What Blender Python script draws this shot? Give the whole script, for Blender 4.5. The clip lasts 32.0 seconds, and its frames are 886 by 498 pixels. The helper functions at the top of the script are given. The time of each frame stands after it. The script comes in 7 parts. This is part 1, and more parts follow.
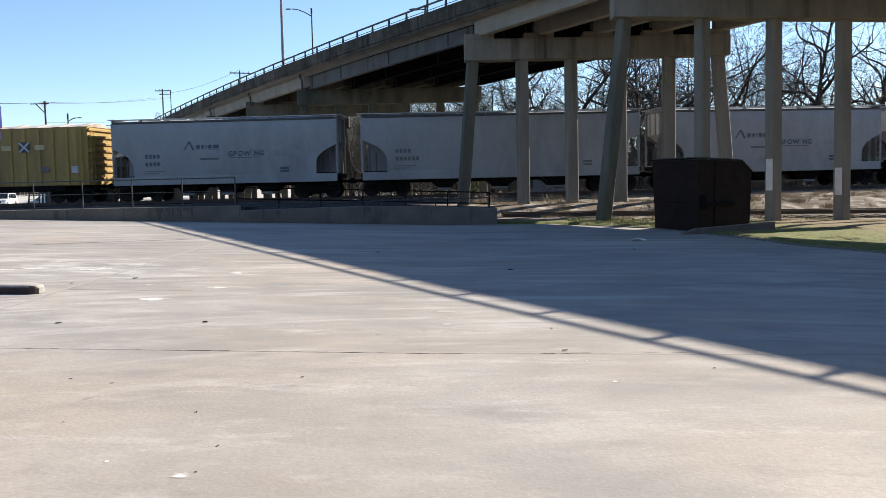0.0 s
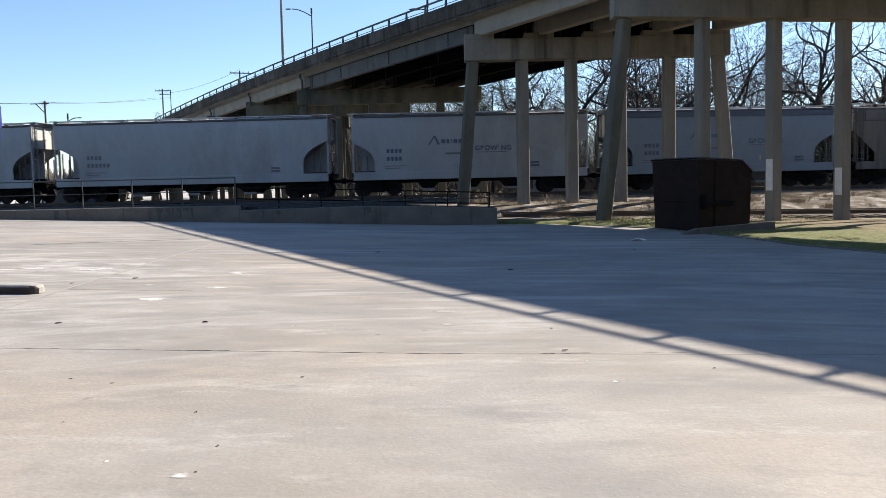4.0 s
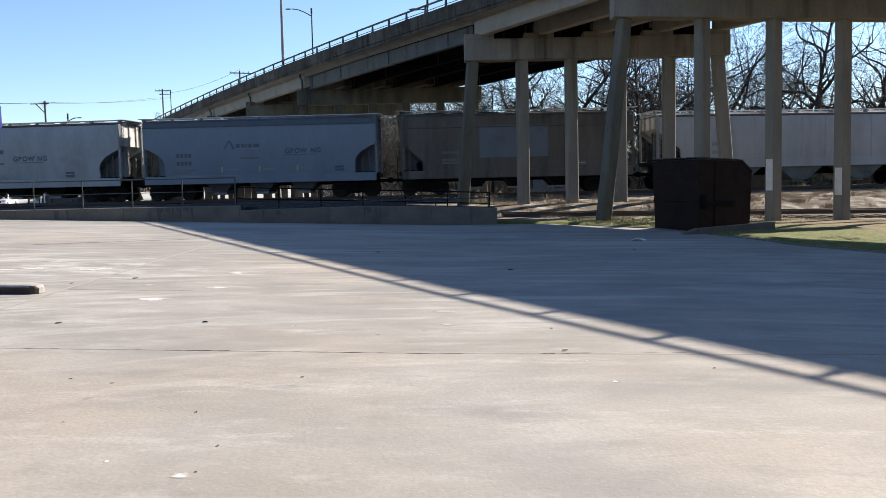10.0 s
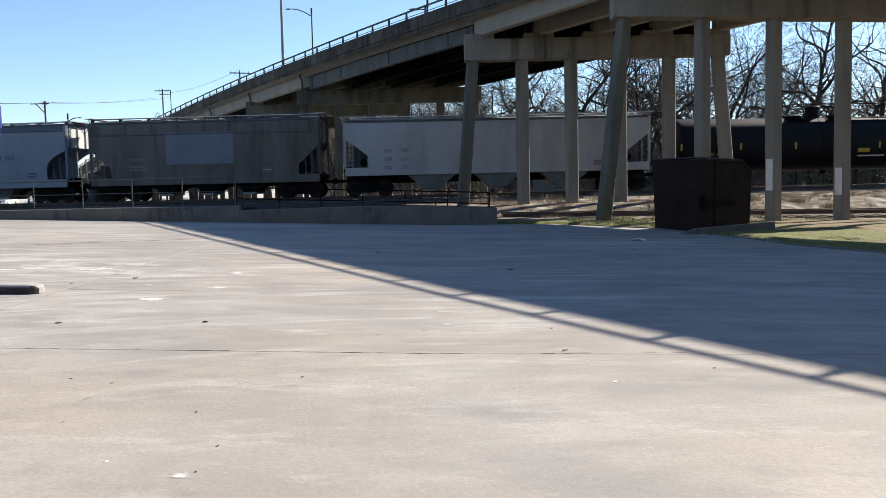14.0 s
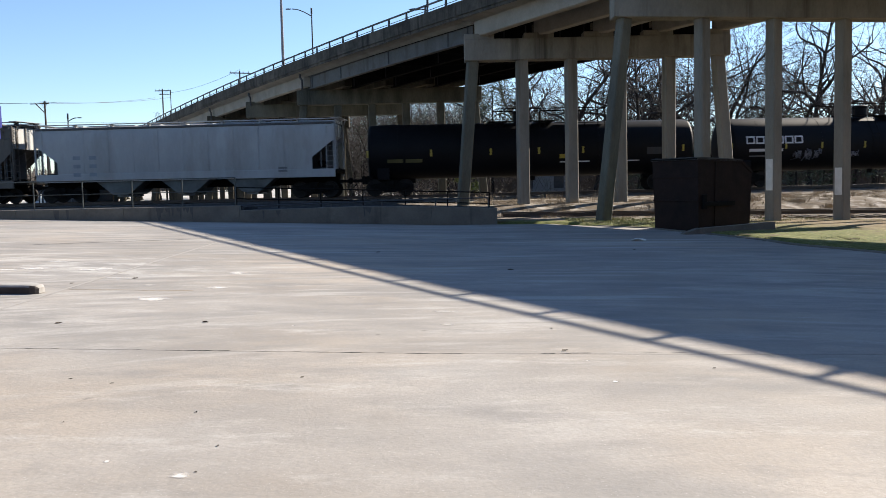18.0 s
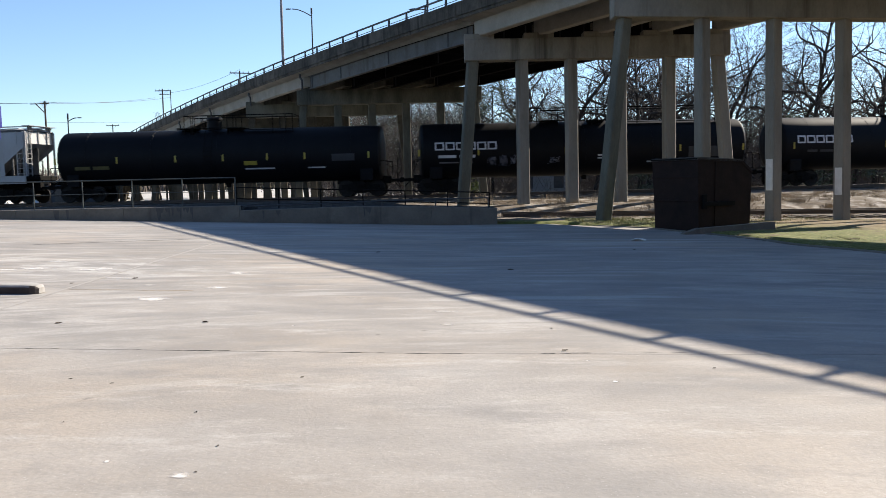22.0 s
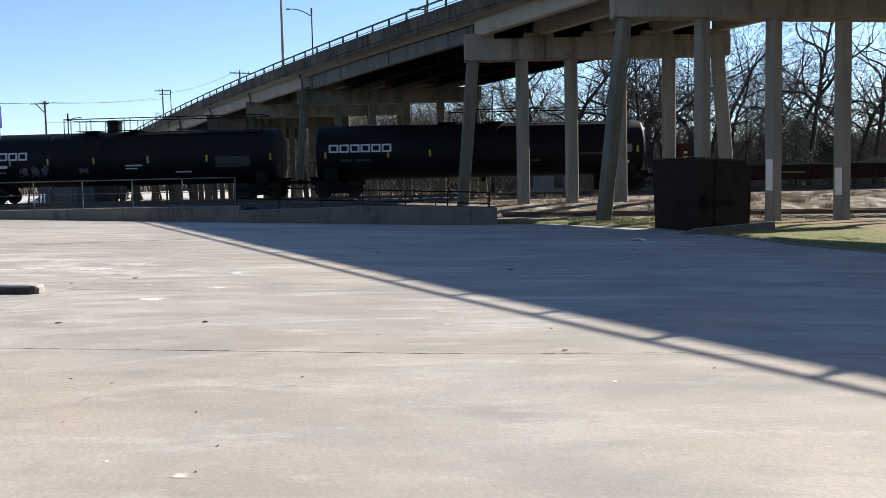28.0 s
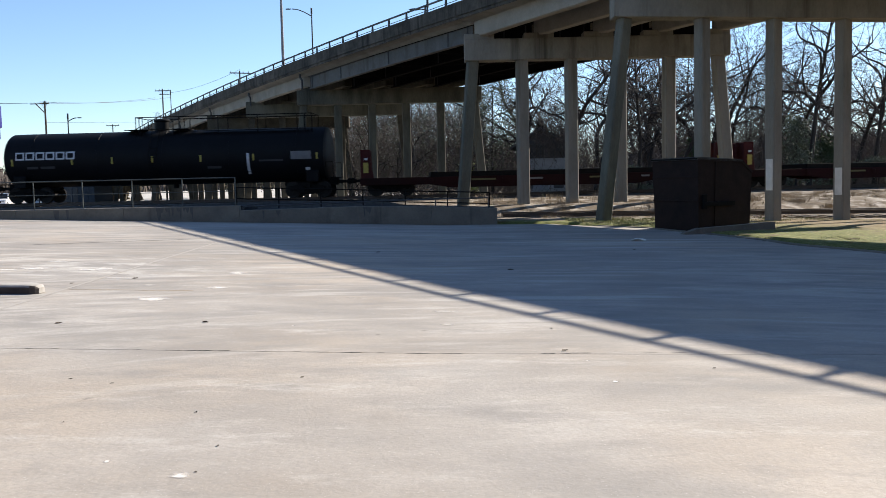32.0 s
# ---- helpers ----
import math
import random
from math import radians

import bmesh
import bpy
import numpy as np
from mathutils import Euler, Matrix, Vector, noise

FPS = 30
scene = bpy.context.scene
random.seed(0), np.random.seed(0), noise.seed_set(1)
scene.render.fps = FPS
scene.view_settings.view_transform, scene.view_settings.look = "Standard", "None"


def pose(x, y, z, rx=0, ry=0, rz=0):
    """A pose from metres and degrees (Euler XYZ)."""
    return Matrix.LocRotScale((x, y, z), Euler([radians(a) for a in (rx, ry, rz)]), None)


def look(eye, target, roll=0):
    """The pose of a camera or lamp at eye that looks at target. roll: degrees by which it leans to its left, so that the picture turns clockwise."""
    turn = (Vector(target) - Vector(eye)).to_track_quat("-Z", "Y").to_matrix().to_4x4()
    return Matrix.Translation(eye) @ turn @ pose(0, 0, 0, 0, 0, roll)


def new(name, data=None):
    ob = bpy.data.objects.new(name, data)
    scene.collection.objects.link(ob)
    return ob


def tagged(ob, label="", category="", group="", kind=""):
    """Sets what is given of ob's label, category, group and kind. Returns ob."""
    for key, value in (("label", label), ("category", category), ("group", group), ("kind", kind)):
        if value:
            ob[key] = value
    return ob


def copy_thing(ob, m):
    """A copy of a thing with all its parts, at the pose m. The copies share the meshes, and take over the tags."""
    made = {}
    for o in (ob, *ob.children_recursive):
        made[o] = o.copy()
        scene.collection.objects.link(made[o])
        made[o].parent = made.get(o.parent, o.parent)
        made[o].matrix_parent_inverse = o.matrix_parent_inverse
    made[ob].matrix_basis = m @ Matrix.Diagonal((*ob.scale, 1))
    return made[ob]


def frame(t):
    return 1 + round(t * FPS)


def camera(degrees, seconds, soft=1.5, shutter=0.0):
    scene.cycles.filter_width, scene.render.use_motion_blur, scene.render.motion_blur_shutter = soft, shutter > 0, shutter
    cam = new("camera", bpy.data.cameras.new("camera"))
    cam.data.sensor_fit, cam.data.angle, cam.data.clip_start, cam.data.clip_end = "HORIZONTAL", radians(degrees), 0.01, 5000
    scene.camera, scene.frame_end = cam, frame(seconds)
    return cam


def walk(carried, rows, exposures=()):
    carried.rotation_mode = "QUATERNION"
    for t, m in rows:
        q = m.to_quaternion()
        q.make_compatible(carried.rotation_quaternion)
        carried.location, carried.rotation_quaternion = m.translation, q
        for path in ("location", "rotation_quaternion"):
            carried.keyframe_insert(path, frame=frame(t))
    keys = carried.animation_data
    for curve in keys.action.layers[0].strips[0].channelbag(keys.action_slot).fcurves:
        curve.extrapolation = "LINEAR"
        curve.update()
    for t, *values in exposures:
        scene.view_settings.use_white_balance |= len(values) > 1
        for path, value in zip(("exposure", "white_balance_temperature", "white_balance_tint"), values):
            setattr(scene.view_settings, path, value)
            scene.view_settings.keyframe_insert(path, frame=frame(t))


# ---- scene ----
# ---------------------------------------------------------------- camera
cam = camera(52.68, 32.0, soft=0.8, shutter=0.5)
EYE = (0.0, 0.0, 1.65)
TILT = radians(4.31)
HELD = look(EYE, (0.0, 10 * math.cos(TILT), 1.65 - 10 * math.sin(TILT)), -1.3)
walk(cam, [(0.0, HELD), (32.0, HELD)], exposures=[(0.0, 1.15, 6350, 10), (32.0, 1.15, 6350, 10)])

# ---------------------------------------------------------------- daylight
SUN_UP, SUN_ROUND = radians(32.4), radians(50.0)
world = bpy.data.worlds.new("world")
scene.world = world
world.use_nodes = True
wn = world.node_tree.nodes
sky = wn.new("ShaderNodeTexSky")
sky.sky_type = "NISHITA"
sky.sun_disc = False
sky.sun_elevation, sky.sun_rotation = SUN_UP, SUN_ROUND
sky.air_density, sky.dust_density, sky.ozone_density = 0.86, 0.08, 3.1
wn["Background"].inputs["Strength"].default_value = 0.081
world.node_tree.links.new(sky.outputs["Color"], wn["Background"].inputs["Color"])

sun_way = Vector((math.cos(SUN_UP) * math.sin(SUN_ROUND), math.cos(SUN_UP) * math.cos(SUN_ROUND), math.sin(SUN_UP)))
sun = new("sun", bpy.data.lights.new("sun", "SUN"))
sun.data.energy, sun.data.angle, sun.data.color = 5.0, radians(0.42), (1.0, 0.89, 0.74)
sun.matrix_world = look(sun_way * 100, (0, 0, 0))


# ---------------------------------------------------------------- mesh tools
class Shape:
    """Collects vertices and faces of one mesh."""

    def __init__(self):
        self.v, self.f = [], []

    def add(self, verts, faces):
        n = len(self.v)
        self.v += [tuple(p) for p in verts]
        self.f += [tuple(i + n for i in face) for face in faces]
        return self

    def box(self, x0, x1, y0, y1, z0, z1):
        return self.add([(x0, y0, z0), (x1, y0, z0), (x1, y1, z0), (x0, y1, z0), (x0, y0, z1), (x1, y0, z1), (x1, y1, z1), (x0, y1, z1)],
                        [(3, 2, 1, 0), (4, 5, 6, 7), (0, 1, 5, 4), (1, 2, 6, 5), (2, 3, 7, 6), (3, 0, 4, 7)])

    def cbox(self, x0, x1, y0, y1, z0, z1, c):
        """A box whose twelve edges are cut by c."""
        v, ix = [], {}
        lo, hi = (x0, y0, z0), (x1, y1, z1)
        for k in range(8):
            s = [(k >> a) & 1 for a in range(3)]
            for a in range(3):
                p = [(hi[b] if s[b] else lo[b]) if b == a else (hi[b] - c if s[b] else lo[b] + c) for b in range(3)]
                ix[k, a] = len(v)
                v.append(p)
        f = []
        for a in range(3):
            b, d = (a + 1) % 3, (a + 2) % 3
            for s in (0, 1):
                q = [(s << a) | (i << b) | (j << d) for i, j in ((0, 0), (1, 0), (1, 1), (0, 1))]
                f.append([ix[k, a] for k in (q if s else q[::-1])])
            for i in (0, 1):
                for j in (0, 1):
                    k0 = (i << b) | (j << d)
                    k1 = k0 | (1 << a)
                    q = [ix[k0, b], ix[k1, b], ix[k1, d], ix[k0, d]]
                    f.append(q if i == j else q[::-1])
        for k in range(8):
            q = [ix[k, 0], ix[k, 1], ix[k, 2]]
            f.append(q if bin(k).count("1") % 2 else q[::-1])
        return self.add(v, f)

    def prism(self, outline, t0, t1, axis="y"):
        """An outline of (a, b) pairs drawn out along one axis from t0 to t1."""
        put = {"x": lambda a, b, t: (t, a, b), "y": lambda a, b, t: (a, t, b), "z": lambda a, b, t: (a, b, t)}[axis]
        n = len(outline)
        v = [put(a, b, t0) for a, b in outline] + [put(a, b, t1) for a, b in outline]
        f = [tuple(range(n))[::-1], tuple(range(n, 2 * n))] + [(i, (i + 1) % n, n + (i + 1) % n, n + i) for i in range(n)]
        if axis == "y":
            f = [q[::-1] for q in f]
        return self.add(v, f)

    def tube(self, p, q, r, r2=None, sides=8, caps=True):
        p, q = Vector(p), Vector(q)
        r2 = r if r2 is None else r2
        w = (q - p).normalized()
        a = w.orthogonal().normalized()
        b = w.cross(a)
        ring = [(math.cos(2 * math.pi * i / sides), math.sin(2 * math.pi * i / sides)) for i in range(sides)]
        v = [p + (a * c + b * s) * r for c, s in ring] + [q + (a * c + b * s) * r2 for c, s in ring]
        f = [(i, (i + 1) % sides, sides + (i + 1) % sides, sides + i) for i in range(sides)]
        if caps:
            f += [tuple(range(sides))[::-1], tuple(range(sides, 2 * sides))]
        return self.add(v, f)

    def beam(self, p, q, w, h, up=(0, 0, 1)):
        """A bar of rectangular section from p to q."""
        p, q = Vector(p), Vector(q)
        d = (q - p).normalized()
        s = d.cross(Vector(up)).normalized() * (w / 2)
        u = s.cross(d).normalized() * (h / 2)
        c = [p - s - u, p + s - u, p + s + u, p - s + u, q - s - u, q + s - u, q + s + u, q - s + u]
        return self.add(c, [(0, 1, 2, 3), (7, 6, 5, 4), (4, 5, 1, 0), (5, 6, 2, 1), (6, 7, 3, 2), (7, 4, 0, 3)])

    def spin(self, profile, sides, axis="x"):
        """Turns a profile of (along, radius) about an axis through the origin."""
        n = len(profile)
        v, f = [], []
        for i in range(sides):
            a = 2 * math.pi * i / sides
            for t, r in profile:
                c, s = r * math.cos(a), r * math.sin(a)
                v.append((t, c, s) if axis == "x" else (c, t, s) if axis == "y" else (c, s, t))
        for i in range(sides):
            j = (i + 1) % sides
            for k in range(n - 1):
                q = (i * n + k, i * n + k + 1, j * n + k + 1, j * n + k)
                f.append(q[::-1] if axis == "x" else q)
        return self.add(v, f)

    def shift(self, m):
        self.v = [tuple(m @ Vector(p)) for p in self.v]
        return self

    def mesh(self, name, smooth=False):
        me = bpy.data.meshes.new(name)
        me.from_pydata(self.v, [], self.f)
        if smooth:
            me.polygons.foreach_set("use_smooth", [True] * len(me.polygons))
            me.set_sharp_from_angle(angle=radians(38))
        me.update()
        return me


def part(name, shape, material, parent=None, label="", at=None, smooth=False):
    me = shape if isinstance(shape, bpy.types.Mesh) else shape.mesh(name, smooth)
    if not me.materials:
        me.materials.append(material)
    ob = new(name, me)
    if parent is not None:
        ob.parent = parent
    if at is not None:
        ob.matrix_basis = at
    return tagged(ob, label)


def thing(name, label, category, at=None, group="", kind=""):
    ob = new(name)
    ob.empty_display_size = 0.3
    if at is not None:
        ob.matrix_basis = at
    return tagged(ob, label, category, group, kind)


# ---------------------------------------------------------------- materials
def surface(name, low, high, scale=3.0, rough=0.7, metal=0.0, bump=0.15, fine=40.0, stretch=(1, 1, 1), dirt=None, dirt_scale=0.6,
            dirt_part=0.45, space="Object", each=0.0, spec=0.5, speckle=0.0, streak=None, streak_part=0.42):
    """A paint or mineral surface: two colours mixed by coarse and fine noise, a third for stains, and fine relief."""
    m = bpy.data.materials.new(name)
    m.use_nodes = True
    nt = m.node_tree
    N, L = nt.nodes, nt.links
    bs = N["Principled BSDF"]
    co = N.new("ShaderNodeTexCoord") if space == "Object" else N.new("ShaderNodeNewGeometry")
    src = co.outputs["Object"] if space == "Object" else co.outputs["Position"]
    mp = N.new("ShaderNodeMapping")
    mp.inputs["Scale"].default_value = stretch
    L.new(src, mp.inputs["Vector"])

    def noise_at(s, detail, rough_=0.6):
        n = N.new("ShaderNodeTexNoise")
        n.inputs["Scale"].default_value, n.inputs["Detail"].default_value, n.inputs["Roughness"].default_value = s, detail, rough_
        L.new(mp.outputs["Vector"], n.inputs["Vector"])
        return n.outputs["Fac"]

    def ramp(fac, a, b):
        r = N.new("ShaderNodeMapRange")
        r.inputs["From Min"].default_value, r.inputs["From Max"].default_value = a, b
        L.new(fac, r.inputs["Value"])
        return r.outputs["Result"]

    def mix(fac, a, b):
        x = N.new("ShaderNodeMix")
        x.data_type = "RGBA"
        if isinstance(fac, float):
            x.inputs["Factor"].default_value = fac
        else:
            L.new(fac, x.inputs["Factor"])
        for k, c in ((6, a), (7, b)):
            if isinstance(c, tuple):
                x.inputs[k].default_value = (*c, 1)
            else:
                L.new(c, x.inputs[k])
        return x.outputs[2]

    coarse, grain = noise_at(scale, 5), noise_at(fine, 3)
    both = N.new("ShaderNodeMath")
    both.operation = "MULTIPLY_ADD"
    L.new(grain, both.inputs[0])
    both.inputs[1].default_value = 0.35
    L.new(coarse, both.inputs[2])
    colour = mix(ramp(both.outputs[0], 0.45, 0.9), low, high)
    if dirt:
        colour = mix(ramp(noise_at(dirt_scale, 7, 0.7), 1 - dirt_part - 0.12, 1 - dirt_part + 0.18), colour, dirt)
    if streak:
        sm = N.new("ShaderNodeMapping")
        sm.inputs["Scale"].default_value = (1.5, 1.5, 0.10)
        L.new(src, sm.inputs["Vector"])
        sn = N.new("ShaderNodeTexNoise")
        sn.inputs["Scale"].default_value, sn.inputs["Detail"].default_value, sn.inputs["Roughness"].default_value = 1.0, 6, 0.65
        L.new(sm.outputs["Vector"], sn.inputs["Vector"])
        colour = mix(ramp(sn.outputs["Fac"], 1 - streak_part - 0.06, 1 - streak_part + 0.14), colour, streak)
    if speckle:
        colour = mix(ramp(noise_at(fine * 2.5, 1), 0.66, 0.72), colour, tuple(c * (1 - speckle) for c in low))
    if each:
        info = N.new("ShaderNodeObjectInfo")
        hsv = N.new("ShaderNodeHueSaturation")
        L.new(ramp(info.outputs["Random"], 0.0, 1.0), hsv.inputs["Value"])
        hsv.inputs["Value"].default_value = 1
        rr = hsv.inputs["Value"].links[0].from_node
        rr.inputs["To Min"].default_value, rr.inputs["To Max"].default_value = 1 - each, 1 + each
        L.new(colour, hsv.inputs["Color"])
        colour = hsv.outputs["Color"]
    L.new(colour, bs.inputs["Base Color"])
    rg = N.new("ShaderNodeMapRange")
    rg.inputs["To Min"].default_value, rg.inputs["To Max"].default_value = max(0.05, rough - 0.12), min(1.0, rough + 0.12)
    L.new(coarse, rg.inputs["Value"])
    L.new(rg.outputs["Result"], bs.inputs["Roughness"])
    bs.inputs["Metallic"].default_value = metal
    bs.inputs["Specular IOR Level"].default_value = spec
    if bump:
        bp = N.new("ShaderNodeBump")
        bp.inputs["Strength"].default_value, bp.inputs["Distance"].default_value = bump, 0.02
        L.new(both.outputs[0], bp.inputs["Height"])
        L.new(bp.outputs["Normal"], bs.inputs["Normal"])
    return m


M = {}
M["stop"] = surface("stop_concrete", (0.27, 0.26, 0.24), (0.42, 0.40, 0.38), 2.0, 0.9, bump=0.3, fine=22, dirt=(0.15, 0.14, 0.13), space="Position")
M["filler"] = surface("joint_filler", (0.03, 0.028, 0.025), (0.06, 0.055, 0.05), 6, 0.9, space="Position")
M["concrete"] = surface("bridge_concrete", (0.145, 0.134, 0.110), (0.238, 0.221, 0.182), 0.8, 0.85, bump=0.2, fine=12, dirt=(0.0806, 0.0720, 0.0526), dirt_scale=0.5,
                        dirt_part=0.40, space="Position", stretch=(1, 1, 0.45), streak=(0.0558, 0.0519, 0.0387))
M["fascia"] = surface("parapet_concrete", (0.062, 0.056, 0.047), (0.135, 0.122, 0.100), 0.7, 0.88, bump=0.25, fine=14, dirt=(0.014, 0.0125, 0.011),
                      dirt_scale=0.55, dirt_part=0.46, space="Position", streak=(0.016, 0.014, 0.012), streak_part=0.44, spec=0.2)
M["column"] = surface("column_concrete", (0.150, 0.140, 0.118), (0.228, 0.213, 0.181), 1.2, 0.85, bump=0.2, fine=18, dirt=(0.1139, 0.1007, 0.0739), dirt_scale=0.8, streak=(0.0915, 0.0833, 0.0600), streak_part=0.38,
                      dirt_part=0.35, space="Position", stretch=(1, 1, 0.3))
# Algae on the outer piles; on far bents this tone also carries shade.
M["mossy_shaded"] = surface("algae_shaded_concrete", (0.060, 0.060, 0.046), (0.135, 0.130, 0.100), 1.2, 0.9, bump=0.2, fine=18, dirt=(0.0200, 0.0215, 0.0145), dirt_scale=0.5,
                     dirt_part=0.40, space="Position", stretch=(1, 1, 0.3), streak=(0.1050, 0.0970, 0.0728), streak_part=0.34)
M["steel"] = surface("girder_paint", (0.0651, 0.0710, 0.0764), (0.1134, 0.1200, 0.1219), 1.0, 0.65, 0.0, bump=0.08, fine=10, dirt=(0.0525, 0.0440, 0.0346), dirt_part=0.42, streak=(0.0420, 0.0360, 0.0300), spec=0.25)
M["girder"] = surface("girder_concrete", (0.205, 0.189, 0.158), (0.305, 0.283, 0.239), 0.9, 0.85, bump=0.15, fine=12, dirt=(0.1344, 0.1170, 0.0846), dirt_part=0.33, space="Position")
# Stained concrete made darker still: shade below the deck is in its colour.
M["stained"] = surface("shaded_stained_concrete", (0.046, 0.041, 0.031), (0.098, 0.087, 0.066), 0.7, 0.9, bump=0.2, fine=12, dirt=(0.024, 0.021, 0.015), dirt_part=0.4, space="Position", spec=0.1)
# Shade inside the steel span is put into these two near-black colours.
M["shaded_steel"] = surface("shaded_girder_steel", (0.005, 0.005, 0.0055), (0.011, 0.011, 0.011), 1.2, 0.9, bump=0.1, spec=0.03)
M["soffit_shade"] = surface("shaded_concrete", (0.006, 0.006, 0.006), (0.016, 0.015, 0.014), 0.8, 0.9, bump=0.15, space="Position", spec=0.03)
M["rail_steel"] = surface("old_rail_paint", (0.028, 0.030, 0.033), (0.061, 0.063, 0.066), 2, 0.6, 0.2, bump=0.1)
M["wall"] = surface("wall_concrete", (0.1103, 0.0980, 0.0801), (0.1733, 0.1570, 0.1274), 1.2, 0.88, bump=0.25, fine=16, dirt=(0.0756, 0.0680, 0.0555), dirt_scale=0.9,
                    dirt_part=0.40, space="Position", streak=(0.0504, 0.0450, 0.0364), streak_part=0.36)
M["white_paint"] = surface("white_paint", (0.66, 0.65, 0.60), (0.80, 0.79, 0.75), 3, 0.6, bump=0.05)
M["board"] = surface("faded_white_board", (0.52, 0.51, 0.48), (0.66, 0.65, 0.62), 3, 0.7, bump=0.05, dirt=(0.30, 0.29, 0.26), dirt_part=0.38)
M["black"] = surface("tank_black", (0.004, 0.0044, 0.0056), (0.008, 0.0084, 0.0105), 0.7, 0.55, bump=0.04, fine=9, dirt=(0.012, 0.0115, 0.011), dirt_scale=0.5,
                     dirt_part=0.32, spec=0.10)
M["head"] = surface("sunlit_tank_head", (0.015, 0.015, 0.016), (0.028, 0.028, 0.028), 0.8, 0.55, bump=0.03, fine=9, spec=0.24)
M["asphalt"] = surface("platform_asphalt", (0.022, 0.022, 0.023), (0.045, 0.044, 0.043), 1.5, 0.95, bump=0.3, fine=18, space="Position", spec=0.1)
M["under"] = surface("running_gear", (0.005, 0.0047, 0.0045), (0.013, 0.012, 0.011), 4, 0.85, bump=0.2, spec=0.08)
M["wheel"] = surface("wheel_steel", (0.010, 0.009, 0.008), (0.024, 0.021, 0.019), 5, 0.7, 0.0, bump=0.1, spec=0.15)
M["dumpster"] = surface("dumpster_paint", (0.019, 0.0125, 0.0105), (0.033, 0.021, 0.0175), 1.5, 0.78, bump=0.15, fine=16, dirt=(0.014, 0.011, 0.010), dirt_scale=1.4, spec=0.08)
M["lid"] = surface("black_plastic", (0.015, 0.015, 0.016), (0.035, 0.035, 0.036), 3, 0.55, bump=0.1)
M["wood"] = surface("pole_wood", (0.06, 0.045, 0.035), (0.11, 0.085, 0.065), 3, 0.9, bump=0.3, stretch=(1, 1, 0.12))
M["galv"] = surface("galvanised", (0.30, 0.31, 0.32), (0.42, 0.43, 0.44), 2, 0.45, 0.7, bump=0.03)
M["railing"] = surface("railing_pipe", (0.028, 0.035, 0.034), (0.062, 0.072, 0.069), 3, 0.55, 0.2, bump=0.05)
M["bark"] = surface("bark", (0.018, 0.014, 0.012), (0.045, 0.037, 0.031), 2.5, 0.95, bump=0.4, fine=20, stretch=(1, 1, 0.35))
M["twig"] = surface("twigs", (0.060, 0.048, 0.041), (0.125, 0.104, 0.091), 0.3, 0.95, bump=0)
M["leaf"] = surface("evergreen_leaf", (0.022, 0.040, 0.016), (0.055, 0.085, 0.032), 0.9, 0.7, bump=0)
M["ballast"] = surface("ballast", (0.045, 0.041, 0.037), (0.12, 0.11, 0.098), 5, 0.95, bump=0.8, fine=14, space="Position")
M["tie"] = surface("railway_tie", (0.035, 0.028, 0.022), (0.075, 0.06, 0.048), 3, 0.95, bump=0.3)
M["rail"] = surface("rail", (0.055, 0.04, 0.03), (0.09, 0.065, 0.05), 4, 0.6, 0.3, bump=0.1)


# ---------------------------------------------------------------- lie of the land
def smooth(a, b, t):
    t = min(1.0, max(0.0, (t - a) / (b - a)))
    return t * t * (3 - 2 * t)


def lot_z(x, y):
    """The yard falls across from west to east."""
    if x < 0:
        return -0.0356 * max(x, -26.0)
    return -(0.012 + 0.013 * (1 - smooth(10, 22, y))) * min(x, 20.0)


def edge_x(y):
    """East edge of the concrete yard: a swept kerb."""
    if y > 30.3:
        return 6.856 - (y - 30.3) * 0.8
    return 6.4 + (32.0 - y) * 0.27 - 0.0012 * (32.0 - y) ** 2 - 0.38 * math.exp(-((y - 21.8) / 1.6) ** 2)


def ground_z(x, y):
    low = lot_z(x, y) - 0.30
    grass = 0.06 - 0.024 * max(0.0, x - 5.0) * (1 - smooth(38, 45, y))
    bank = 0.45
    z = grass + (bank - grass) * smooth(38.6, 43.5, y)
    z += 0.19 * smooth(44.8, 49.0, y)
    z += (-0.35 - z) * smooth(60, 95, y)
    on_lot = smooth(-0.3, 0.3, edge_x(y) - x) * (1 - smooth(34.4, 35.0, y)) if y < 35.0 else 0.0
    if y < 34.4 and x > edge_x(y) - 0.6:
        z = max(z, lot_z(x, y) + 0.02) if x > edge_x(y) else z
        near = lot_z(x, y) + 0.05 + 0.02 * (x - edge_x(y))
        z = near + (z - near) * smooth(26, 33, y)
    z = z + (low - z) * on_lot
    if 34.4 <= y < 42 and x < 1.6:
        z = min(z, 0.35)
    if x > edge_x(min(y, 32.0)) + 0.2:
        z -= 0.12 * math.exp(-((x - 8.6) / 1.9) ** 4 - ((y - 29.3) / 1.7) ** 4)
    return z


def axis_steps(bounds):
    out = []
    for a, b, n in bounds:
        out += [a + (b - a) * i / n for i in range(n)]
    return out + [bounds[-1][1]]


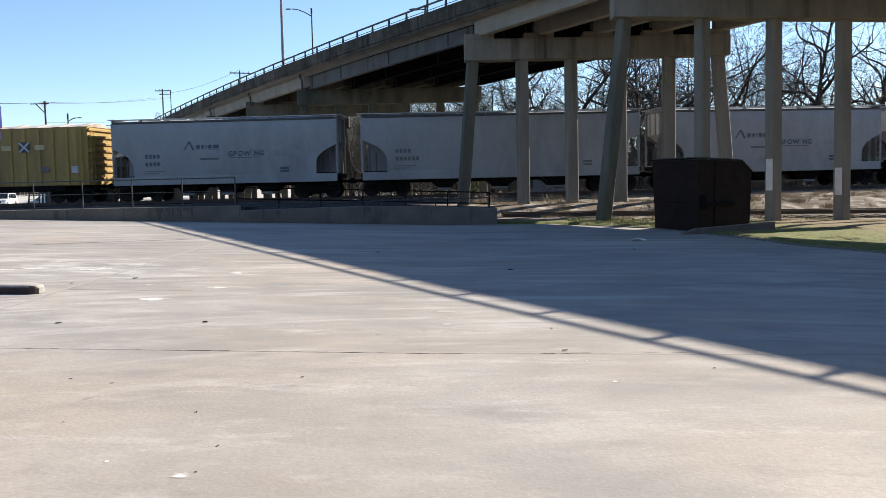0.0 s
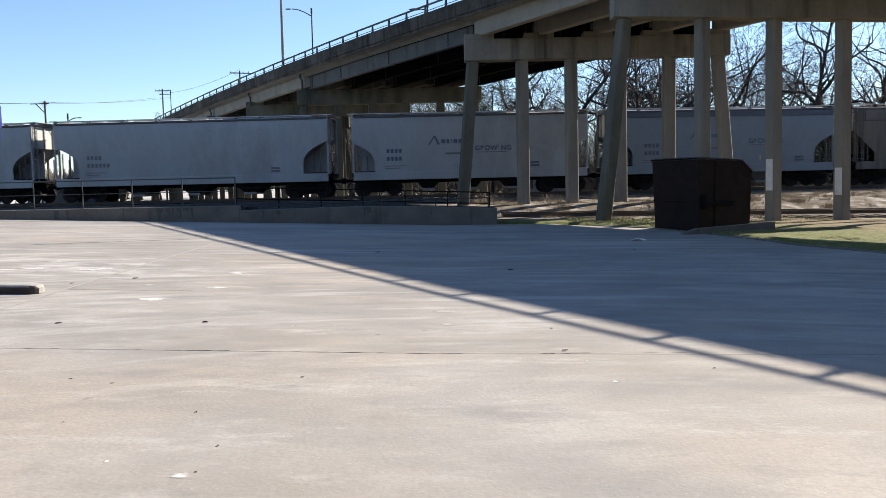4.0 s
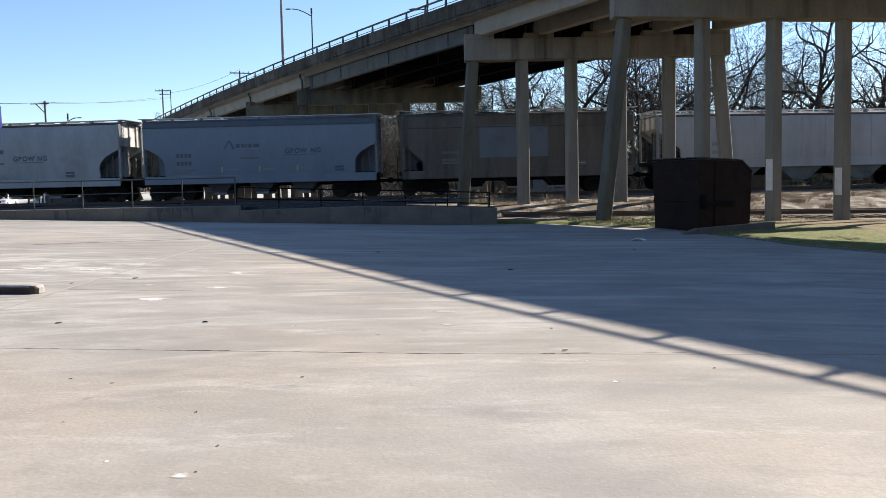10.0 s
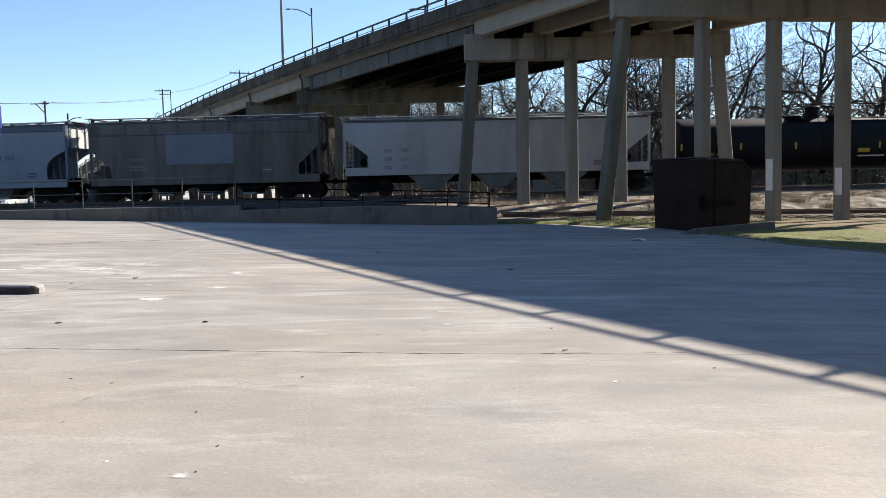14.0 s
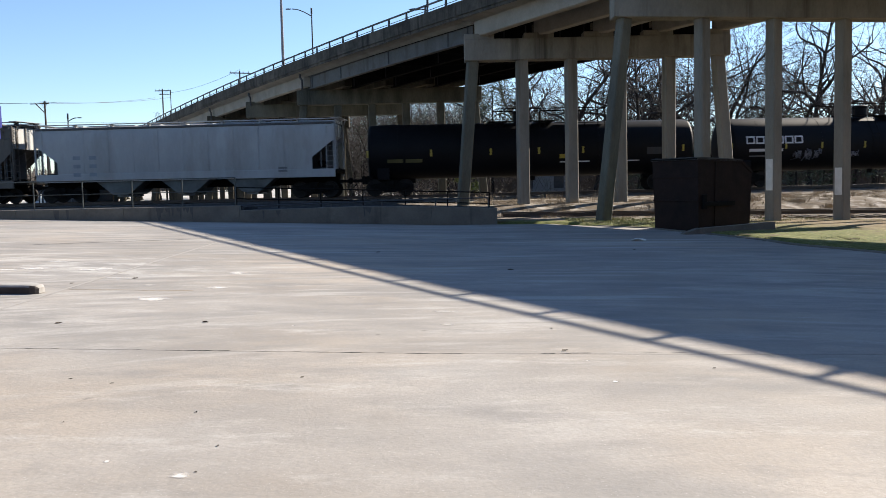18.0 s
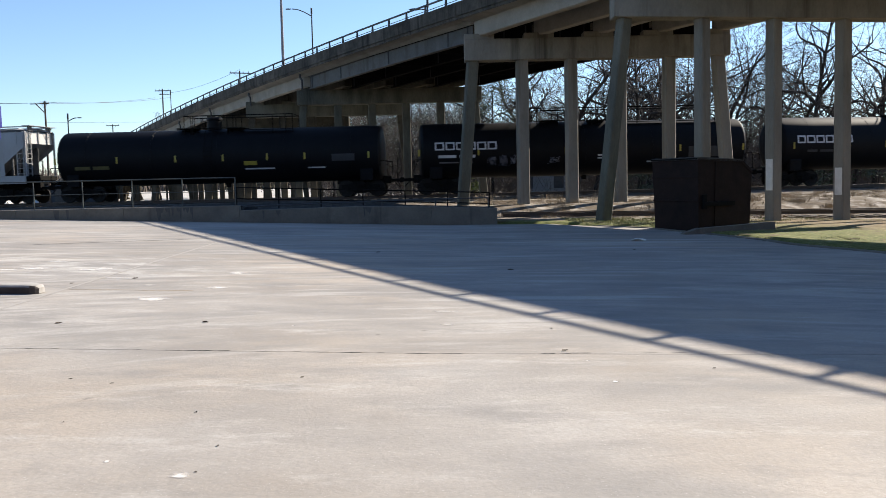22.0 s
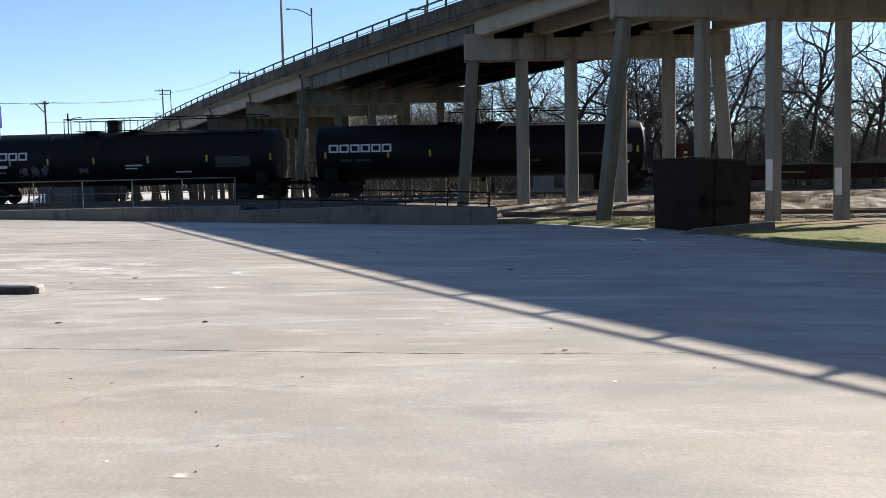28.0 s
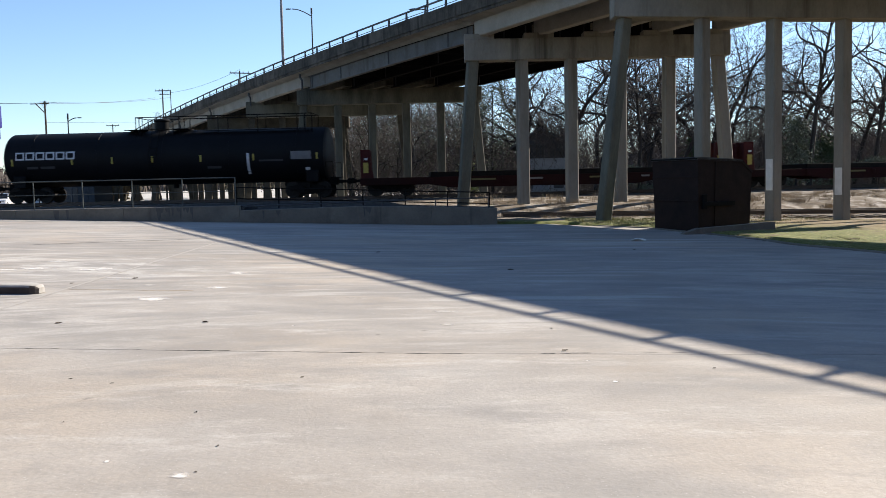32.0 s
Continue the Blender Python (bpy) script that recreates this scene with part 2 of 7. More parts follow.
gx = axis_steps([(-2500, -300, 6), (-300, -60, 10), (-60, -16, 14), (-16, 4, 24), (4, 30, 70), (30, 70, 16), (70, 300, 10), (300, 2500, 6)])
gy = axis_steps([(-2500, -200, 5), (-200, -20, 8), (-20, 14, 14), (14, 48, 96), (48, 64, 20), (64, 130, 20), (130, 400, 12), (400, 3000, 8)])
g = Shape()
for y in gy:
    for x in gx:
        wob = 0.03 * noise.noise((x * 0.35, y * 0.35, 0.0)) + 0.05 * noise.noise((x * 0.1, y * 0.1, 3.0)) if abs(x) < 300 and 12 < y < 400 else 0
        inside = y < 34.6 and x < edge_x(y) + 0.1
        g.v.append((x, y, ground_z(x, y) + (0 if inside else wob)))
nx = len(gx)
g.f = [(j * nx + i, j * nx + i + 1, (j + 1) * nx + i + 1, (j + 1) * nx + i) for j in range(len(gy) - 1) for i in range(nx - 1)]


def ground_material():
    """Winter grass by the yard, pale gravel and dust along the railway, dry weeds and earth beyond."""
    m = bpy.data.materials.new("ground")
    m.use_nodes = True
    nt = m.node_tree
    N, L = nt.nodes, nt.links
    bs = N["Principled BSDF"]
    geo = N.new("ShaderNodeNewGeometry")
    sep = N.new("ShaderNodeSeparateXYZ")
    L.new(geo.outputs["Position"], sep.inputs[0])

    def noise_at(s, d=5):
        n = N.new("ShaderNodeTexNoise")
        n.inputs["Scale"].default_value, n.inputs["Detail"].default_value = s, d
        L.new(geo.outputs["Position"], n.inputs["Vector"])
        return n.outputs["Fac"]

    def math_(op, a, b):
        n = N.new("ShaderNodeMath")
        n.operation = op
        for k, v in enumerate((a, b)):
            if isinstance(v, float):
                n.inputs[k].default_value = v
            else:
                L.new(v, n.inputs[k])
        return n.outputs[0]

    def step(v, a, b):
        r = N.new("ShaderNodeMapRange")
        r.inputs["From Min"].default_value, r.inputs["From Max"].default_value = a, b
        L.new(v, r.inputs["Value"])
        return r.outputs["Result"]

    def mix(f, a, b):
        x = N.new("ShaderNodeMix")
        x.data_type = "RGBA"
        L.new(f, x.inputs["Factor"])
        for k, c in ((6, a), (7, b)):
            if isinstance(c, tuple):
                x.inputs[k].default_value = (*c, 1)
            else:
                L.new(c, x.inputs[k])
        return x.outputs[2]

    wob = math_("ADD", sep.outputs["Y"], math_("MULTIPLY", noise_at(0.5), 5.0))
    fine, patch = noise_at(9.0), noise_at(0.9)
    green = mix(step(fine, 0.35, 0.7), (0.064, 0.080, 0.018), (0.175, 0.182, 0.052))
    straw = mix(step(fine, 0.3, 0.7), (0.100, 0.072, 0.037), (0.240, 0.180, 0.100))
    grass = mix(step(math_("ADD", math_("ADD", sep.outputs["X"], math_("MULTIPLY", sep.outputs["Y"], 0.27)), math_("MULTIPLY", patch, 5.0)), 20.0, 23.5), green, straw)
    grass = mix(step(noise_at(1.6, 7), 0.56, 0.66), grass, (0.095, 0.072, 0.038))
    grass = mix(step(noise_at(6.0, 5), 0.60, 0.70), grass, (0.33, 0.27, 0.15))
    gravel = mix(step(noise_at(14.0), 0.35, 0.68), (0.088, 0.074, 0.060), (0.28, 0.245, 0.205))
    pale = mix(step(noise_at(0.9), 0.40, 0.56), (0.40, 0.365, 0.32), gravel)
    pale = mix(step(noise_at(1.7, 8), 0.44, 0.53), pale, (0.105, 0.080, 0.055))
    earth = mix(step(patch, 0.35, 0.65), (0.13, 0.105, 0.072), (0.23, 0.195, 0.14))
    c = mix(step(wob, 37.6, 39.4), grass, mix(step(noise_at(1.3), 0.52, 0.72), gravel, straw))
    c = mix(step(wob, 42.6, 43.4), c, pale)
    # Shade of bridge and train put into the ground colour on the west.
    shade_dark = mix(step(noise_at(5.0), 0.35, 0.7), (0.030, 0.028, 0.026), (0.085, 0.078, 0.070))
    shade_side = step(math_("ADD", sep.outputs["X"], math_("MULTIPLY", noise_at(0.8), 4.0)), 1.6, -0.8)
    c = mix(shade_side, c, shade_dark)
    street = mix(step(noise_at(0.3), 0.40, 0.60), (0.47, 0.45, 0.42), (0.34, 0.325, 0.30))
    west = step(math_("ADD", sep.outputs["X"], math_("MULTIPLY", noise_at(0.12), 8.0)), 2.0, -2.0)
    c = mix(step(wob, 60.0, 66.0), c, mix(west, earth, street))
    L.new(c, bs.inputs["Base Color"])
    bs.inputs["Roughness"].default_value = 0.95
    bs.inputs["Specular IOR Level"].default_value = 0.2
    bp = N.new("ShaderNodeBump")
    bp.inputs["Strength"].default_value, bp.inputs["Distance"].default_value = 0.6, 0.06
    L.new(fine, bp.inputs["Height"])
    L.new(bp.outputs["Normal"], bs.inputs["Normal"])
    return m


M["ground"] = ground_material()
tagged(part("ground", g, M["ground"], smooth=True), "winter grass, gravel and bare earth beside the railway", "ground", kind="structure")

# ---------------------------------------------------------------- concrete yard in poured bays


def yard_material():
    """Broom-finished concrete: broad stains, drag marks across the yard, scuffed pale patches and fine grit."""
    m = bpy.data.materials.new("yard_concrete")
    m.use_nodes = True
    nt = m.node_tree
    N, L = nt.nodes, nt.links
    bs = N["Principled BSDF"]
    geo = N.new("ShaderNodeNewGeometry")

    def noise_at(s, stretch=(1, 1, 1), d=6, rough=0.6, turn=0.0):
        mp = N.new("ShaderNodeMapping")
        mp.inputs["Scale"].default_value = stretch
        mp.inputs["Rotation"].default_value = (0, 0, radians(turn))
        L.new(geo.outputs["Position"], mp.inputs["Vector"])
        n = N.new("ShaderNodeTexNoise")
        n.inputs["Scale"].default_value, n.inputs["Detail"].default_value, n.inputs["Roughness"].default_value = s, d, rough
        L.new(mp.outputs["Vector"], n.inputs["Vector"])
        return n.outputs["Fac"]

    def step(v, a, b, lo=0.0, hi=1.0):
        r = N.new("ShaderNodeMapRange")
        for k, x in zip(("From Min", "From Max", "To Min", "To Max"), (a, b, lo, hi)):
            r.inputs[k].default_value = x
        L.new(v, r.inputs["Value"])
        return r.outputs["Result"]

    def mix(f, a, b):
        x = N.new("ShaderNodeMix")
        x.data_type = "RGBA"
        L.new(f, x.inputs["Factor"])
        for k, c in ((6, a), (7, b)):
            if isinstance(c, tuple):
                x.inputs[k].default_value = (*c, 1)
            else:
                L.new(c, x.inputs[k])
        return x.outputs[2]

    c = mix(step(noise_at(0.24), 0.38, 0.62), (0.266, 0.242, 0.216), (0.376, 0.354, 0.328))
    c = mix(step(noise_at(0.16, (1, 1, 1), 5, 0.55, 20), 0.46, 0.64, 0.0, 0.65), c, (0.392, 0.325, 0.255))
    c = mix(step(noise_at(0.55, (0.6, 1.1, 1), 8, 0.68), 0.48, 0.68, 0.0, 0.8), c, (0.222, 0.212, 0.201))
    c = mix(step(noise_at(0.8, (0.55, 1.15, 1), 7, 0.66, 14), 0.54, 0.65, 0.0, 0.65), c, (0.205, 0.196, 0.188))
    c = mix(step(noise_at(0.6, (0.7, 1.6, 1), 9, 0.75), 0.56, 0.74, 0.0, 0.6), c, (0.551, 0.536, 0.510))
    c = mix(step(noise_at(1.0, (0.45, 1.4, 1), 8, 0.72, -8), 0.56, 0.72, 0.0, 0.60), c, (0.535, 0.516, 0.488))
    c = mix(step(noise_at(0.40, (0.7, 1.4, 1), 6, 0.6, 30), 0.54, 0.66, 0.0, 0.45), c, (0.200, 0.194, 0.190))
    c = mix(step(noise_at(2.4, (1, 1, 1), 8, 0.75), 0.40, 0.72, 0.0, 0.22), c, (0.248, 0.238, 0.225))
    # wheel tracks swept round a turning point
    off = N.new("ShaderNodeVectorMath")
    off.operation = "SUBTRACT"
    L.new(geo.outputs["Position"], off.inputs[0])
    off.inputs[1].default_value = (2.5, -1.5, 0.0)
    sp = N.new("ShaderNodeSeparateXYZ")
    L.new(off.outputs["Vector"], sp.inputs[0])
    flat_v = N.new("ShaderNodeCombineXYZ")
    L.new(sp.outputs["X"], flat_v.inputs["X"])
    L.new(sp.outputs["Y"], flat_v.inputs["Y"])
    rad = N.new("ShaderNodeVectorMath")
    rad.operation = "LENGTH"
    L.new(flat_v.outputs["Vector"], rad.inputs[0])
    ang = N.new("ShaderNodeMath")
    ang.operation = "ARCTAN2"
    L.new(sp.outputs["Y"], ang.inputs[0])
    L.new(sp.outputs["X"], ang.inputs[1])
    for k, (ra, an, lo, hi, amount, tint) in enumerate(((1.1, 3.6, 0.51, 0.63, 0.58, (0.195, 0.188, 0.182)), (2.6, 5.5, 0.53, 0.65, 0.55, (0.200, 0.192, 0.184)), (2.0, 4.2, 0.55, 0.66, 0.55, (0.47, 0.455, 0.43)))):
        polar = N.new("ShaderNodeCombineXYZ")
        for src, name, by in ((rad.outputs["Value"], "X", ra), (ang.outputs[0], "Y", an)):
            mu = N.new("ShaderNodeMath")
            mu.operation = "MULTIPLY"
            L.new(src, mu.inputs[0])
            mu.inputs[1].default_value = by
            L.new(mu.outputs[0], polar.inputs[name])
        polar.inputs["Z"].default_value = 3.7 * k
        n = N.new("ShaderNodeTexNoise")
        n.inputs["Scale"].default_value, n.inputs["Detail"].default_value, n.inputs["Roughness"].default_value = 1.0, 6, 0.62
        L.new(polar.outputs["Vector"], n.inputs["Vector"])
        far = N.new("ShaderNodeMath")
        far.operation = "MULTIPLY"
        L.new(step(n.outputs["Fac"], lo, hi, 0.0, amount), far.inputs[0])
        L.new(step(rad.outputs["Value"], 7.0, 14.0, 0.12, 1.0), far.inputs[1])
        c = mix(far.outputs[0], c, tint)
    # scuffed pale ground where vehicles turn
    away = N.new("ShaderNodeVectorMath")
    away.operation = "DISTANCE"
    flat = N.new("ShaderNodeMapping")
    flat.inputs["Scale"].default_value = (0.24, 0.36, 0.0)
    L.new(geo.outputs["Position"], flat.inputs["Vector"])
    L.new(flat.outputs["Vector"], away.inputs[0])
    away.inputs[1].default_value = (-7.0 * 0.24, 16.6 * 0.36, 0.0)
    zone = step(away.outputs["Value"], 1.25, 0.25)
    rub = N.new("ShaderNodeMath")
    rub.operation = "MULTIPLY"
    L.new(zone, rub.inputs[0])
    L.new(step(noise_at(1.5, (0.6, 1.5, 1), 9, 0.72, 12), 0.50, 0.64, 0.0, 0.62), rub.inputs[1])
    c = mix(rub.outputs[0], c, (0.66, 0.645, 0.615))
    c = mix(step(noise_at(26.0, d=3), 0.35, 0.70, 0.0, 0.30), c, (0.192, 0.180, 0.164))
    c = mix(step(noise_at(55.0, d=1), 0.70, 0.76, 0.0, 0.4), c, (0.528, 0.516, 0.496))
    c = mix(step(noise_at(3.2, d=2), 0.755, 0.775, 0.0, 0.45), c, (0.120, 0.108, 0.096))
    L.new(c, bs.inputs["Base Color"])
    bs.inputs["Roughness"].default_value = 0.88
    bs.inputs["Specular IOR Level"].default_value = 0.3
    bp = N.new("ShaderNodeBump")
    bp.inputs["Strength"].default_value, bp.inputs["Distance"].default_value = 0.35, 0.01
    L.new(noise_at(30.0, (1, 1, 1), 4), bp.inputs["Height"])
    L.new(bp.outputs["Normal"], bs.inputs["Normal"])
    return m


M["lot"] = yard_material()
yard = tagged(new("pavement"), "pale worn concrete yard with sealed joints", "pavement", kind="structure")
rows_y = [-14.0, -6.0, 2.0, 8.50, 13.5, 18.4, 23.3, 28.6, 34.0]
cols_x = [-60.0, -44.0, -30.0, -19.0, -7.5, 30.0]
JOINT = 0.006


def bay(x0, x1, y0, y1):
    """One bay of concrete, cut at the kerb on its east side."""
    s = Shape()
    ny = 16
    for j in range(ny + 1):
        y = y0 + (y1 - y0) * j / ny
        e = min(x1, edge_x(y)) if x1 > 5 else x1
        xs = [x0, e] if x0 >= 0 or e <= 0 else [x0, 0.0, e]
        for x in xs:
            s.v.append((x, y, lot_z(x, y)))
    n = len(s.v) // (ny + 1)
    s.f = [(j * n + i, j * n + i + 1, (j + 1) * n + i + 1, (j + 1) * n + i) for j in range(ny) for i in range(n - 1)]
    top = len(s.v)
    rim = list(range(n)) + [j * n + n - 1 for j in range(1, ny + 1)] + [ny * n + i for i in range(n - 2, -1, -1)] + [j * n for j in range(ny - 1, 0, -1)]
    for k in rim:
        x, y, z = s.v[k]
        s.v.append((x, y, z - 0.2))
    m = len(rim)
    s.f += [(rim[(k + 1) % m], rim[k], top + k, top + (k + 1) % m) for k in range(m)]
    return s


for j in range(len(rows_y) - 1):
    for i in range(len(cols_x) - 1):
        gap = JOINT if rows_y[j] in (8.50, 23.3) else 0.002
        gap2 = JOINT if rows_y[j + 1] in (8.50, 23.3) else 0.002
        part("concrete_bay", bay(cols_x[i] + 0.002, cols_x[i + 1] - 0.002, rows_y[j] + gap, rows_y[j + 1] - gap2), M["lot"], yard)
s = Shape()
for x0, x1 in ((-60, 0), (0, 30)):
    a, b = lot_z(x0, 0) - 0.03, lot_z(x1, 0) - 0.06
    s.add([(x0, -14, a), (x1, -14, b), (x1, 33.9, b), (x0, 33.9, a)], [(0, 1, 2, 3)])
s.v = [(min(x, edge_x(y) - 0.2) if x > 5 else x, y, z) for x, y, z in s.v]
part("joint_filler", s, M["filler"], yard)

# spalled lengths of the sealed joint
chip = random.Random(31)
for x0, x1, n in ((-2.7, 0.15, 24), (0.95, 1.45, 9), (1.9, 2.4, 4), (-4.3, -2.8, 3)):
    s = Shape()
    for k in range(n):
        x, w = chip.uniform(x0, x1), chip.uniform(0.03, 0.11)
        y, d = 8.50 + 0.03 * max(0.0, x) + chip.uniform(-0.006, 0.006), chip.uniform(0.005, 0.013)
        z = lot_z(x, y) + 0.0022 + 0.00003 * k
        s.add([(x - w, y, z), (x - 0.4 * w, y - d, z), (x + 0.5 * w, y - 0.7 * d, z), (x + w, y + 0.1 * d, z), (x + 0.3 * w, y + d, z), (x - 0.5 * w, y + 0.8 * d, z)], [(0, 1, 2, 3, 4, 5)])
    part("spalled_joint", s, M["filler"], yard, "dark broken edge of the joint")

# kerb sweeping round the grass
kerb = tagged(new("trim"), "low concrete kerb between yard and grass", "kerb", kind="structure")
ys = [-10 + 42.0 * i / 48 for i in range(49)]
for i in range(48):
    a, b = ys[i], ys[i + 1] - 0.012
    s = Shape()
    pts = []
    for y in (a, b):
        x = edge_x(y) + 0.005
        z = lot_z(x, y)
        pts.append([(x, y, z - 0.15), (x + 0.14, y, z - 0.15), (x + 0.14, y, z + 0.035), (x + 0.03, y, z + 0.035), (x, y, z + 0.02)])
    s.add(pts[0] + pts[1], [(4, 3, 2, 1, 0), (5, 6, 7, 8, 9), (0, 1, 6, 5), (1, 2, 7, 6), (2, 3, 8, 7), (3, 4, 9, 8), (4, 0, 5, 9)])
    part("kerbstone", s, M["wall"], kerb)

# ---------------------------------------------------------------- dock wall with its platform and railings
WALL_Y = 34.02
dock = tagged(new("wall_dock"), "low stained concrete retaining wall of a raised platform", "wall", kind="structure")


def wall_top(x):
    if x < -7.70:
        return 0.92
    return 0.73 + 0.06 * smooth(-7.7, -2.3, x) - 0.19 * smooth(-2.3, 2.1, x)


cuts = [-60, -48, -36, -24, -16.2, -12.1, -7.7, -3.2, -0.4, 2.1]
for i in range(len(cuts) - 1):
    a, b = cuts[i] + 0.006, cuts[i + 1] - 0.006
    za, zb = wall_top(a), wall_top(b)
    s = Shape()
    s.add([(a, WALL_Y, -0.4), (b, WALL_Y, -0.4), (b, WALL_Y, zb - 0.02), (a, WALL_Y, za - 0.02), (a, WALL_Y + 0.02, za), (b, WALL_Y + 0.02, zb),
           (a, WALL_Y + 0.3, za), (b, WALL_Y + 0.3, zb), (a, WALL_Y + 0.3, -0.4), (b, WALL_Y + 0.3, -0.4)],
          [(0, 1, 2, 3), (3, 2, 5, 4), (4, 5, 7, 6), (6, 7, 9, 8), (0, 3, 4, 6, 8), (1, 9, 7, 5, 2)])
    part("wall_panel", s, M["wall"], dock)
s = Shape()
px = [-60, -30, -7.75, -7.69, -5, -2.3, 2.1]
for x in px:
    z = wall_top(x) - 0.04
    s.v += [(x, WALL_Y + 0.31, z), (x, WALL_Y + 3.4, z), (x, WALL_Y + 3.4, z - 0.5)]
for i in range(len(px) - 1):
    k = 3 * i
    s.f += [(k, k + 3, k + 4, k + 1), (k + 1, k + 4, k + 5, k + 2)]
k = 3 * (len(px) - 1)
s.f += [(k, k + 2, k + 1)]
part("platform_slab", s, M["asphalt"], dock)
M["damp"] = surface("damp_stain", (0.055, 0.051, 0.046), (0.105, 0.098, 0.088), 3.0, 0.8, bump=0.1, fine=16, space="Position")
stain = random.Random(15)
for x0, x1, n in ((-11.0, -9.5, 11), (-6.8, -6.2, 3), (-3.0, -2.5, 3), (-14.9, -14.2, 3)):
    for k in range(n):
        x, w, zt = stain.uniform(x0, x1), stain.uniform(0.03, 0.11), wall_top(x0) - 0.03
        zb = stain.uniform(0.28, zt - 0.15)
        s = Shape().add([(x - w, WALL_Y - 0.003 - 0.0004 * k, zt), (x + w, WALL_Y - 0.003 - 0.0004 * k, zt), (x + 0.7 * w, WALL_Y - 0.003 - 0.0004 * k, (zt + zb) / 2),
                         (x + 0.15 * w, WALL_Y - 0.003 - 0.0004 * k, zb), (x - 0.6 * w, WALL_Y - 0.003 - 0.0004 * k, (zt + zb) / 2)], [(0, 4, 3, 2, 1)])
        part("damp_stain", s, M["damp"], dock, "dark damp stain")

fence = thing("pipe_railing", "grey painted pipe railing along the platform edge", "railing", pose(0, WALL_Y + 0.15, 0))
POSTS = [-21.3, -19.35, -17.45, -15.54, -13.68, -11.79, -9.88, -7.86]
for x in POSTS:
    z = wall_top(x)
    part("post", Shape().tube((x, 0, z - 0.03), (x, 0, z + 1.05), 0.024, sides=8), M["railing"], fence)
    part("base_plate", Shape().cbox(x - 0.08, x + 0.08, -0.08, 0.08, z, z + 0.015, 0.004), M["railing"], fence)
for h, r in ((1.06, 0.024), (0.55, 0.014)):
    part("rail", Shape().tube((POSTS[0] - 6, 0, 0.92 + h), (POSTS[-1] + 0.02, 0, 0.92 + h), r, sides=8), M["railing"], fence)

ramp = thing("ramp_railing", "dark pipe railing following the sloping ramp", "railing", pose(0, WALL_Y + 0.22, 0))
ends = [(-7.6, 0.86), (-6.2, 0.90), (-4.23, 0.92), (-2.29, 0.96), (-0.24, 0.98), (1.77, 1.0)]
for i, (x, z) in enumerate(ends):
    part("post", Shape().tube((x, 0, wall_top(x) - 0.5), (x, 0, z), 0.022, sides=8), M["rail_steel"], ramp)
    if i:
        x0, z0 = ends[i - 1]
        part("rail", Shape().tube((x0, 0, z0), (x, 0, z), 0.024, sides=8), M["rail_steel"], ramp)

back = thing("back_railing", "dark pipe railing along the far side of the ramp", "railing", pose(0, WALL_Y + 3.1, 0))
def back_z(x):
    return 1.60 - 0.042 * (x + 8.5)


for k in range(7):
    x = -8.5 + 1.745 * k
    part("post", Shape().tube((x, 0, wall_top(x) - 0.06), (x, 0, back_z(x)), 0.024, sides=8), M["under"], back)
for h in (0.0, 0.46):
    part("rail", Shape().tube((-8.52, 0, back_z(-8.52) - h), (1.97, 0, back_z(1.97) - h), 0.024, sides=8), M["under"], back)

# ---------------------------------------------------------------- railway tracks
TURN0, BEND, NEAR0 = radians(1.054), radians(0.28679), 51.146


def line_at(u, side=0.0, z=0.91):
    """Pose on the main line u metres along it from the camera's axis; it curves gently, and runs straight far out."""
    c = min(38.0, max(-38.0, u))
    a = TURN0 + BEND * c
    x = (math.sin(a) - math.sin(TURN0)) / BEND + (u - c) * math.cos(a)
    y = NEAR0 - (math.cos(a) - math.cos(TURN0)) / BEND + (u - c) * math.sin(a)
    off = 1.55 + side
    return pose(x - off * math.sin(a), y + off * math.cos(a), z, 0, 0, math.degrees(a))


def spur_at(u, side=0.0, z=0.27):
    return pose(u, 38.9 - 0.026 * u + side, z - 0.0105 * u, 0, 0.6, -1.5)


def track(name, label, at, x0, x1, ties, bed, sunk=0.0):
    """Rails on ties, drawn along a line of poses."""
    ob = tagged(new(name), label, "railway track", kind="structure")
    stations = [x0 + (x1 - x0) * i / 80 for i in range(81)]

    def sweep(section, us, wob=0.0, closed=True):
        s = Shape()
        k = len(section)
        for u in us:
            m = at(u)
            s.v += [tuple(m @ Vector((0, y + wob * noise.noise((u, y, 7)), z + wob * 0.4 * noise.noise((u * 2, y, 1))))) for y, z in section]
        s.f = [(i * k + j, (i + 1) * k + j, (i + 1) * k + (j + 1) % k, i * k + (j + 1) % k) for i in range(len(us) - 1) for j in range(k if closed else k - 1)]
        return s

    if bed:
        part("ballast_bed", sweep([(-3.3, -0.85), (-1.75, -0.20), (1.75, -0.20), (3.3, -0.85)], stations, 0.12, False), M["ballast"], ob, smooth=True)
    me = Shape().cbox(-0.11, 0.11, -1.3, 1.3, -0.35, -0.17, 0.012).mesh("tie")
    u = ties[0]
    while u < ties[1]:
        part("tie", me, M["tie"], ob, at=at(u) @ pose(0, 0, -sunk, 0, 0, (u * 37 % 5 - 2) * 0.6))
        u += 0.6
    prof = [(-0.07, -0.17), (0.07, -0.17), (0.07, -0.155), (0.012, -0.13), (0.012, -0.045), (0.036, -0.035), (0.036, -0.004), (0.03, 0.0), (-0.03, 0.0),
            (-0.036, -0.004), (-0.036, -0.035), (-0.012, -0.045), (-0.012, -0.13), (-0.07, -0.155)]
    for y in (-0.7525, 0.7525):
        part("rail", sweep([(y + a, b) for a, b in prof], stations), M["rail"], ob)
    return ob


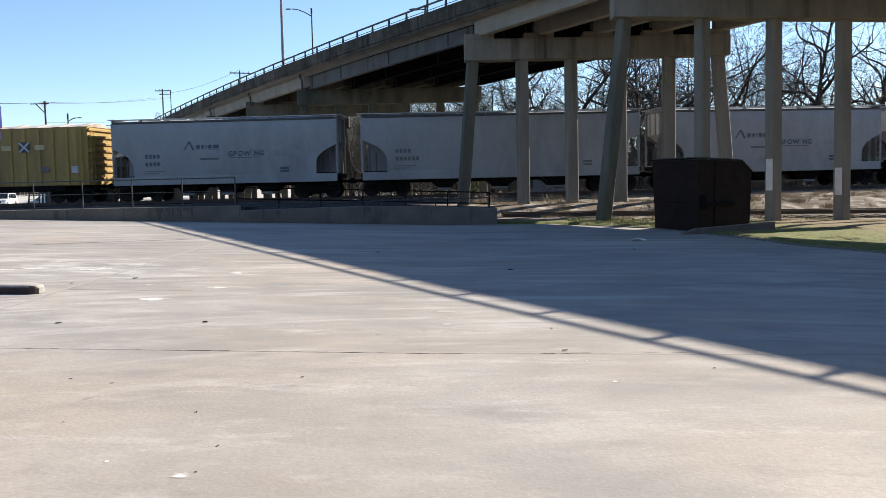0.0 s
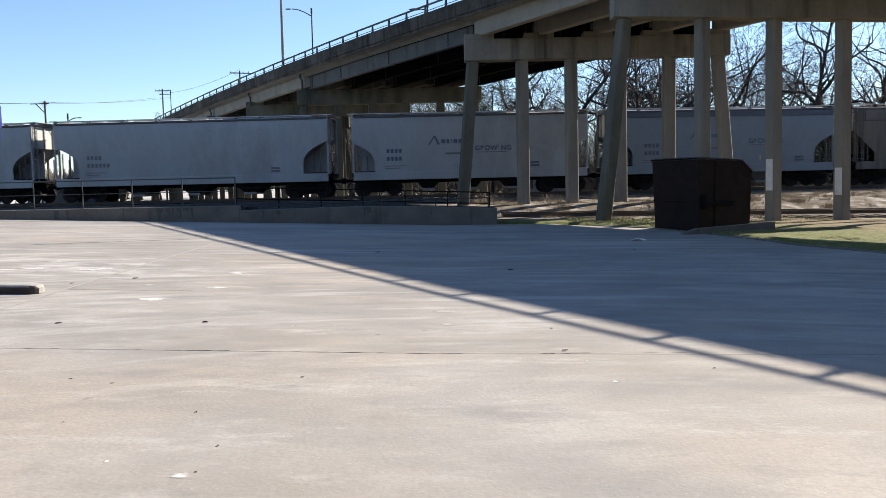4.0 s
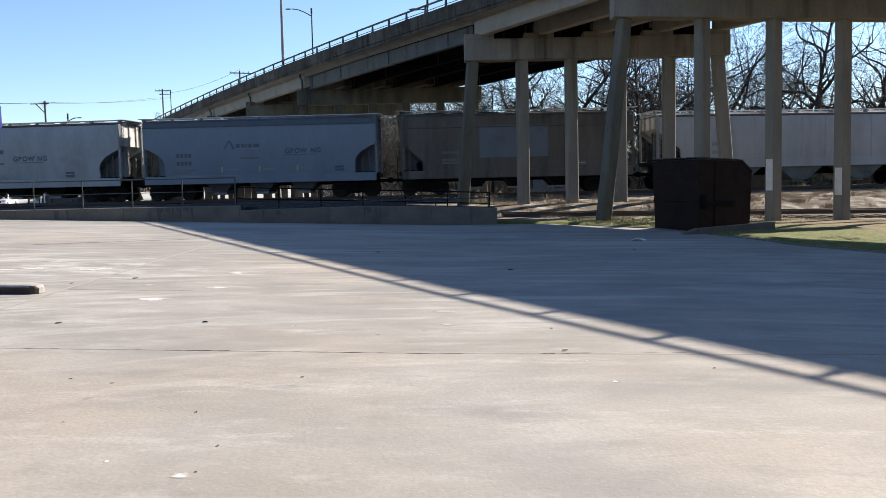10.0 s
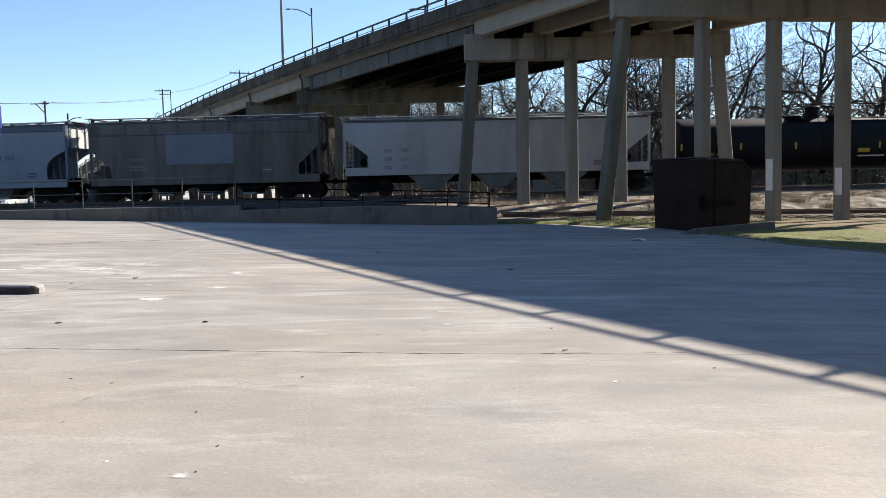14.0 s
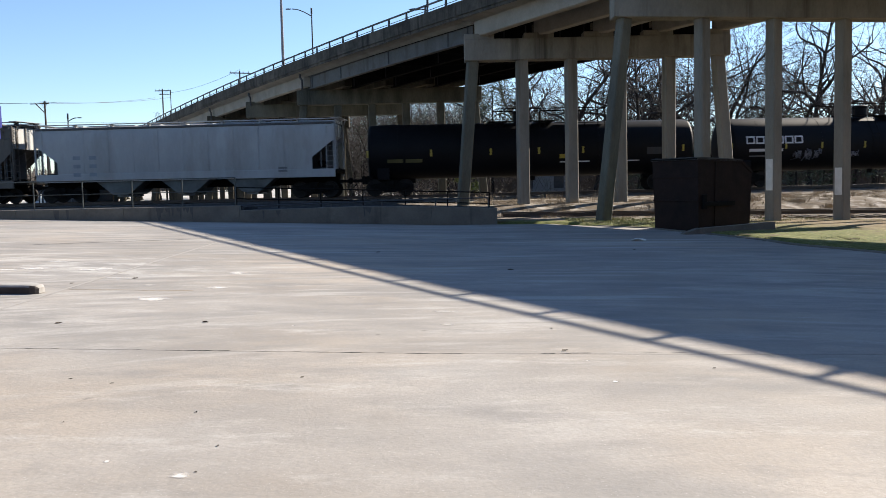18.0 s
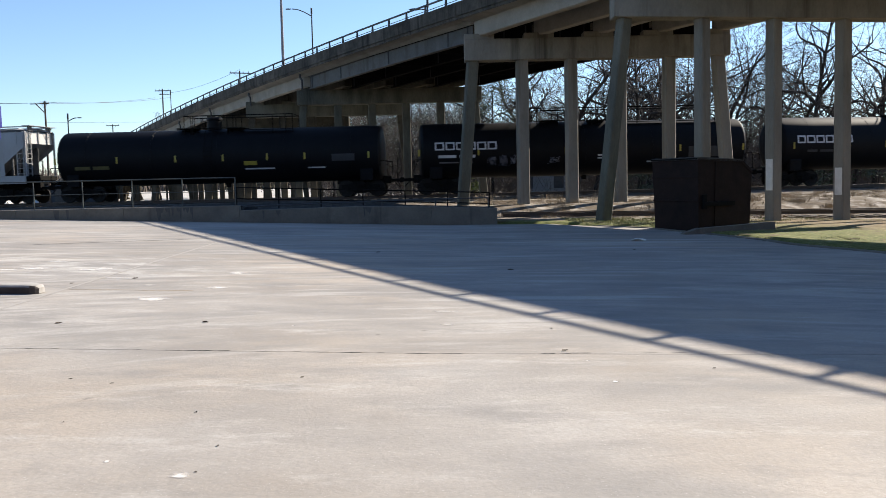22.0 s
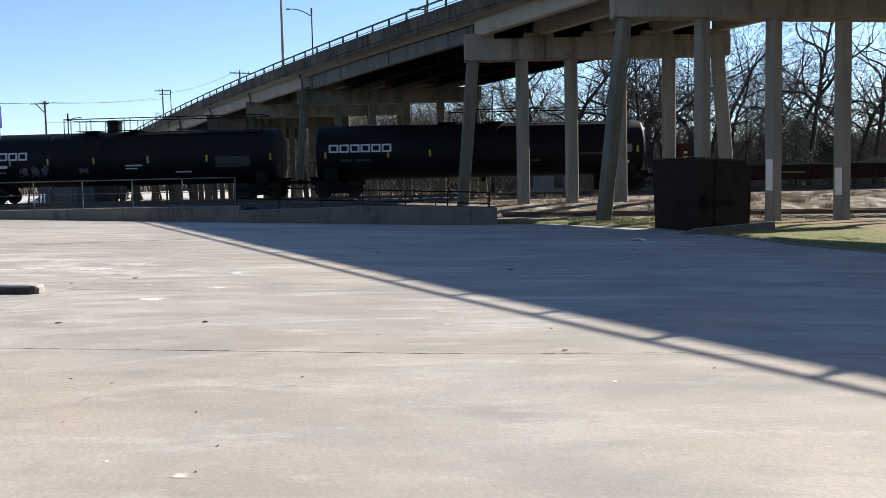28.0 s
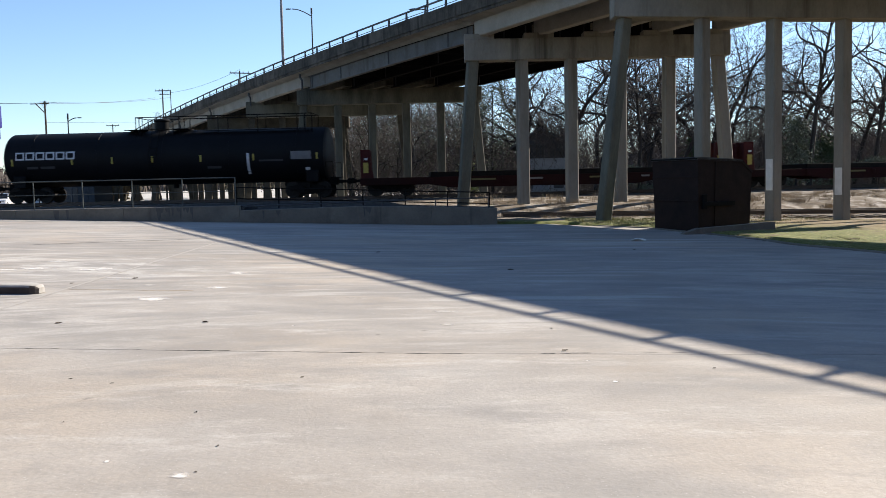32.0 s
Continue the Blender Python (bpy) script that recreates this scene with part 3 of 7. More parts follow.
track("track_main", "main line track on pale ballast", line_at, -110, 110, (-42, 44), True)
track("track_spur", "rusty spur track sunk in gravel", spur_at, 2.6, 60, (2.8, 30), False, 0.10)

# unseen plain wall added behind the yard; it closes the place and blocks skylight
M["brick"] = surface("dark_brick", (0.10, 0.055, 0.04), (0.16, 0.085, 0.06), 3, 0.9, bump=0.3, space="Position", stretch=(1, 1, 3))
tagged(part("wall_south", Shape().box(-45, 45, -15.0, -14.2, -1.5, 9.0), M["brick"]), "unseen dark brick wall added behind the yard to block skylight", "wall", kind="structure")


# ---------------------------------------------------------------- overpass, straight in plan and skewed to the railway
SLANT = 0.587
LEN = math.hypot(1, SLANT)


def deck_x(y):
    """West edge of the deck at depth y."""
    return 26.68 - SLANT * y


def top_z(y):
    """Top of the handrail."""
    if y < 47:
        return 10.70
    if y < 135:
        return 10.70 - 0.00054 * (y - 47) ** 2
    return 10.70 - 0.00054 * 88 ** 2 - 0.0915 * (y - 135)


WIDE = 13.55


def wide_at(y):
    """The span nearest the yard is narrower than the rest."""
    return WIDE if y > 34.0 else WIDE - 0.58


BENTS = [-6.0, 3.5, 13.0, 22.6, 34.4, 43.9, 62.8, 72.3, 81.8, 91.3, 100.8, 110.3, 119.8, 129.3, 138.8, 148.3, 157.8, 167.3, 176.8]
over = tagged(new("overpass"), "long weathered concrete road overpass with one steel span", "bridge", kind="structure")


def seat_rise(y):
    """The girders ride higher on the bent nearest the yard, and a little on the next."""
    if y > 43.9:
        return 0.13 * max(0.0, 1 - (y - 43.9) / 18.9)
    return 0.24 * min(1.0, (43.9 - y) / 9.5)


def strip(y0, y1, section, n, raised=False):
    """A section of (offset from the west edge, height below the handrail) drawn along the bridge."""
    s = Shape()
    k = len(section)
    for i in range(n + 1):
        y = y0 + (y1 - y0) * i / n
        up = seat_rise(y) if raised else 0.0
        s.v += [(deck_x(y) + a, y, top_z(y) - b + (up if b > 1.3 else 0.0)) for a, b in section]
    s.f = [(i * k + j, i * k + (j + 1) % k, (i + 1) * k + (j + 1) % k, (i + 1) * k + j) for i in range(n) for j in range(k)]
    s.f += [tuple(range(k))[::-1], tuple(range(n * k, n * k + k))]
    s.f = [q[::-1] for q in s.f]
    return s


# slab and parapet kerbs, span by span
for i in range(len(BENTS) - 1):
    a, b = BENTS[i] + 0.02, BENTS[i + 1] - 0.02
    n = max(2, int((b - a) / 4))
    w = wide_at(a)
    part("deck_slab", strip(a, b, [(0.30, 0.95), (0.30, 1.12), (0.0, 1.12), (0.0, 1.28), (w, 1.28), (w, 0.95)], n), M["fascia"], over)
    for x0 in (-0.06, w - 0.30):
        part("kerb", strip(a, b, [(x0, 1.115), (x0, 0.49), (x0 + 0.05, 0.445), (x0 + 0.34, 0.445), (x0 + 0.34, 1.0), (x0 + 0.30, 1.115)], n), M["fascia"], over)

# handrails on both sides
for x0, y0, y1 in ((0.10, BENTS[0], 176), (WIDE - 0.12, 34.4, 176), (WIDE - 0.77, BENTS[0], 34.3)):
    rail = part("handrail", strip(y0, y1, [(x0 - 0.05, 0.085), (x0 - 0.05, 0.015), (x0 - 0.025, 0.0), (x0 + 0.05, 0.0), (x0 + 0.05, 0.085)], 60), M["rail_steel"], over)
    part("mid_rail", strip(y0, y1, [(x0 - 0.012, 0.342), (x0 - 0.012, 0.314), (x0 + 0.012, 0.314), (x0 + 0.012, 0.342)], 60), M["rail_steel"], rail)
    post_mesh = Shape().prism([(-0.085, -0.46), (0.085, -0.46), (0.045, -0.07), (-0.045, -0.07)], -0.035, 0.035, "y").mesh("post")
    step = 2.057 / LEN
    y = 46.06 - 24.65 * step
    while y < 175:
        if not y0 < y < y1:
            y += step
            continue
        part("post", post_mesh, M["rail_steel"], rail, at=pose(deck_x(y) + x0, y, top_z(y), 0, 0, -59.6))
        y += step


# sloping haunch under the west kerb, span by span
for i in range(len(BENTS) - 1):
    a, b = BENTS[i] + 0.05, BENTS[i + 1] - 0.05
    steel = BENTS[i] == 43.9
    e = 0.84 if steel else 0.80
    lo = 1.50 if steel else 1.40
    part("haunch", strip(a, b, [(0.01, 1.285), (0.30, 1.31), (0.55, 1.36), (e, lo), (e + 0.05, lo), (e + 0.05, 1.285)], max(2, int((b - a) / 4)), not steel), M["girder"], over)


def girder_xs(w=WIDE):
    return [1.05 + i * (w - 2.1) / 4 for i in range(5)]


for i in range(len(BENTS) - 1):
    a, b = BENTS[i], BENTS[i + 1]
    steel = (a == 43.9)
    for x in girder_xs(wide_at(a)):
        if steel:
            e = 0.45
            sec = [(x - 0.17, 1.55), (x - 0.17, 1.50), (x + 0.17, 1.50), (x + 0.17, 1.55), (x + 0.012, 1.555), (x + 0.012, 2.34), (x + 0.18, 2.35), (x + 0.18, 2.40),
                   (x - 0.18, 2.40), (x - 0.18, 2.35), (x - 0.012, 2.34), (x - 0.012, 1.555)]
            # Inner girders carry shade in their colour; the outer one is plain paint.
            gd = part("steel_girder", strip(a + e, b - e, sec[::-1], 8, True), M["steel"] if x < 1.1 else M["shaded_steel"], over, "blue-grey painted steel plate girder" if x < 1.1 else "")
            part("haunch", strip(a + e, b - e, [(x - 0.2, 1.285), (x - 0.17, 1.495), (x + 0.17, 1.495), (x + 0.2, 1.285)], 8), M["soffit_shade"], over)
            for t in (0.02, 0.11, 0.43, 0.75, 0.98):
                y = a + e + (b - a - 2 * e) * t
                z = top_z(y) + seat_rise(y)
                s = Shape().box(deck_x(y) + x - 0.075, deck_x(y) + x + 0.075, y - 0.015, y + 0.015, z - 2.345, z - 1.56)
                part("stiffener", s, M["rail_steel"], gd)
        else:
            dp = 2.14
            sec = [(x - 0.24, 1.285), (x - 0.24, dp - 0.04), (x - 0.20, dp), (x + 0.20, dp), (x + 0.24, dp - 0.04), (x + 0.24, 1.285)]
            # Inner girders past the near spans get the copy with shade painted in.
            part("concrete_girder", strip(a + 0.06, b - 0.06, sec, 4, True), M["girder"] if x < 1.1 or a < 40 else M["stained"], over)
    if steel:
        for t in (0.25, 0.5, 0.75):
            y = a + (b - a) * t
            z = top_z(y)
            part("cross_frame", Shape().box(deck_x(y) + 1.2, deck_x(y) + WIDE - 1.2, y - 0.05, y + 0.05, z - 2.2, z - 1.7), M["shaded_steel"], over)
        # Dark sheet under the slab stands in for the shade there.
        (t == 0.5) and part("slab_soffit", strip(a + 0.1, b - 0.1, [(1.4, 1.284), (1.4, 1.30), (WIDE - 0.4, 1.30), (WIDE - 0.4, 1.284)], 6), M["soffit_shade"], over, "underside of the slab with its shade put into the colour")


def pile(x0, x1, y, zb, zt, w, turn, c=0.05):
    """A square pile with cut corners; it leans from x0 at the foot to x1 at the head."""
    h = w / 2
    ring = [(-h + c, -h), (h - c, -h), (h, -h + c), (h, h - c), (h - c, h), (-h + c, h), (-h, h - c), (-h, -h + c)]
    c_, s_ = math.cos(radians(turn)), math.sin(radians(turn))
    ring = [(a * c_ - b * s_, a * s_ + b * c_) for a, b in ring]
    v = [(x0 + a, y + b, zb) for a, b in ring] + [(x1 + a, y + b, zt) for a, b in ring]
    f = [(i, (i + 1) % 8, 8 + (i + 1) % 8, 8 + i) for i in range(8)] + [tuple(range(8))[::-1], tuple(range(8, 16))]
    return Shape().add(v, f)


NEAR_HEADS = [7.05, 10.0, 12.72, 15.36, 18.06, 20.76]
for n, y in enumerate(BENTS):
    bent = new("bent")
    bent.parent = over
    e = deck_x(y)
    steel_seat = y in (43.9, 62.8)
    zt = top_z(y) - 2.28
    deep = 1.02
    if y == 62.8:
        zt, deep = top_z(y) - 2.42, 1.02
    if y == 34.4:
        x0, x1, heads = 6.58, 21.3, NEAR_HEADS
    else:
        x0, x1 = e + 0.33, e + wide_at(y) - 0.45
        heads = [x0 + 0.40 + i * (x1 - x0 - 0.9) / 5 for i in range(6)]
    zb = zt - deep
    # Far caps use darker copies that hold the deck's shade in their colour.
    con = M["concrete"] if y < 60 else M["mossy_shaded"] if y < 75 else M["stained"]
    cap = Shape().cbox(x0, x1, y - 0.45, y + 0.45, zb, zt, 0.03)
    # the cap nearest the yard falls towards the east
    fall = (lambda x: 0.25 - 0.029 * (x - x0)) if y == 34.4 else (lambda x: 0.0)
    cap.v = [(px_, py_, pz_ + fall(px_)) for px_, py_, pz_ in cap.v]
    part("cap_beam", cap, con, bent)
    for gx_ in girder_xs():
        x = e + gx_
        if x0 < x < x1:
            wide = 0.72 if y != 62.8 else 0.4
            part("bearing_block", Shape().cbox(max(x0, x - wide), min(x1, x + wide), y - 0.40, y + 0.40, zt - 0.01 + fall(x), zt + (0.13 if y == 62.8 else 0.25) + fall(x), 0.02), con, bent)
    turn = 27 if y < 40 else 11 if y < 60 else 8
    for i, x in enumerate(heads):
        lean = (-0.92 if y == 34.4 else -0.70) if i == 0 else (0.66 if i == 5 else 0.0)
        foot = -0.6
        # Near outer piles are greenish; far piles have the deck's shade painted in.
        part("pile", pile(x + lean, x, y, foot, zb + 0.02 + fall(x), 0.47 if y == 34.4 else 0.53, turn), (M["mossy_shaded"] if i == 0 else M["column"]) if y < 60 else M["mossy_shaded"] if y < 70 else M["stained"], bent)
    if y == 34.4:
        for i, z0, z1 in ((2, 1.03, 2.22), (3, 0.80, 1.84)):
            part("white_board", Shape().cbox(-0.26, -0.238, -0.20, 0.12, z0, z1, 0.004), M["board"], bent, "plain white marker board", at=pose(heads[i], y, 0, 0, 0, turn))

# abutment and the earth bank that carries the road on beyond the last bent
y = BENTS[-1]
s = Shape().box(deck_x(y) - 0.3, deck_x(y) + WIDE + 0.3, y + 0.5, y + 1.3, -0.8, top_z(y) - 1.25)
part("abutment", s, M["stained"], over, "stained concrete abutment at the end of the bridge")
s = Shape()
for k in range(9):
    yy = y + 1.2 + 4.0 * k
    zz = max(-0.3, top_z(yy) - 1.0)
    for a, z in ((-1.2 * zz - 0.9, -0.6), (-0.3, zz), (WIDE + 0.3, zz), (WIDE + 1.2 * zz + 0.9, -0.6)):
        s.v.append((deck_x(yy) + a, yy, z))
s.f = [(4 * k + j, 4 * k + j + 1, 4 * k + j + 5, 4 * k + j + 4) for k in range(8) for j in range(3)] + [(3, 2, 1, 0)]
M["bank"] = surface("bank_earth", (0.07, 0.06, 0.04), (0.15, 0.13, 0.08), 0.8, 0.95, bump=0.5, fine=8, dirt=(0.05, 0.055, 0.03), dirt_scale=0.3, space="Position")
tagged(part("road_embankment", s, M["bank"]), "dry earth embankment carrying the road up to the bridge", "embankment", kind="structure")

# drain pipes below the west kerb at the far joints
for y in BENTS[6:12]:
    x, z = deck_x(y) + 0.75, top_z(y)
    s = Shape()
    pts = [(x - 0.15, y - 0.35, z - 1.30), (x - 0.15, y - 0.40, z - 1.55), (x - 0.02, y - 0.50, z - 1.72), (x, y - 0.52, z - 2.35)]
    for p, q in zip(pts, pts[1:]):
        s.tube(p, q, 0.07, sides=7)
    part("drain_pipe", s, M["rail_steel"], over, "dark iron drain pipe")


# ---------------------------------------------------------------- freight train
# Distance run along the track at each time, in metres; the cars' places are counted along the train.
RUN = [(0.0, 9.70), (2.0, 18.583), (7.0, 40.853), (12.0, 63.243), (17.0, 85.688), (22.0, 108.235), (27.0, 130.821), (32.0, 153.673)]
MOVES = []


def run_at(t):
    for (t0, s0), (t1, s1) in zip(RUN, RUN[1:]):
        if t <= t1:
            return s0 + (s1 - s0) * (t - t0) / (t1 - t0)
    return RUN[-1][1]


WHEEL_R = 0.46
ROLL = []
for k in range(0, 217):
    t = min(32.0, k * 0.15)
    if not ROLL or t > ROLL[-1][0]:
        ROLL.append((t, -math.degrees(run_at(t) / WHEEL_R)))

M["hopper_grey"] = surface("hopper_grey", (0.262, 0.269, 0.277), (0.332, 0.341, 0.348), 0.5, 0.55, bump=0.05, fine=8, dirt=(0.185, 0.181, 0.176), dirt_scale=0.35,
                           dirt_part=0.36, stretch=(1, 1, 0.4))
M["hopper_blue"] = surface("hopper_blue_grey", (0.126, 0.164, 0.206), (0.168, 0.206, 0.248), 0.5, 0.5, bump=0.05, fine=8, dirt=(0.118, 0.139, 0.164), dirt_scale=0.4,
                           dirt_part=0.3, stretch=(1, 1, 0.4))
M["hopper_tan"] = surface("hopper_dirty_tan", (0.100, 0.088, 0.074), (0.150, 0.134, 0.115), 0.6, 0.75, bump=0.1, fine=10, streak=(0.055, 0.046, 0.038), dirt=(0.060, 0.051, 0.042), dirt_scale=0.5,
                          dirt_part=0.42, stretch=(1, 1, 0.25))
M["hopper_white"] = surface("hopper_white", (0.280, 0.282, 0.282), (0.362, 0.364, 0.364), 0.6, 0.6, bump=0.06, fine=9, dirt=(0.205, 0.193, 0.172), dirt_scale=0.45,
                            dirt_part=0.36, stretch=(1, 1, 0.25))
M["shade_panel"] = surface("faded_blue_panel", (0.108, 0.136, 0.170), (0.142, 0.167, 0.200), 0.8, 0.6, bump=0.03, dirt=(0.10, 0.10, 0.10), dirt_part=0.36)
# Dirty bay sheets, darkened because the shade under the car is painted in.
M["bay_grey"] = surface("shaded_bay_sheet", (0.085, 0.092, 0.085), (0.15, 0.158, 0.15), 1.0, 0.75, bump=0.12, fine=10, dirt=(0.045, 0.045, 0.042), dirt_part=0.42)
# Puts shade into the colour of hopper parts; serves dark marks too.
M["end_dark"] = surface("shade_and_mark_grey", (0.045, 0.045, 0.046), (0.10, 0.098, 0.095), 1.2, 0.75, bump=0.15, fine=10)
# End sheets paler than the sides: sunlight is put into their colour.
M["end_pale"] = surface("sunlit_end_sheet", (0.42, 0.42, 0.41), (0.56, 0.56, 0.55), 0.8, 0.6, bump=0.06, fine=9, dirt=(0.26, 0.23, 0.19), dirt_part=0.36, stretch=(1, 1, 0.3))
M["yellow_car"] = surface("boxcar_yellow", (0.357, 0.230, 0.051), (0.468, 0.306, 0.076), 0.7, 0.65, bump=0.08, fine=9, dirt=(0.221, 0.145, 0.060), dirt_scale=0.5,
                          dirt_part=0.46, stretch=(1, 1, 0.35), streak=(0.17, 0.11, 0.05), streak_part=0.42)
M["roof_rust"] = surface("roof_galvanised", (0.42, 0.38, 0.33), (0.58, 0.55, 0.50), 0.6, 0.6, 0.0, bump=0.1, dirt=(0.28, 0.17, 0.10), dirt_scale=0.5)
M["red_car"] = surface("flat_car_red", (0.012, 0.0032, 0.0030), (0.025, 0.0056, 0.0050), 0.8, 0.8, bump=0.1, fine=10, dirt=(0.014, 0.007, 0.006), dirt_scale=0.5, spec=0.12)
M["bulkhead"] = surface("bulkhead_red", (0.038, 0.0085, 0.0085), (0.066, 0.014, 0.0135), 0.8, 0.75, bump=0.1, fine=10, dirt=(0.028, 0.010, 0.009), dirt_scale=0.6, spec=0.15)
M["deck_wood"] = surface("deck_planks", (0.07, 0.055, 0.045), (0.13, 0.105, 0.085), 2, 0.9, bump=0.2)
M["yellow"] = surface("yellow_marker", (0.24, 0.19, 0.025), (0.33, 0.265, 0.035), 3, 0.45, bump=0)
M["mark_blue"] = surface("dark_blue_lettering", (0.055, 0.075, 0.11), (0.08, 0.105, 0.145), 3, 0.6, bump=0)
M["mark_soft"] = surface("worn_lettering", (0.17, 0.19, 0.22), (0.24, 0.26, 0.29), 3, 0.6, bump=0)
M["mark_white"] = surface("white_lettering", (0.40, 0.41, 0.44), (0.52, 0.53, 0.56), 2, 0.5, bump=0)
M["mark_grey"] = surface("grey_lettering", (0.10, 0.10, 0.105), (0.15, 0.15, 0.155), 3, 0.6, bump=0)
M["scrawl"] = surface("sprayed_paint", (0.10, 0.11, 0.16), (0.30, 0.31, 0.36), 3.0, 0.6, bump=0)
M["dim_mark"] = surface("dim_yellow_print", (0.07, 0.06, 0.02), (0.11, 0.095, 0.03), 3, 0.7, bump=0)
M["faint"] = surface("faint_print", (0.018, 0.019, 0.022), (0.032, 0.033, 0.037), 3, 0.7, bump=0)
M["gate"] = surface("hopper_gate", (0.14, 0.145, 0.145), (0.24, 0.245, 0.245), 2, 0.6, 0.2, bump=0.1)

# ---- running gear, built once
def wheelset_mesh():
    s = Shape()
    tread = [(-0.855, 0.0), (-0.855, 0.13), (-0.835, 0.14), (-0.83, 0.40), (-0.845, 0.42), (-0.845, WHEEL_R - 0.005), (-0.75, WHEEL_R), (-0.72, WHEEL_R + 0.027),
             (-0.705, WHEEL_R + 0.02), (-0.705, 0.40), (-0.725, 0.38), (-0.735, 0.14), (-0.70, 0.09), (0.0, 0.08)]
    prof = tread + [(-a, r) for a, r in tread[-2::-1]]
    s.spin(prof, 24, "y")
    for k in range(3):
        a = 2 * math.pi * k / 3
        for y in (-0.86, 0.86):
            s.tube((0.07 * math.cos(a), y - 0.02, 0.07 * math.sin(a)), (0.07 * math.cos(a), y + 0.02, 0.07 * math.sin(a)), 0.018, sides=6)
    return s.mesh("wheelset", True)


def sideframe_mesh():
    s = Shape()
    for y in (-1.0, 1.0):
        prof = [(-1.12, 0.50), (-1.12, 0.66), (-0.72, 0.70), (-0.42, 0.82), (0.42, 0.82), (0.72, 0.70), (1.12, 0.66), (1.12, 0.50), (0.95, 0.42), (0.70, 0.42),
                (0.45, 0.28), (0.30, 0.20), (-0.30, 0.20), (-0.45, 0.28), (-0.70, 0.42), (-0.95, 0.42)]
        s.prism(prof, y - 0.09, y + 0.09, "y")
        for x in (-0.16, 0.0, 0.16):
            s.tube((x, y * 1.11, 0.30), (x, y * 1.11, 0.58), 0.06, sides=8)
        for x in (-0.89, 0.89):
            s.tube((x, y * 1.08, WHEEL_R), (x, y * 1.16, WHEEL_R), 0.11, sides=10)
    s.cbox(-0.22, 0.22, -1.2, 1.2, 0.58, 0.86, 0.04)
    return s.mesh("sideframe")


WHEELSET, SIDEFRAME = wheelset_mesh(), sideframe_mesh()
COUPLER = Shape()
COUPLER.cbox(-0.05, 0.62, -0.09, 0.09, 0.80, 0.98, 0.02).cbox(0.55, 0.80, -0.14, 0.14, 0.74, 1.06, 0.05)
COUPLER = COUPLER.mesh("coupler")


def ladder_shape():
    s = Shape()
    for x in (-0.2, 0.2):
        s.beam((x, 0, 0.0), (x, 0, 3.1), 0.035, 0.035, (0, 1, 0))
    for k in range(9):
        s.beam((-0.2, 0, 0.2 + 0.34 * k), (0.2, 0, 0.2 + 0.34 * k), 0.022, 0.022, (0, 1, 0))
    return s


def running_gear(car, half, centres):
    """Two bogies with two rolling wheelsets each, and a coupler at each end."""
    for x in centres:
        bogie = part("bogie", SIDEFRAME, M["under"], car, at=pose(x, 0, 0))
        for dx in (-0.89, 0.89):
            w = part("wheelset", WHEELSET, M["wheel"], bogie, at=pose(dx, 0, WHEEL_R))
            MOVES.append((w, [(t, pose(dx, 0, WHEEL_R, 0, a, 0)) for t, a in ROLL]))
    for sgn in (-1, 1):
        part("coupler", COUPLER, M["under"], car, at=pose(sgn * (half - 0.75), 0, 0, 0, 0, 0 if sgn > 0 else 180))
        part("brake_hose", Shape().tube((sgn * (half - 0.55), -0.35, 0.85), (sgn * (half - 0.2), -0.3, 0.5), 0.025, sides=6), M["under"], car)


def put_car(name, label, s0, s1):
    """A car between two couplings of the train."""
    c, half = (s0 + s1) / 2, (s1 - s0) / 2
    car = thing(name, label, "freight car", line_at(c - RUN[0][1]), "cars of the freight train")
    MOVES.append((car, [(0.5 * k, line_at(c - run_at(0.5 * k))) for k in range(65)]))
    return car, half


def bar(x0, x1, z0, z1, y=0.0, d=0.004):
    return Shape().box(x0, x1, y - d, y, z0, z1)


def lettering(text, size, mat, parent, x, y, z, name="lettering", spread=1.0):
    cu = bpy.data.curves.new(name, "FONT")
    cu.body, cu.size, cu.extrude, cu.space_character, cu.offset = text, size, 0.002, spread, 0.014
    tmp = bpy.data.objects.new(name, cu)
    scene.collection.objects.link(tmp)
    bpy.context.view_layer.update()
    me = bpy.data.meshes.new_from_object(tmp)
    bpy.data.objects.remove(tmp)
    bpy.data.curves.remove(cu)
    me.materials.clear()
    return part(name, me, mat, parent, at=pose(x, y, z, 90, 0, 0))


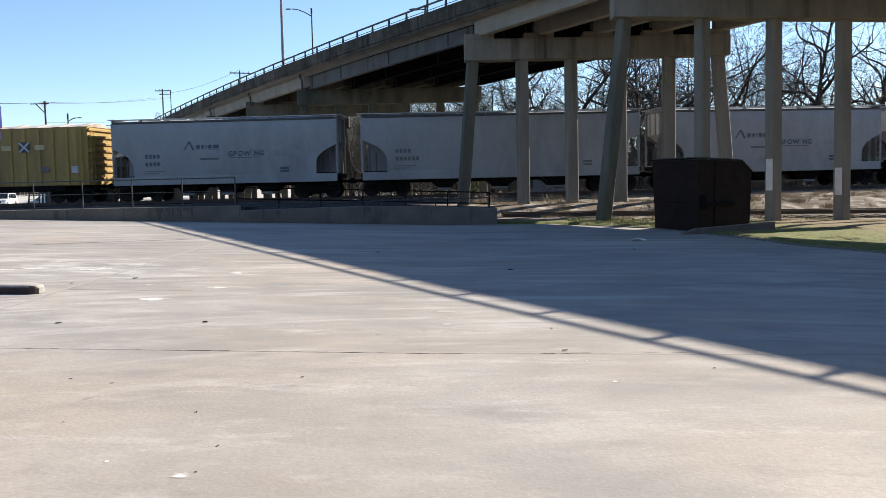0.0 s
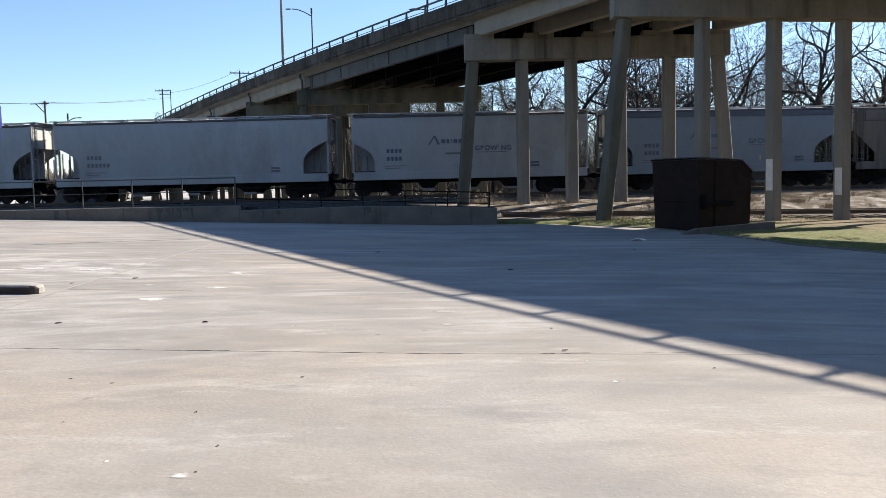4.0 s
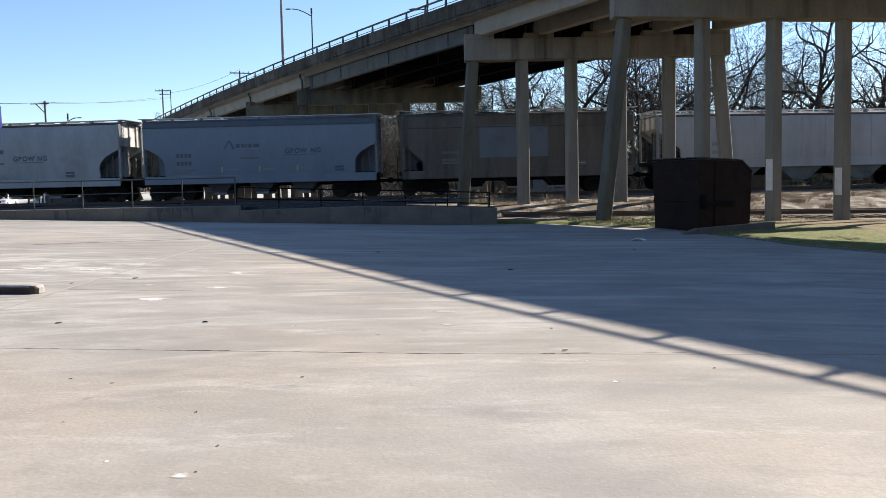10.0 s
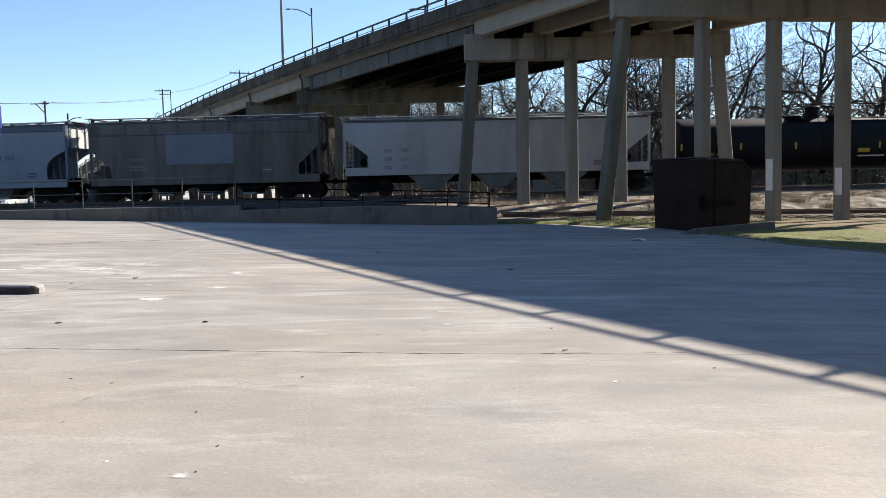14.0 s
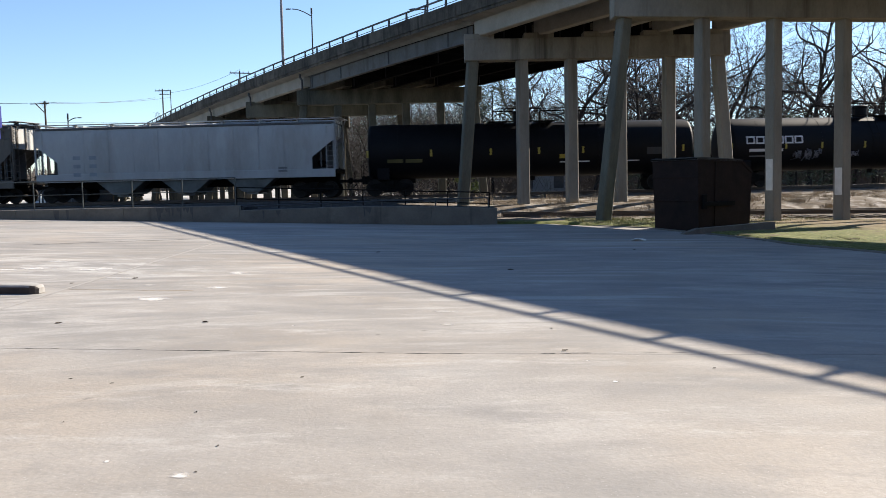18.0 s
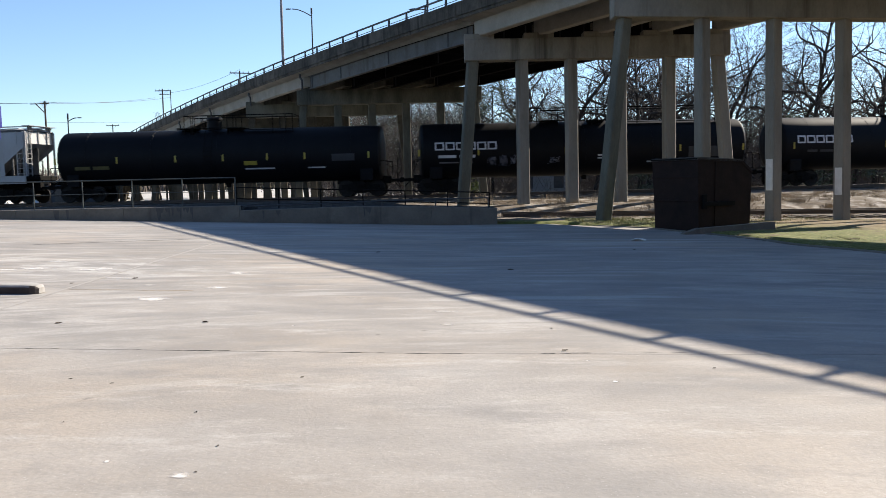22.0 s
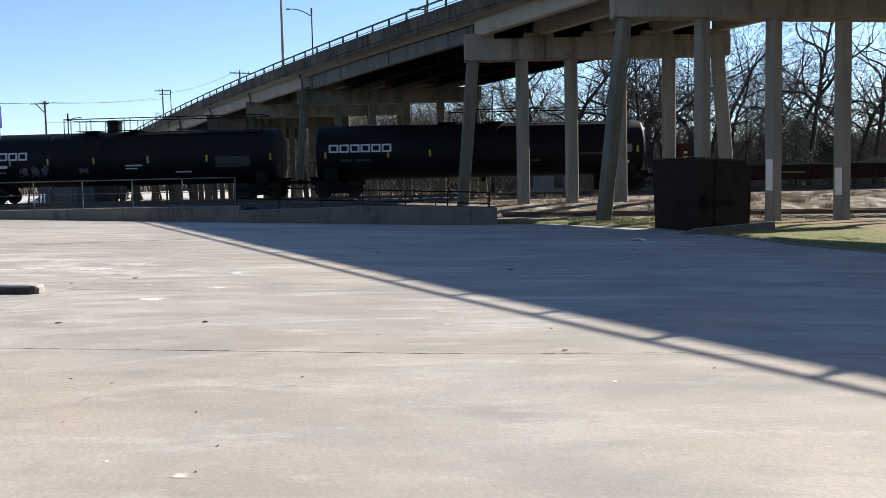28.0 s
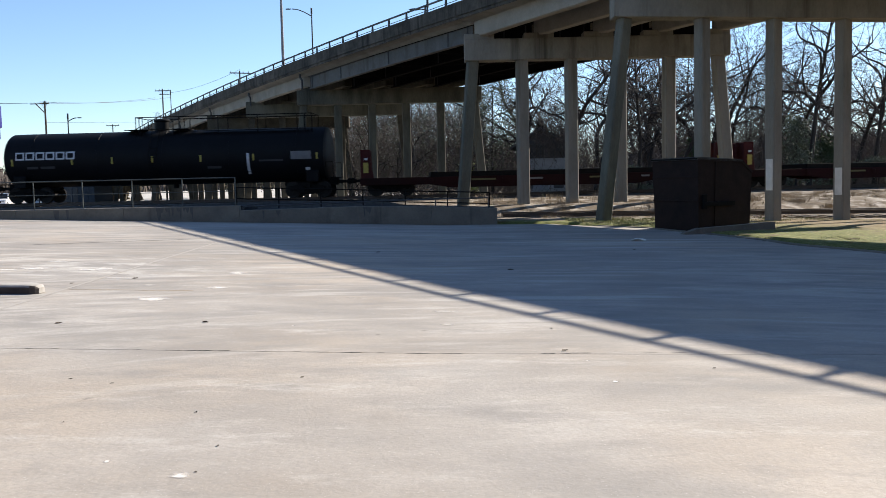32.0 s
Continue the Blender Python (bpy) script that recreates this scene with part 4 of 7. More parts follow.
def hopper(name, label, s0, s1, mat, look_=0, top=4.47, sill=1.34, bay=(1.2, 1.66, 0.56), gates=3, belly=False, band=False, hang=0.72):
    """Covered hopper: side sheets cut away at the end bays, sloping end sheets, roof with hatches and running boards, gates beneath.
    bay: width of the end bay at the sill, its height on the corner post, and the height of its straight part."""
    car, half = put_car(name, label, s0, s1)
    L = half - hang
    W = 1.52
    bw, bt, bs = bay
    arched = look_ in (1, 2, 5)
    # side sheets, slightly bowed
    for sgn, tag in ((-1, "near"), (1, "far")):
        s = Shape()
        zs = [sill, sill + 0.15, 1.9, 2.6, 3.3, 3.9, 4.2, top]
        bow = [0.0, 0.0, 0.03, 0.05, 0.05, 0.03, 0.0, -0.10]
        def inset(z):
            u = min(1.0, max(0.0, (z - sill - bs) / (bt - bs)))
            return bw * (1 - u ** (2.3 if arched else 1.0))
        zz = sorted(set([round(v, 3) for v in zs + [sill + bs + (bt - bs) * k / 6 for k in range(7)]]))
        n = 16
        for z in zz:
            b = np.interp(z, zs, bow)
            e = L - inset(z)
            for i in range(n + 1):
                x = -e + 2 * e * i / n
                s.v.append((x, sgn * (W + b), z))
        for j in range(len(zz) - 1):
            for i in range(n):
                q = (j * (n + 1) + i, j * (n + 1) + i + 1, (j + 1) * (n + 1) + i + 1, (j + 1) * (n + 1) + i)
                s.f.append(q if sgn < 0 else q[::-1])
        part("side_sheet", s, mat, car, smooth=True)
        part("side_sill", Shape().cbox(-L, L, sgn * W - 0.05, sgn * W + 0.03, sill - 0.44, sill + 0.03, 0.02), mat, car)
        # Dark chord paints the shadow that the running board throws on the roof edge.
        part("top_chord", Shape().cbox(-L, L, sgn * (W - 0.10) - 0.06, sgn * (W - 0.10) + 0.06, top - 0.05, top + 0.07, 0.02), M["end_dark"], car)
    # slope sheets, floor and ends
    for sgn in (-1, 1):
        s = Shape()
        e0, e1 = L - bw - 0.15, L - 0.05
        s.add([(sgn * (L - 2.9), -W + 0.04, sill - 0.1), (sgn * (L - 2.9), W - 0.04, sill - 0.1), (sgn * (L - 0.12), W - 0.04, sill + bt + 0.2),
               (sgn * (L - 0.12), -W + 0.04, sill + bt + 0.2)],
              [(0, 1, 2, 3)])
        part("slope_sheet", s, mat, car)
        a, b = sorted((sgn * (L - 0.15), sgn * (L - 0.10)))
        part("end_sheet", Shape().box(a, b, -W + 0.06, W - 0.06, sill + bt + 0.2, top), M["end_pale"], car)
        for y in (-0.9, 0.0, 0.9):
            a, b = sorted((sgn * (L - 0.10), sgn * (L - 0.03)))
            part("end_rib", Shape().box(a, b, y - 0.04, y + 0.04, sill + bt + 0.2, top), mat, car)
        for y in (-W + 0.06, W - 0.06):
            part("corner_post", Shape().cbox(sgn * L - 0.05, sgn * L + 0.05, y - 0.05, y + 0.05, sill - 0.15, top, 0.015), mat, car)
            for dx in (0.42, 0.80):
                part("bay_post", Shape().box(sgn * (L - dx) - 0.03, sgn * (L - dx) + 0.03, y - 0.03, y + 0.03, sill, sill + bt * (1 - dx / (bw + 0.6))), M["end_dark"], car)
        # Plate added to stop light showing through, so the end bay stays dark.
        pl = [(sgn * (L - 2.7), sill - 0.05), (sgn * (L - 0.25), sill - 0.05), (sgn * (L - 0.25), sill + bt), (sgn * (L - 0.5), sill + bt)]
        part("shear_plate", Shape().prism(pl if sgn < 0 else pl[::-1], 0.18, 0.22, "y"), mat if arched else M["end_dark"], car)
        part("end_platform", Shape().cbox(min(sgn * (L - 2.6), sgn * L), max(sgn * (L - 2.6), sgn * L), -W + 0.05, W - 0.05, sill - 0.16, sill - 0.02, 0.02), M["under"], car)
        part("ladder", ladder_shape(), mat, car, at=pose(sgn * (L + 0.06), -W + 0.35, sill, 0, 0, 90) @ Matrix.Diagonal((1, 1, (top - sill) / 3.12, 1)))
        arched or part("ladder", ladder_shape(), mat, car, at=pose(sgn * (L - 0.27), -W - 0.05, sill) @ Matrix.Diagonal((1, 1, (top - sill) / 3.12, 1)))
        part("end_sill", Shape().cbox(sgn * L - 0.1, sgn * L + 0.1, -W, W, sill - 0.25, sill, 0.02), M["under"], car)
        arched or part("brake_tank", Shape().tube((sgn * (L - 1.0), -0.5, sill + 0.35), (sgn * (L - 1.0), 0.5, sill + 0.35), 0.2, sides=12), M["under"], car)
    # roof
    s = Shape()
    n = 9
    for x in (-L, L):
        for k in range(n):
            a = -1 + 2 * k / (n - 1)
            s.v.append((x, a * (W - 0.08), top + 0.03 + 0.16 * (1 - a * a)))
    s.f = [(k, k + 1, n + k + 1, n + k) for k in range(n - 1)] + [tuple(range(n)), tuple(range(2 * n - 1, n - 1, -1))]
    s.f = [q[::-1] for q in s.f]
    part("roof", s, mat, car, smooth=True)
    rb = top + 0.27 if look_ in (3, 4) else top + 0.17
    out = 0.95 if look_ in (3, 4) else W - 0.27
    hatch = Shape().cbox(-0.62, 0.62, -0.28, 0.28, 0, 0.09, 0.03).mesh("hatch")
    k = int((2 * L - 1.5) // 1.55)
    for i in range(k):
        part("hatch", hatch, mat, car, at=pose((i - (k - 1) / 2) * 1.55, 0, top + 0.17))
    for y in (-out, out):
        part("running_board", Shape().box(-L - 0.1, L + 0.1, y - 0.22, y + 0.22, rb, rb + 0.04), M["galv"], car)
        for i in range(9):
            x = -L + 2 * L * i / 8
            part("board_bracket", Shape().box(x - 0.035, x + 0.035, y - 0.2, y + 0.2, top + 0.04, rb), M["end_dark"] if look_ == 3 else mat, car)
    for sgn in (-1, 1):
        part("end_board", Shape().box(sgn * (L + 0.05) - 0.25, sgn * (L + 0.05) + 0.25, -1.4, 1.4, rb + 0.03, rb + 0.06), M["galv"], car)
        for y in (-0.9, 0.9):
            part("bracket", Shape().beam((sgn * L, y, top - 0.3), (sgn * (L + 0.26), y, rb + 0.02), 0.03, 0.03), mat, car)
    # centre sill and gates
    part("centre_sill", Shape().cbox(-half + 0.7, half - 0.7, -0.2, 0.2, 0.72, sill + 0.1, 0.03), M["under"], car)
    span = 2 * (L - 3.0)
    for i in range(gates):
        x = -span / 2 + span * (i + 0.5) / gates
        w = span / gates / 2
        if belly:
            pr = [(-w + 0.03, sill + 0.05), (-w + 0.10, sill - 0.12), (-0.45, 0.40), (0.45, 0.40), (w - 0.10, sill - 0.12), (w - 0.03, sill + 0.05)]
            part("hopper_bay", Shape().prism([(x + a, b) for a, b in pr][::-1], -W + 0.12, W - 0.12, "y"), M["bay_grey"], car)
        else:
            for y in (-0.75, 0.75):
                sh = Shape()
                a, b = (-1.35, -0.1) if y < 0 else (0.1, 1.35)
                sh.add([(x - w + 0.1, a, sill), (x + w - 0.1, a, sill), (x + w - 0.1, b, sill), (x - w + 0.1, b, sill), (x - 0.3, y - 0.3, 0.36), (x + 0.3, y - 0.3, 0.36),
                        (x + 0.3, y + 0.3, 0.36), (x - 0.3, y + 0.3, 0.36)], [(0, 1, 5, 4), (1, 2, 6, 5), (2, 3, 7, 6), (3, 0, 4, 7), (4, 5, 6, 7)])
                part("hopper_bay", sh, M["under"] if look_ != 2 else M["end_dark"], car)
        part("gate", Shape().cbox(x - 0.36, x + 0.36, -1.1, 1.1, 0.26, 0.40, 0.02), M["gate"], car)
    running_gear(car, half, (-(half - 2.05), half - 2.05))
    # markings on both sides
    Y = -W - 0.056
    if look_ in (1, 2):
        x = -0.30 * L
        x += 0.66 if look_ == 1 else 1.0
        tx, dz = 0.055 * L + (-0.16 if look_ == 1 else 1.05), (-0.15 if look_ == 1 else -0.06)
        peak = [(-1.05, -0.16), (-0.98, -0.16), (-0.70, 0.24), (-0.53, -0.16), (-0.39, -0.16), (-0.64, 0.34), (-0.75, 0.34)]
        grp = part("emblem", Shape().add([(x + a_, Y, 3.0 + b_) for a_, b_ in peak], [(0, 1, 2, 6), (2, 3, 4, 5), (6, 2, 5)]), M["mark_blue"], car, "dark blue mark")
        for k, w in enumerate((0.23, 0.16, 0.08, 0.23, 0.34)):
            xx = x - 0.32 + (0, 0.31, 0.54, 0.69, 0.99)[k]
            part("emblem_bar", bar(xx, xx + w, 2.92, 3.13, Y), M["mark_blue"], grp)
            part("emblem_bar", bar(xx, xx + w, 2.84, 2.89, Y), M["mark_soft"], grp)
        lettering("GROW", 0.38, M["mark_blue"], car, tx + 0.05, Y - 0.002, 2.62 + dz, spread=1.10)
        lettering("NG", 0.38, M["mark_blue"], car, tx + 1.53, Y - 0.002, 2.62 + dz, spread=1.10)
        stem = [(1.36, 2.62), (1.41, 2.62), (1.41, 2.80), (1.36, 2.80), (1.31, 2.95), (1.47, 3.00)]
        part("sprout", Shape().add([(tx + a_, Y, b_ + dz) for a_, b_ in stem], [(0, 1, 2, 3), (3, 2, 5, 4)]), M["mark_soft"], car)
        part("small_print", bar(x - 0.1, x + 1.0, 2.28, 2.38, Y), M["mark_grey"], car)
        part("small_print", bar(tx + 0.1, tx + 1.9, 2.50 + dz, 2.54 + dz, Y), M["mark_grey"], car)
    xl = -L + (1.9 if look_ != 3 else 2.3)
    ink = M["mark_blue"] if look_ in (1, 2) else M["mark_grey"]
    if look_ in (1, 2, 5):
        for k in range(4):
            part("mark_bar", bar(xl + 0.23 * k, xl + 0.23 * k + 0.16, 2.42, 2.64, Y), ink, car)
        for k in range(4 if look_ != 5 else 6):
            part("number_bar", bar(xl + 0.23 * k, xl + 0.23 * k + 0.16, 1.98, 2.20, Y), ink, car)
        part("small_print", bar(xl - 0.1, xl + 1.1, 1.66, 1.70, Y), M["mark_grey"], car)
        part("small_print", bar(xl - 0.1, xl + 0.8, 1.54, 1.58, Y), M["mark_grey"], car)
    dp_x = L - (3.25 if look_ != 2 else 2.35)
    part("data_plate", bar(dp_x, dp_x + 0.5, 1.50, 1.78, Y), ink, car, "small dark data panel")
    part("data_line", bar(dp_x + 0.03, dp_x + 0.47, 1.63, 1.65, Y - 0.003), M["mark_white"], car)
    if look_ == 1:
        part("smudge", bar(L - 3.6, L - 2.0, 2.42, 2.74, Y + 0.001), M["scuff"], car)
        part("smudge", bar(-0.9, 0.3, 1.5, 1.72, Y + 0.001), M["scuff"], car)
    if look_ == 2:
        for x in (-0.42 * L + 0.6, -0.05 * L + 0.3, 0.32 * L):
            part("tie_mark", bar(x, x + 0.07, 1.55, 1.85, Y), M["tie_mark"], car)
            part("small_print", bar(x + 0.25, x + 0.95, 1.64, 1.74, Y), M["mark_soft"], car)
    if band:
        # The blue car's band is widened to take in the running board's shadow.
        z0, z1 = (top - 0.34, top - 0.05) if look_ == 2 else (top - 0.72, top - 0.66)
        part("band", Shape().cbox(-L, L, Y - 0.015, Y + 0.12, z0, z1, 0.01), M["mark_blue"] if look_ == 2 else M["end_dark"], car)
    if look_ == 3:
        part("patch_panel", bar(-0.33 * L, 0.26 * L, 2.05, 3.85, Y), M["shade_panel"], car, "faded pale blue rectangle")
        for dx, z, w in ((0, 2.30, 1.0), (0.0, 1.9, 1.1), (0.0, 1.72, 1.1)):
            part("number_bar", bar(xl + dx, xl + dx + w, z, z + 0.14, Y), M["mark_grey"], car)
        for x in np.linspace(-L + 0.6, L - 0.6, 9):
            part("roof_tab", Shape().cbox(x - 0.03, x + 0.03, Y - 0.01, Y + 0.05, top - 0.66, top - 0.1, 0.01), mat, car)
    if look_ == 4:
        for i in range(3):
            for j in range(2):
                xx = -L + 2.25 + 0.95 * j
                part("number_bar", bar(xx, xx + 0.42, 2.45 - 0.48 * i, 2.66 - 0.48 * i, Y), M["mark_soft"], car)
        for x in np.linspace(-L + 2.9, L - 2.9, 9):
            part("side_seam", Shape().cbox(x - 0.012, x + 0.012, Y - 0.004, Y + 0.03, sill + 0.05, top - 0.1, 0.003), mat, car)
    return car


M["scuff"] = surface("scuffed_paint", (0.24, 0.245, 0.25), (0.31, 0.32, 0.33), 3, 0.8, bump=0)
M["tie_mark"] = surface("ochre_mark", (0.40, 0.34, 0.16), (0.50, 0.43, 0.22), 3, 0.6, bump=0)


def boxcar(s0, s1):
    car, half = put_car("boxcar", "faded yellow ribbed boxcar with a rusty roof", s0, s1)
    L, W, z0, z1 = half - 0.62, 1.50, 1.0, 4.35
    part("body", Shape().cbox(-L, L, -W, W, z0, z1, 0.03), M["yellow_car"], car)
    rib = Shape().cbox(-0.06, 0.06, -0.07, 0.0, z0 + 0.05, z1 - 0.12, 0.02).mesh("side_rib")
    for i in range(19):
        x = -L + 0.35 + (2 * L - 0.7) * i / 18
        if abs(x) > 1.6:
            part("side_rib", rib, M["yellow_car"], car, at=pose(x, -W, 0))
            part("side_rib", rib, M["yellow_car"], car, at=pose(x, W, 0, 0, 0, 180))
    door = part("door", Shape().cbox(-1.5, 1.5, -W - 0.09, -W - 0.02, z0 + 0.1, z1 - 0.15, 0.02), M["yellow_car"], car)
    for x in (-0.7, 0.0, 0.7):
        part("door_rib", Shape().cbox(x - 0.04, x + 0.04, -W - 0.13, -W - 0.085, z0 + 0.2, z1 - 0.25, 0.01), M["yellow_car"], door)
    s = Shape().prism([(-W - 0.02, z1), (0, z1 + 0.24), (W + 0.02, z1)], -L - 0.03, L + 0.03, "x")
    part("roof", s, M["roof_rust"], car)
    for i in range(12):
        x = -L + 0.5 + (2 * L - 1) * i / 11
        part("roof_rib", Shape().prism([(-W - 0.03, z1 + 0.02), (0, z1 + 0.30), (W + 0.03, z1 + 0.02), (0, z1 + 0.2)], x - 0.18, x + 0.18, "x"), M["roof_rust"], car)
    for sgn in (-1, 1):
        for k in range(8):
            z = z0 + 0.3 + 0.4 * k
            part("end_rib", Shape().cbox(min(sgn * L, sgn * (L + 0.09)), max(sgn * L, sgn * (L + 0.09)), -W + 0.08, W - 0.08, z, z + 0.17, 0.03), M["yellow_car"], car)
        part("ladder", ladder_shape(), M["yellow_car"], car, at=pose(sgn * (L + 0.13), -W + 0.35, z0, 0, 0, 90))
        part("ladder", ladder_shape(), M["yellow_car"], car, at=pose(sgn * (L - 0.4), -W - 0.09, z0))
    part("sill", Shape().cbox(-L + 1.5, L - 1.5, -W + 0.02, -W + 0.12, 0.66, z0 + 0.05, 0.02), M["under"], car)
    part("underframe", Shape().cbox(-L + 0.2, L - 0.2, -0.5, 0.5, 0.7, z0 + 0.05, 0.03), M["under"], car)
    Y = -W - 0.078
    x = L - 3.85
    part("square_mark", bar(x - 0.32, x + 0.32, 2.95, 3.55, Y), M["end_dark"], car)
    s = Shape().beam((x - 0.3, Y - 0.008, 2.98), (x + 0.3, Y - 0.008, 3.52), 0.012, 0.1, (0, 0, 1)).beam((x - 0.3, Y - 0.012, 3.52), (x + 0.3, Y - 0.012, 2.98), 0.012, 0.1, (0, 0, 1))
    part("cross_mark", s, M["mark_white"], car, "white diagonal cross")
    for dx in (-1.1, 0.95):
        part("faint_print", bar(x + dx - 0.3, x + dx + 0.3, 3.08, 3.36, Y), M["tie_mark"], car)
    part("placard", bar(L - 1.0, L - 0.55, 1.72, 2.1, Y), M["mark_white"], car)
    part("yellow_patch", bar(L - 1.0, L - 0.45, 1.35, 1.55, Y), M["yellow"], car)
    part("placard", bar(L - 2.9, L - 2.4, 1.8, 2.1, Y), M["mark_grey"], car)
    running_gear(car, half, (-(half - 2.1), half - 2.1))


def tank_car(label, s0, s1, marks):
    """Black pressure tank car: long shell with domed heads, top housing with platform and rails, stub sills."""
    car, half = put_car("tank_car", label, s0, s1)
    L, R, zc = half - 0.64, 1.58, 2.50
    cap = [(-L + 0.44, 0.0), (-L + 0.445, 0.40), (-L + 0.455, 0.80), (-L + 0.475, 1.10), (-L + 0.50, 1.30), (-L + 0.53, 1.43), (-L + 0.57, 1.51), (-L + 0.64, 1.56), (-L + 0.80, R)]
    prof = cap[7:]
    n = 10
    prof += [(-L + 0.8 + (2 * L - 1.6) * i / n, R) for i in range(1, n)]
    prof += [(-a, r) for a, r in prof[1::-1]]
    s = Shape().spin(prof, 40, "x").shift(pose(0, 0, zc))
    part("tank_shell", s, M["black"], car, smooth=True)
    for sgn in (-1, 1):
        s = Shape().spin([(a * -sgn, r) for a, r in cap[:8]], 40, "x").shift(pose(0, 0, zc))
        # Right heads get a paler copy of the black: sunlight put into the colour.
        part("tank_head", s, M["head"] if sgn > 0 else M["black"], car, "dark domed tank head, paler for the sun on it" if sgn > 0 else "", smooth=True)
    for x in np.linspace(-L + 2.2, L - 2.2, 5):
        part("weld_ring", Shape().spin([(x - 0.02, R), (x - 0.015, R + 0.007), (x + 0.015, R + 0.007), (x + 0.02, R)], 40, "x").shift(pose(0, 0, zc)), M["black"], car, smooth=True)
    # housing, platform and rails on top
    hx, r0, r1 = -0.5, marks["rails"][0], marks["rails"][1]
    zt = zc + R
    part("housing", Shape().spin([(-0.05, 0.42), (0.50, 0.42), (0.55, 0.46), (0.63, 0.46), (0.68, 0.40), (0.70, 0.0)], 20, "z").shift(pose(hx, 0, zt)), M["black"], car, smooth=True)
    part("platform", Shape().box(hx - 1.9, hx + 1.9, -0.95, -0.65, zt + 0.02, zt + 0.05).box(hx - 1.9, hx + 1.9, 0.65, 0.95, zt + 0.02, zt + 0.05)
         .box(hx - 1.9, hx - 0.8, -0.65, 0.65, zt + 0.02, zt + 0.05).box(hx + 0.8, hx + 1.9, -0.65, 0.65, zt + 0.02, zt + 0.05), M["under"], car)
    for y in (-0.95, 0.95):
        part("platform_rail", Shape().tube((r0, y, zt + 0.74), (r1, y, zt + 0.74), 0.028, sides=6), M["under"], car)
        stops = [r0, r0 + 0.4, r1 - 0.4, r1, hx - 1.0, hx + 1.0, hx + 1.35]
        stops += [hx + 1.35 + 2.3 * k for k in range(1, 4) if hx + 1.35 + 2.3 * k < r1 - 0.8]
        for x in stops:
            part("rail_post", Shape().tube((x, y, zt - 0.35), (x, y, zt + 0.74), 0.026, sides=6), M["under"], car)
    for x in (r0, r1):
        part("platform_rail", Shape().tube((x, -0.95, zt + 0.74), (x, 0.95, zt + 0.74), 0.028, sides=6), M["under"], car)
    part("walkway", Shape().box(hx + 1.9, max(r1, hx + 2.0), -0.95, -0.70, zt - 0.12, zt - 0.09), M["under"], car)
    s = Shape()
    for x in (-0.22, 0.22):
        s.tube((hx + x, -R - 0.10, zc - 0.9), (hx + x, -R - 0.10, zc + 0.4), 0.018, sides=6)
        s.tube((hx + x, -R - 0.10, zc + 0.4), (hx + x, -0.95, zt + 0.05), 0.018, sides=6)
    for k in range(6):
        z = zc - 0.8 + 0.26 * k
        s.tube((hx - 0.22, -R - 0.10, z), (hx + 0.22, -R - 0.10, z), 0.014, sides=6)
    part("side_ladder", s, M["under"], car)
    # stub sills and saddles
    for sgn in (-1, 1):
        a, b = sorted((sgn * (L - 3.2), sgn * (half - 0.7)))
        part("stub_sill", Shape().cbox(a, b, -0.22, 0.22, 0.70, 1.16, 0.03), M["under"], car)
        x = sgn * (L - 1.35)
        s = Shape()
        s.prism([(-1.3, 0.92), (1.3, 0.92), (1.35, 1.5), (1.2, 1.72), (0.8, 1.32), (0, 1.12), (-0.8, 1.32), (-1.2, 1.72), (-1.35, 1.5)], x - 0.35, x + 0.35, "x")
        part("saddle", s, M["black"], car)
        a, b = sorted((sgn * (L - 0.1), sgn * (half - 0.72)))
        part("end_platform", Shape().cbox(a, b, -1.45, 1.45, 1.10, 1.16, 0.01), M["under"], car)
        for y in (-1.42, 1.42):
            part("handrail", Shape().tube((sgn * (half - 0.76), y, 1.14), (sgn * (half - 0.76), y, 2.0), 0.02, sides=6).tube((sgn * (half - 0.76), y, 2.0), (sgn * (L - 0.55), y, 2.0), 0.02, sides=6)
                 .tube((sgn * (L - 0.55), y, 2.0), (sgn * (L - 0.55), y * 0.95, 1.7), 0.02, sides=6), M["under"], car)
        part("step", Shape().tube((sgn * (half - 0.9), -1.45, 1.12), (sgn * (half - 0.9), -1.45, 0.42), 0.018, sides=6).tube((sgn * (half - 1.35), -1.45, 1.12), (sgn * (half - 1.35), -1.45, 0.42), 0.018, sides=6)
             .tube((sgn * (half - 0.9), -1.45, 0.42), (sgn * (half - 1.35), -1.45, 0.42), 0.018, sides=6), M["under"], car)
    part("drain_valve", Shape().tube((0.2, 0, zc - R - 0.22), (0.2, 0, zc - R + 0.05), 0.16, sides=10), M["under"], car)

    def on_shell(z):
        return -math.sqrt(max(0.0, R * R - (z - zc) ** 2)) - 0.012

    def stick(name, x0, x1, z0, z1, mat, label_=""):
        """A patch that follows the curve of the shell."""
        s = Shape()
        n = 4
        for i in range(n + 1):
            z = z0 + (z1 - z0) * i / n
            s.v += [(x0, on_shell(z), z), (x1, on_shell(z), z)]
        s.f = [(2 * i, 2 * i + 1, 2 * i + 3, 2 * i + 2) for i in range(n)]
        return part(name, s, mat, car, label_)

    for x in marks["yellow"]:
        stick("reflector", x - 0.055, x + 0.055, 2.18, 2.56, M["yellow"], "upright yellow reflector")
    if marks.get("logo"):
        # six plain slotted blocks stand for the word mark
        for k in range(6):
            x, z0, z1, w, t = -L + 1.30 + 0.60 * k, 2.50, 2.95, 0.52, 0.085
            stick("word_mark", x, x + w, z1 - t, z1, M["mark_white"])
            stick("word_mark", x + t, x + w - t, z0, z0 + t, M["mark_white"])
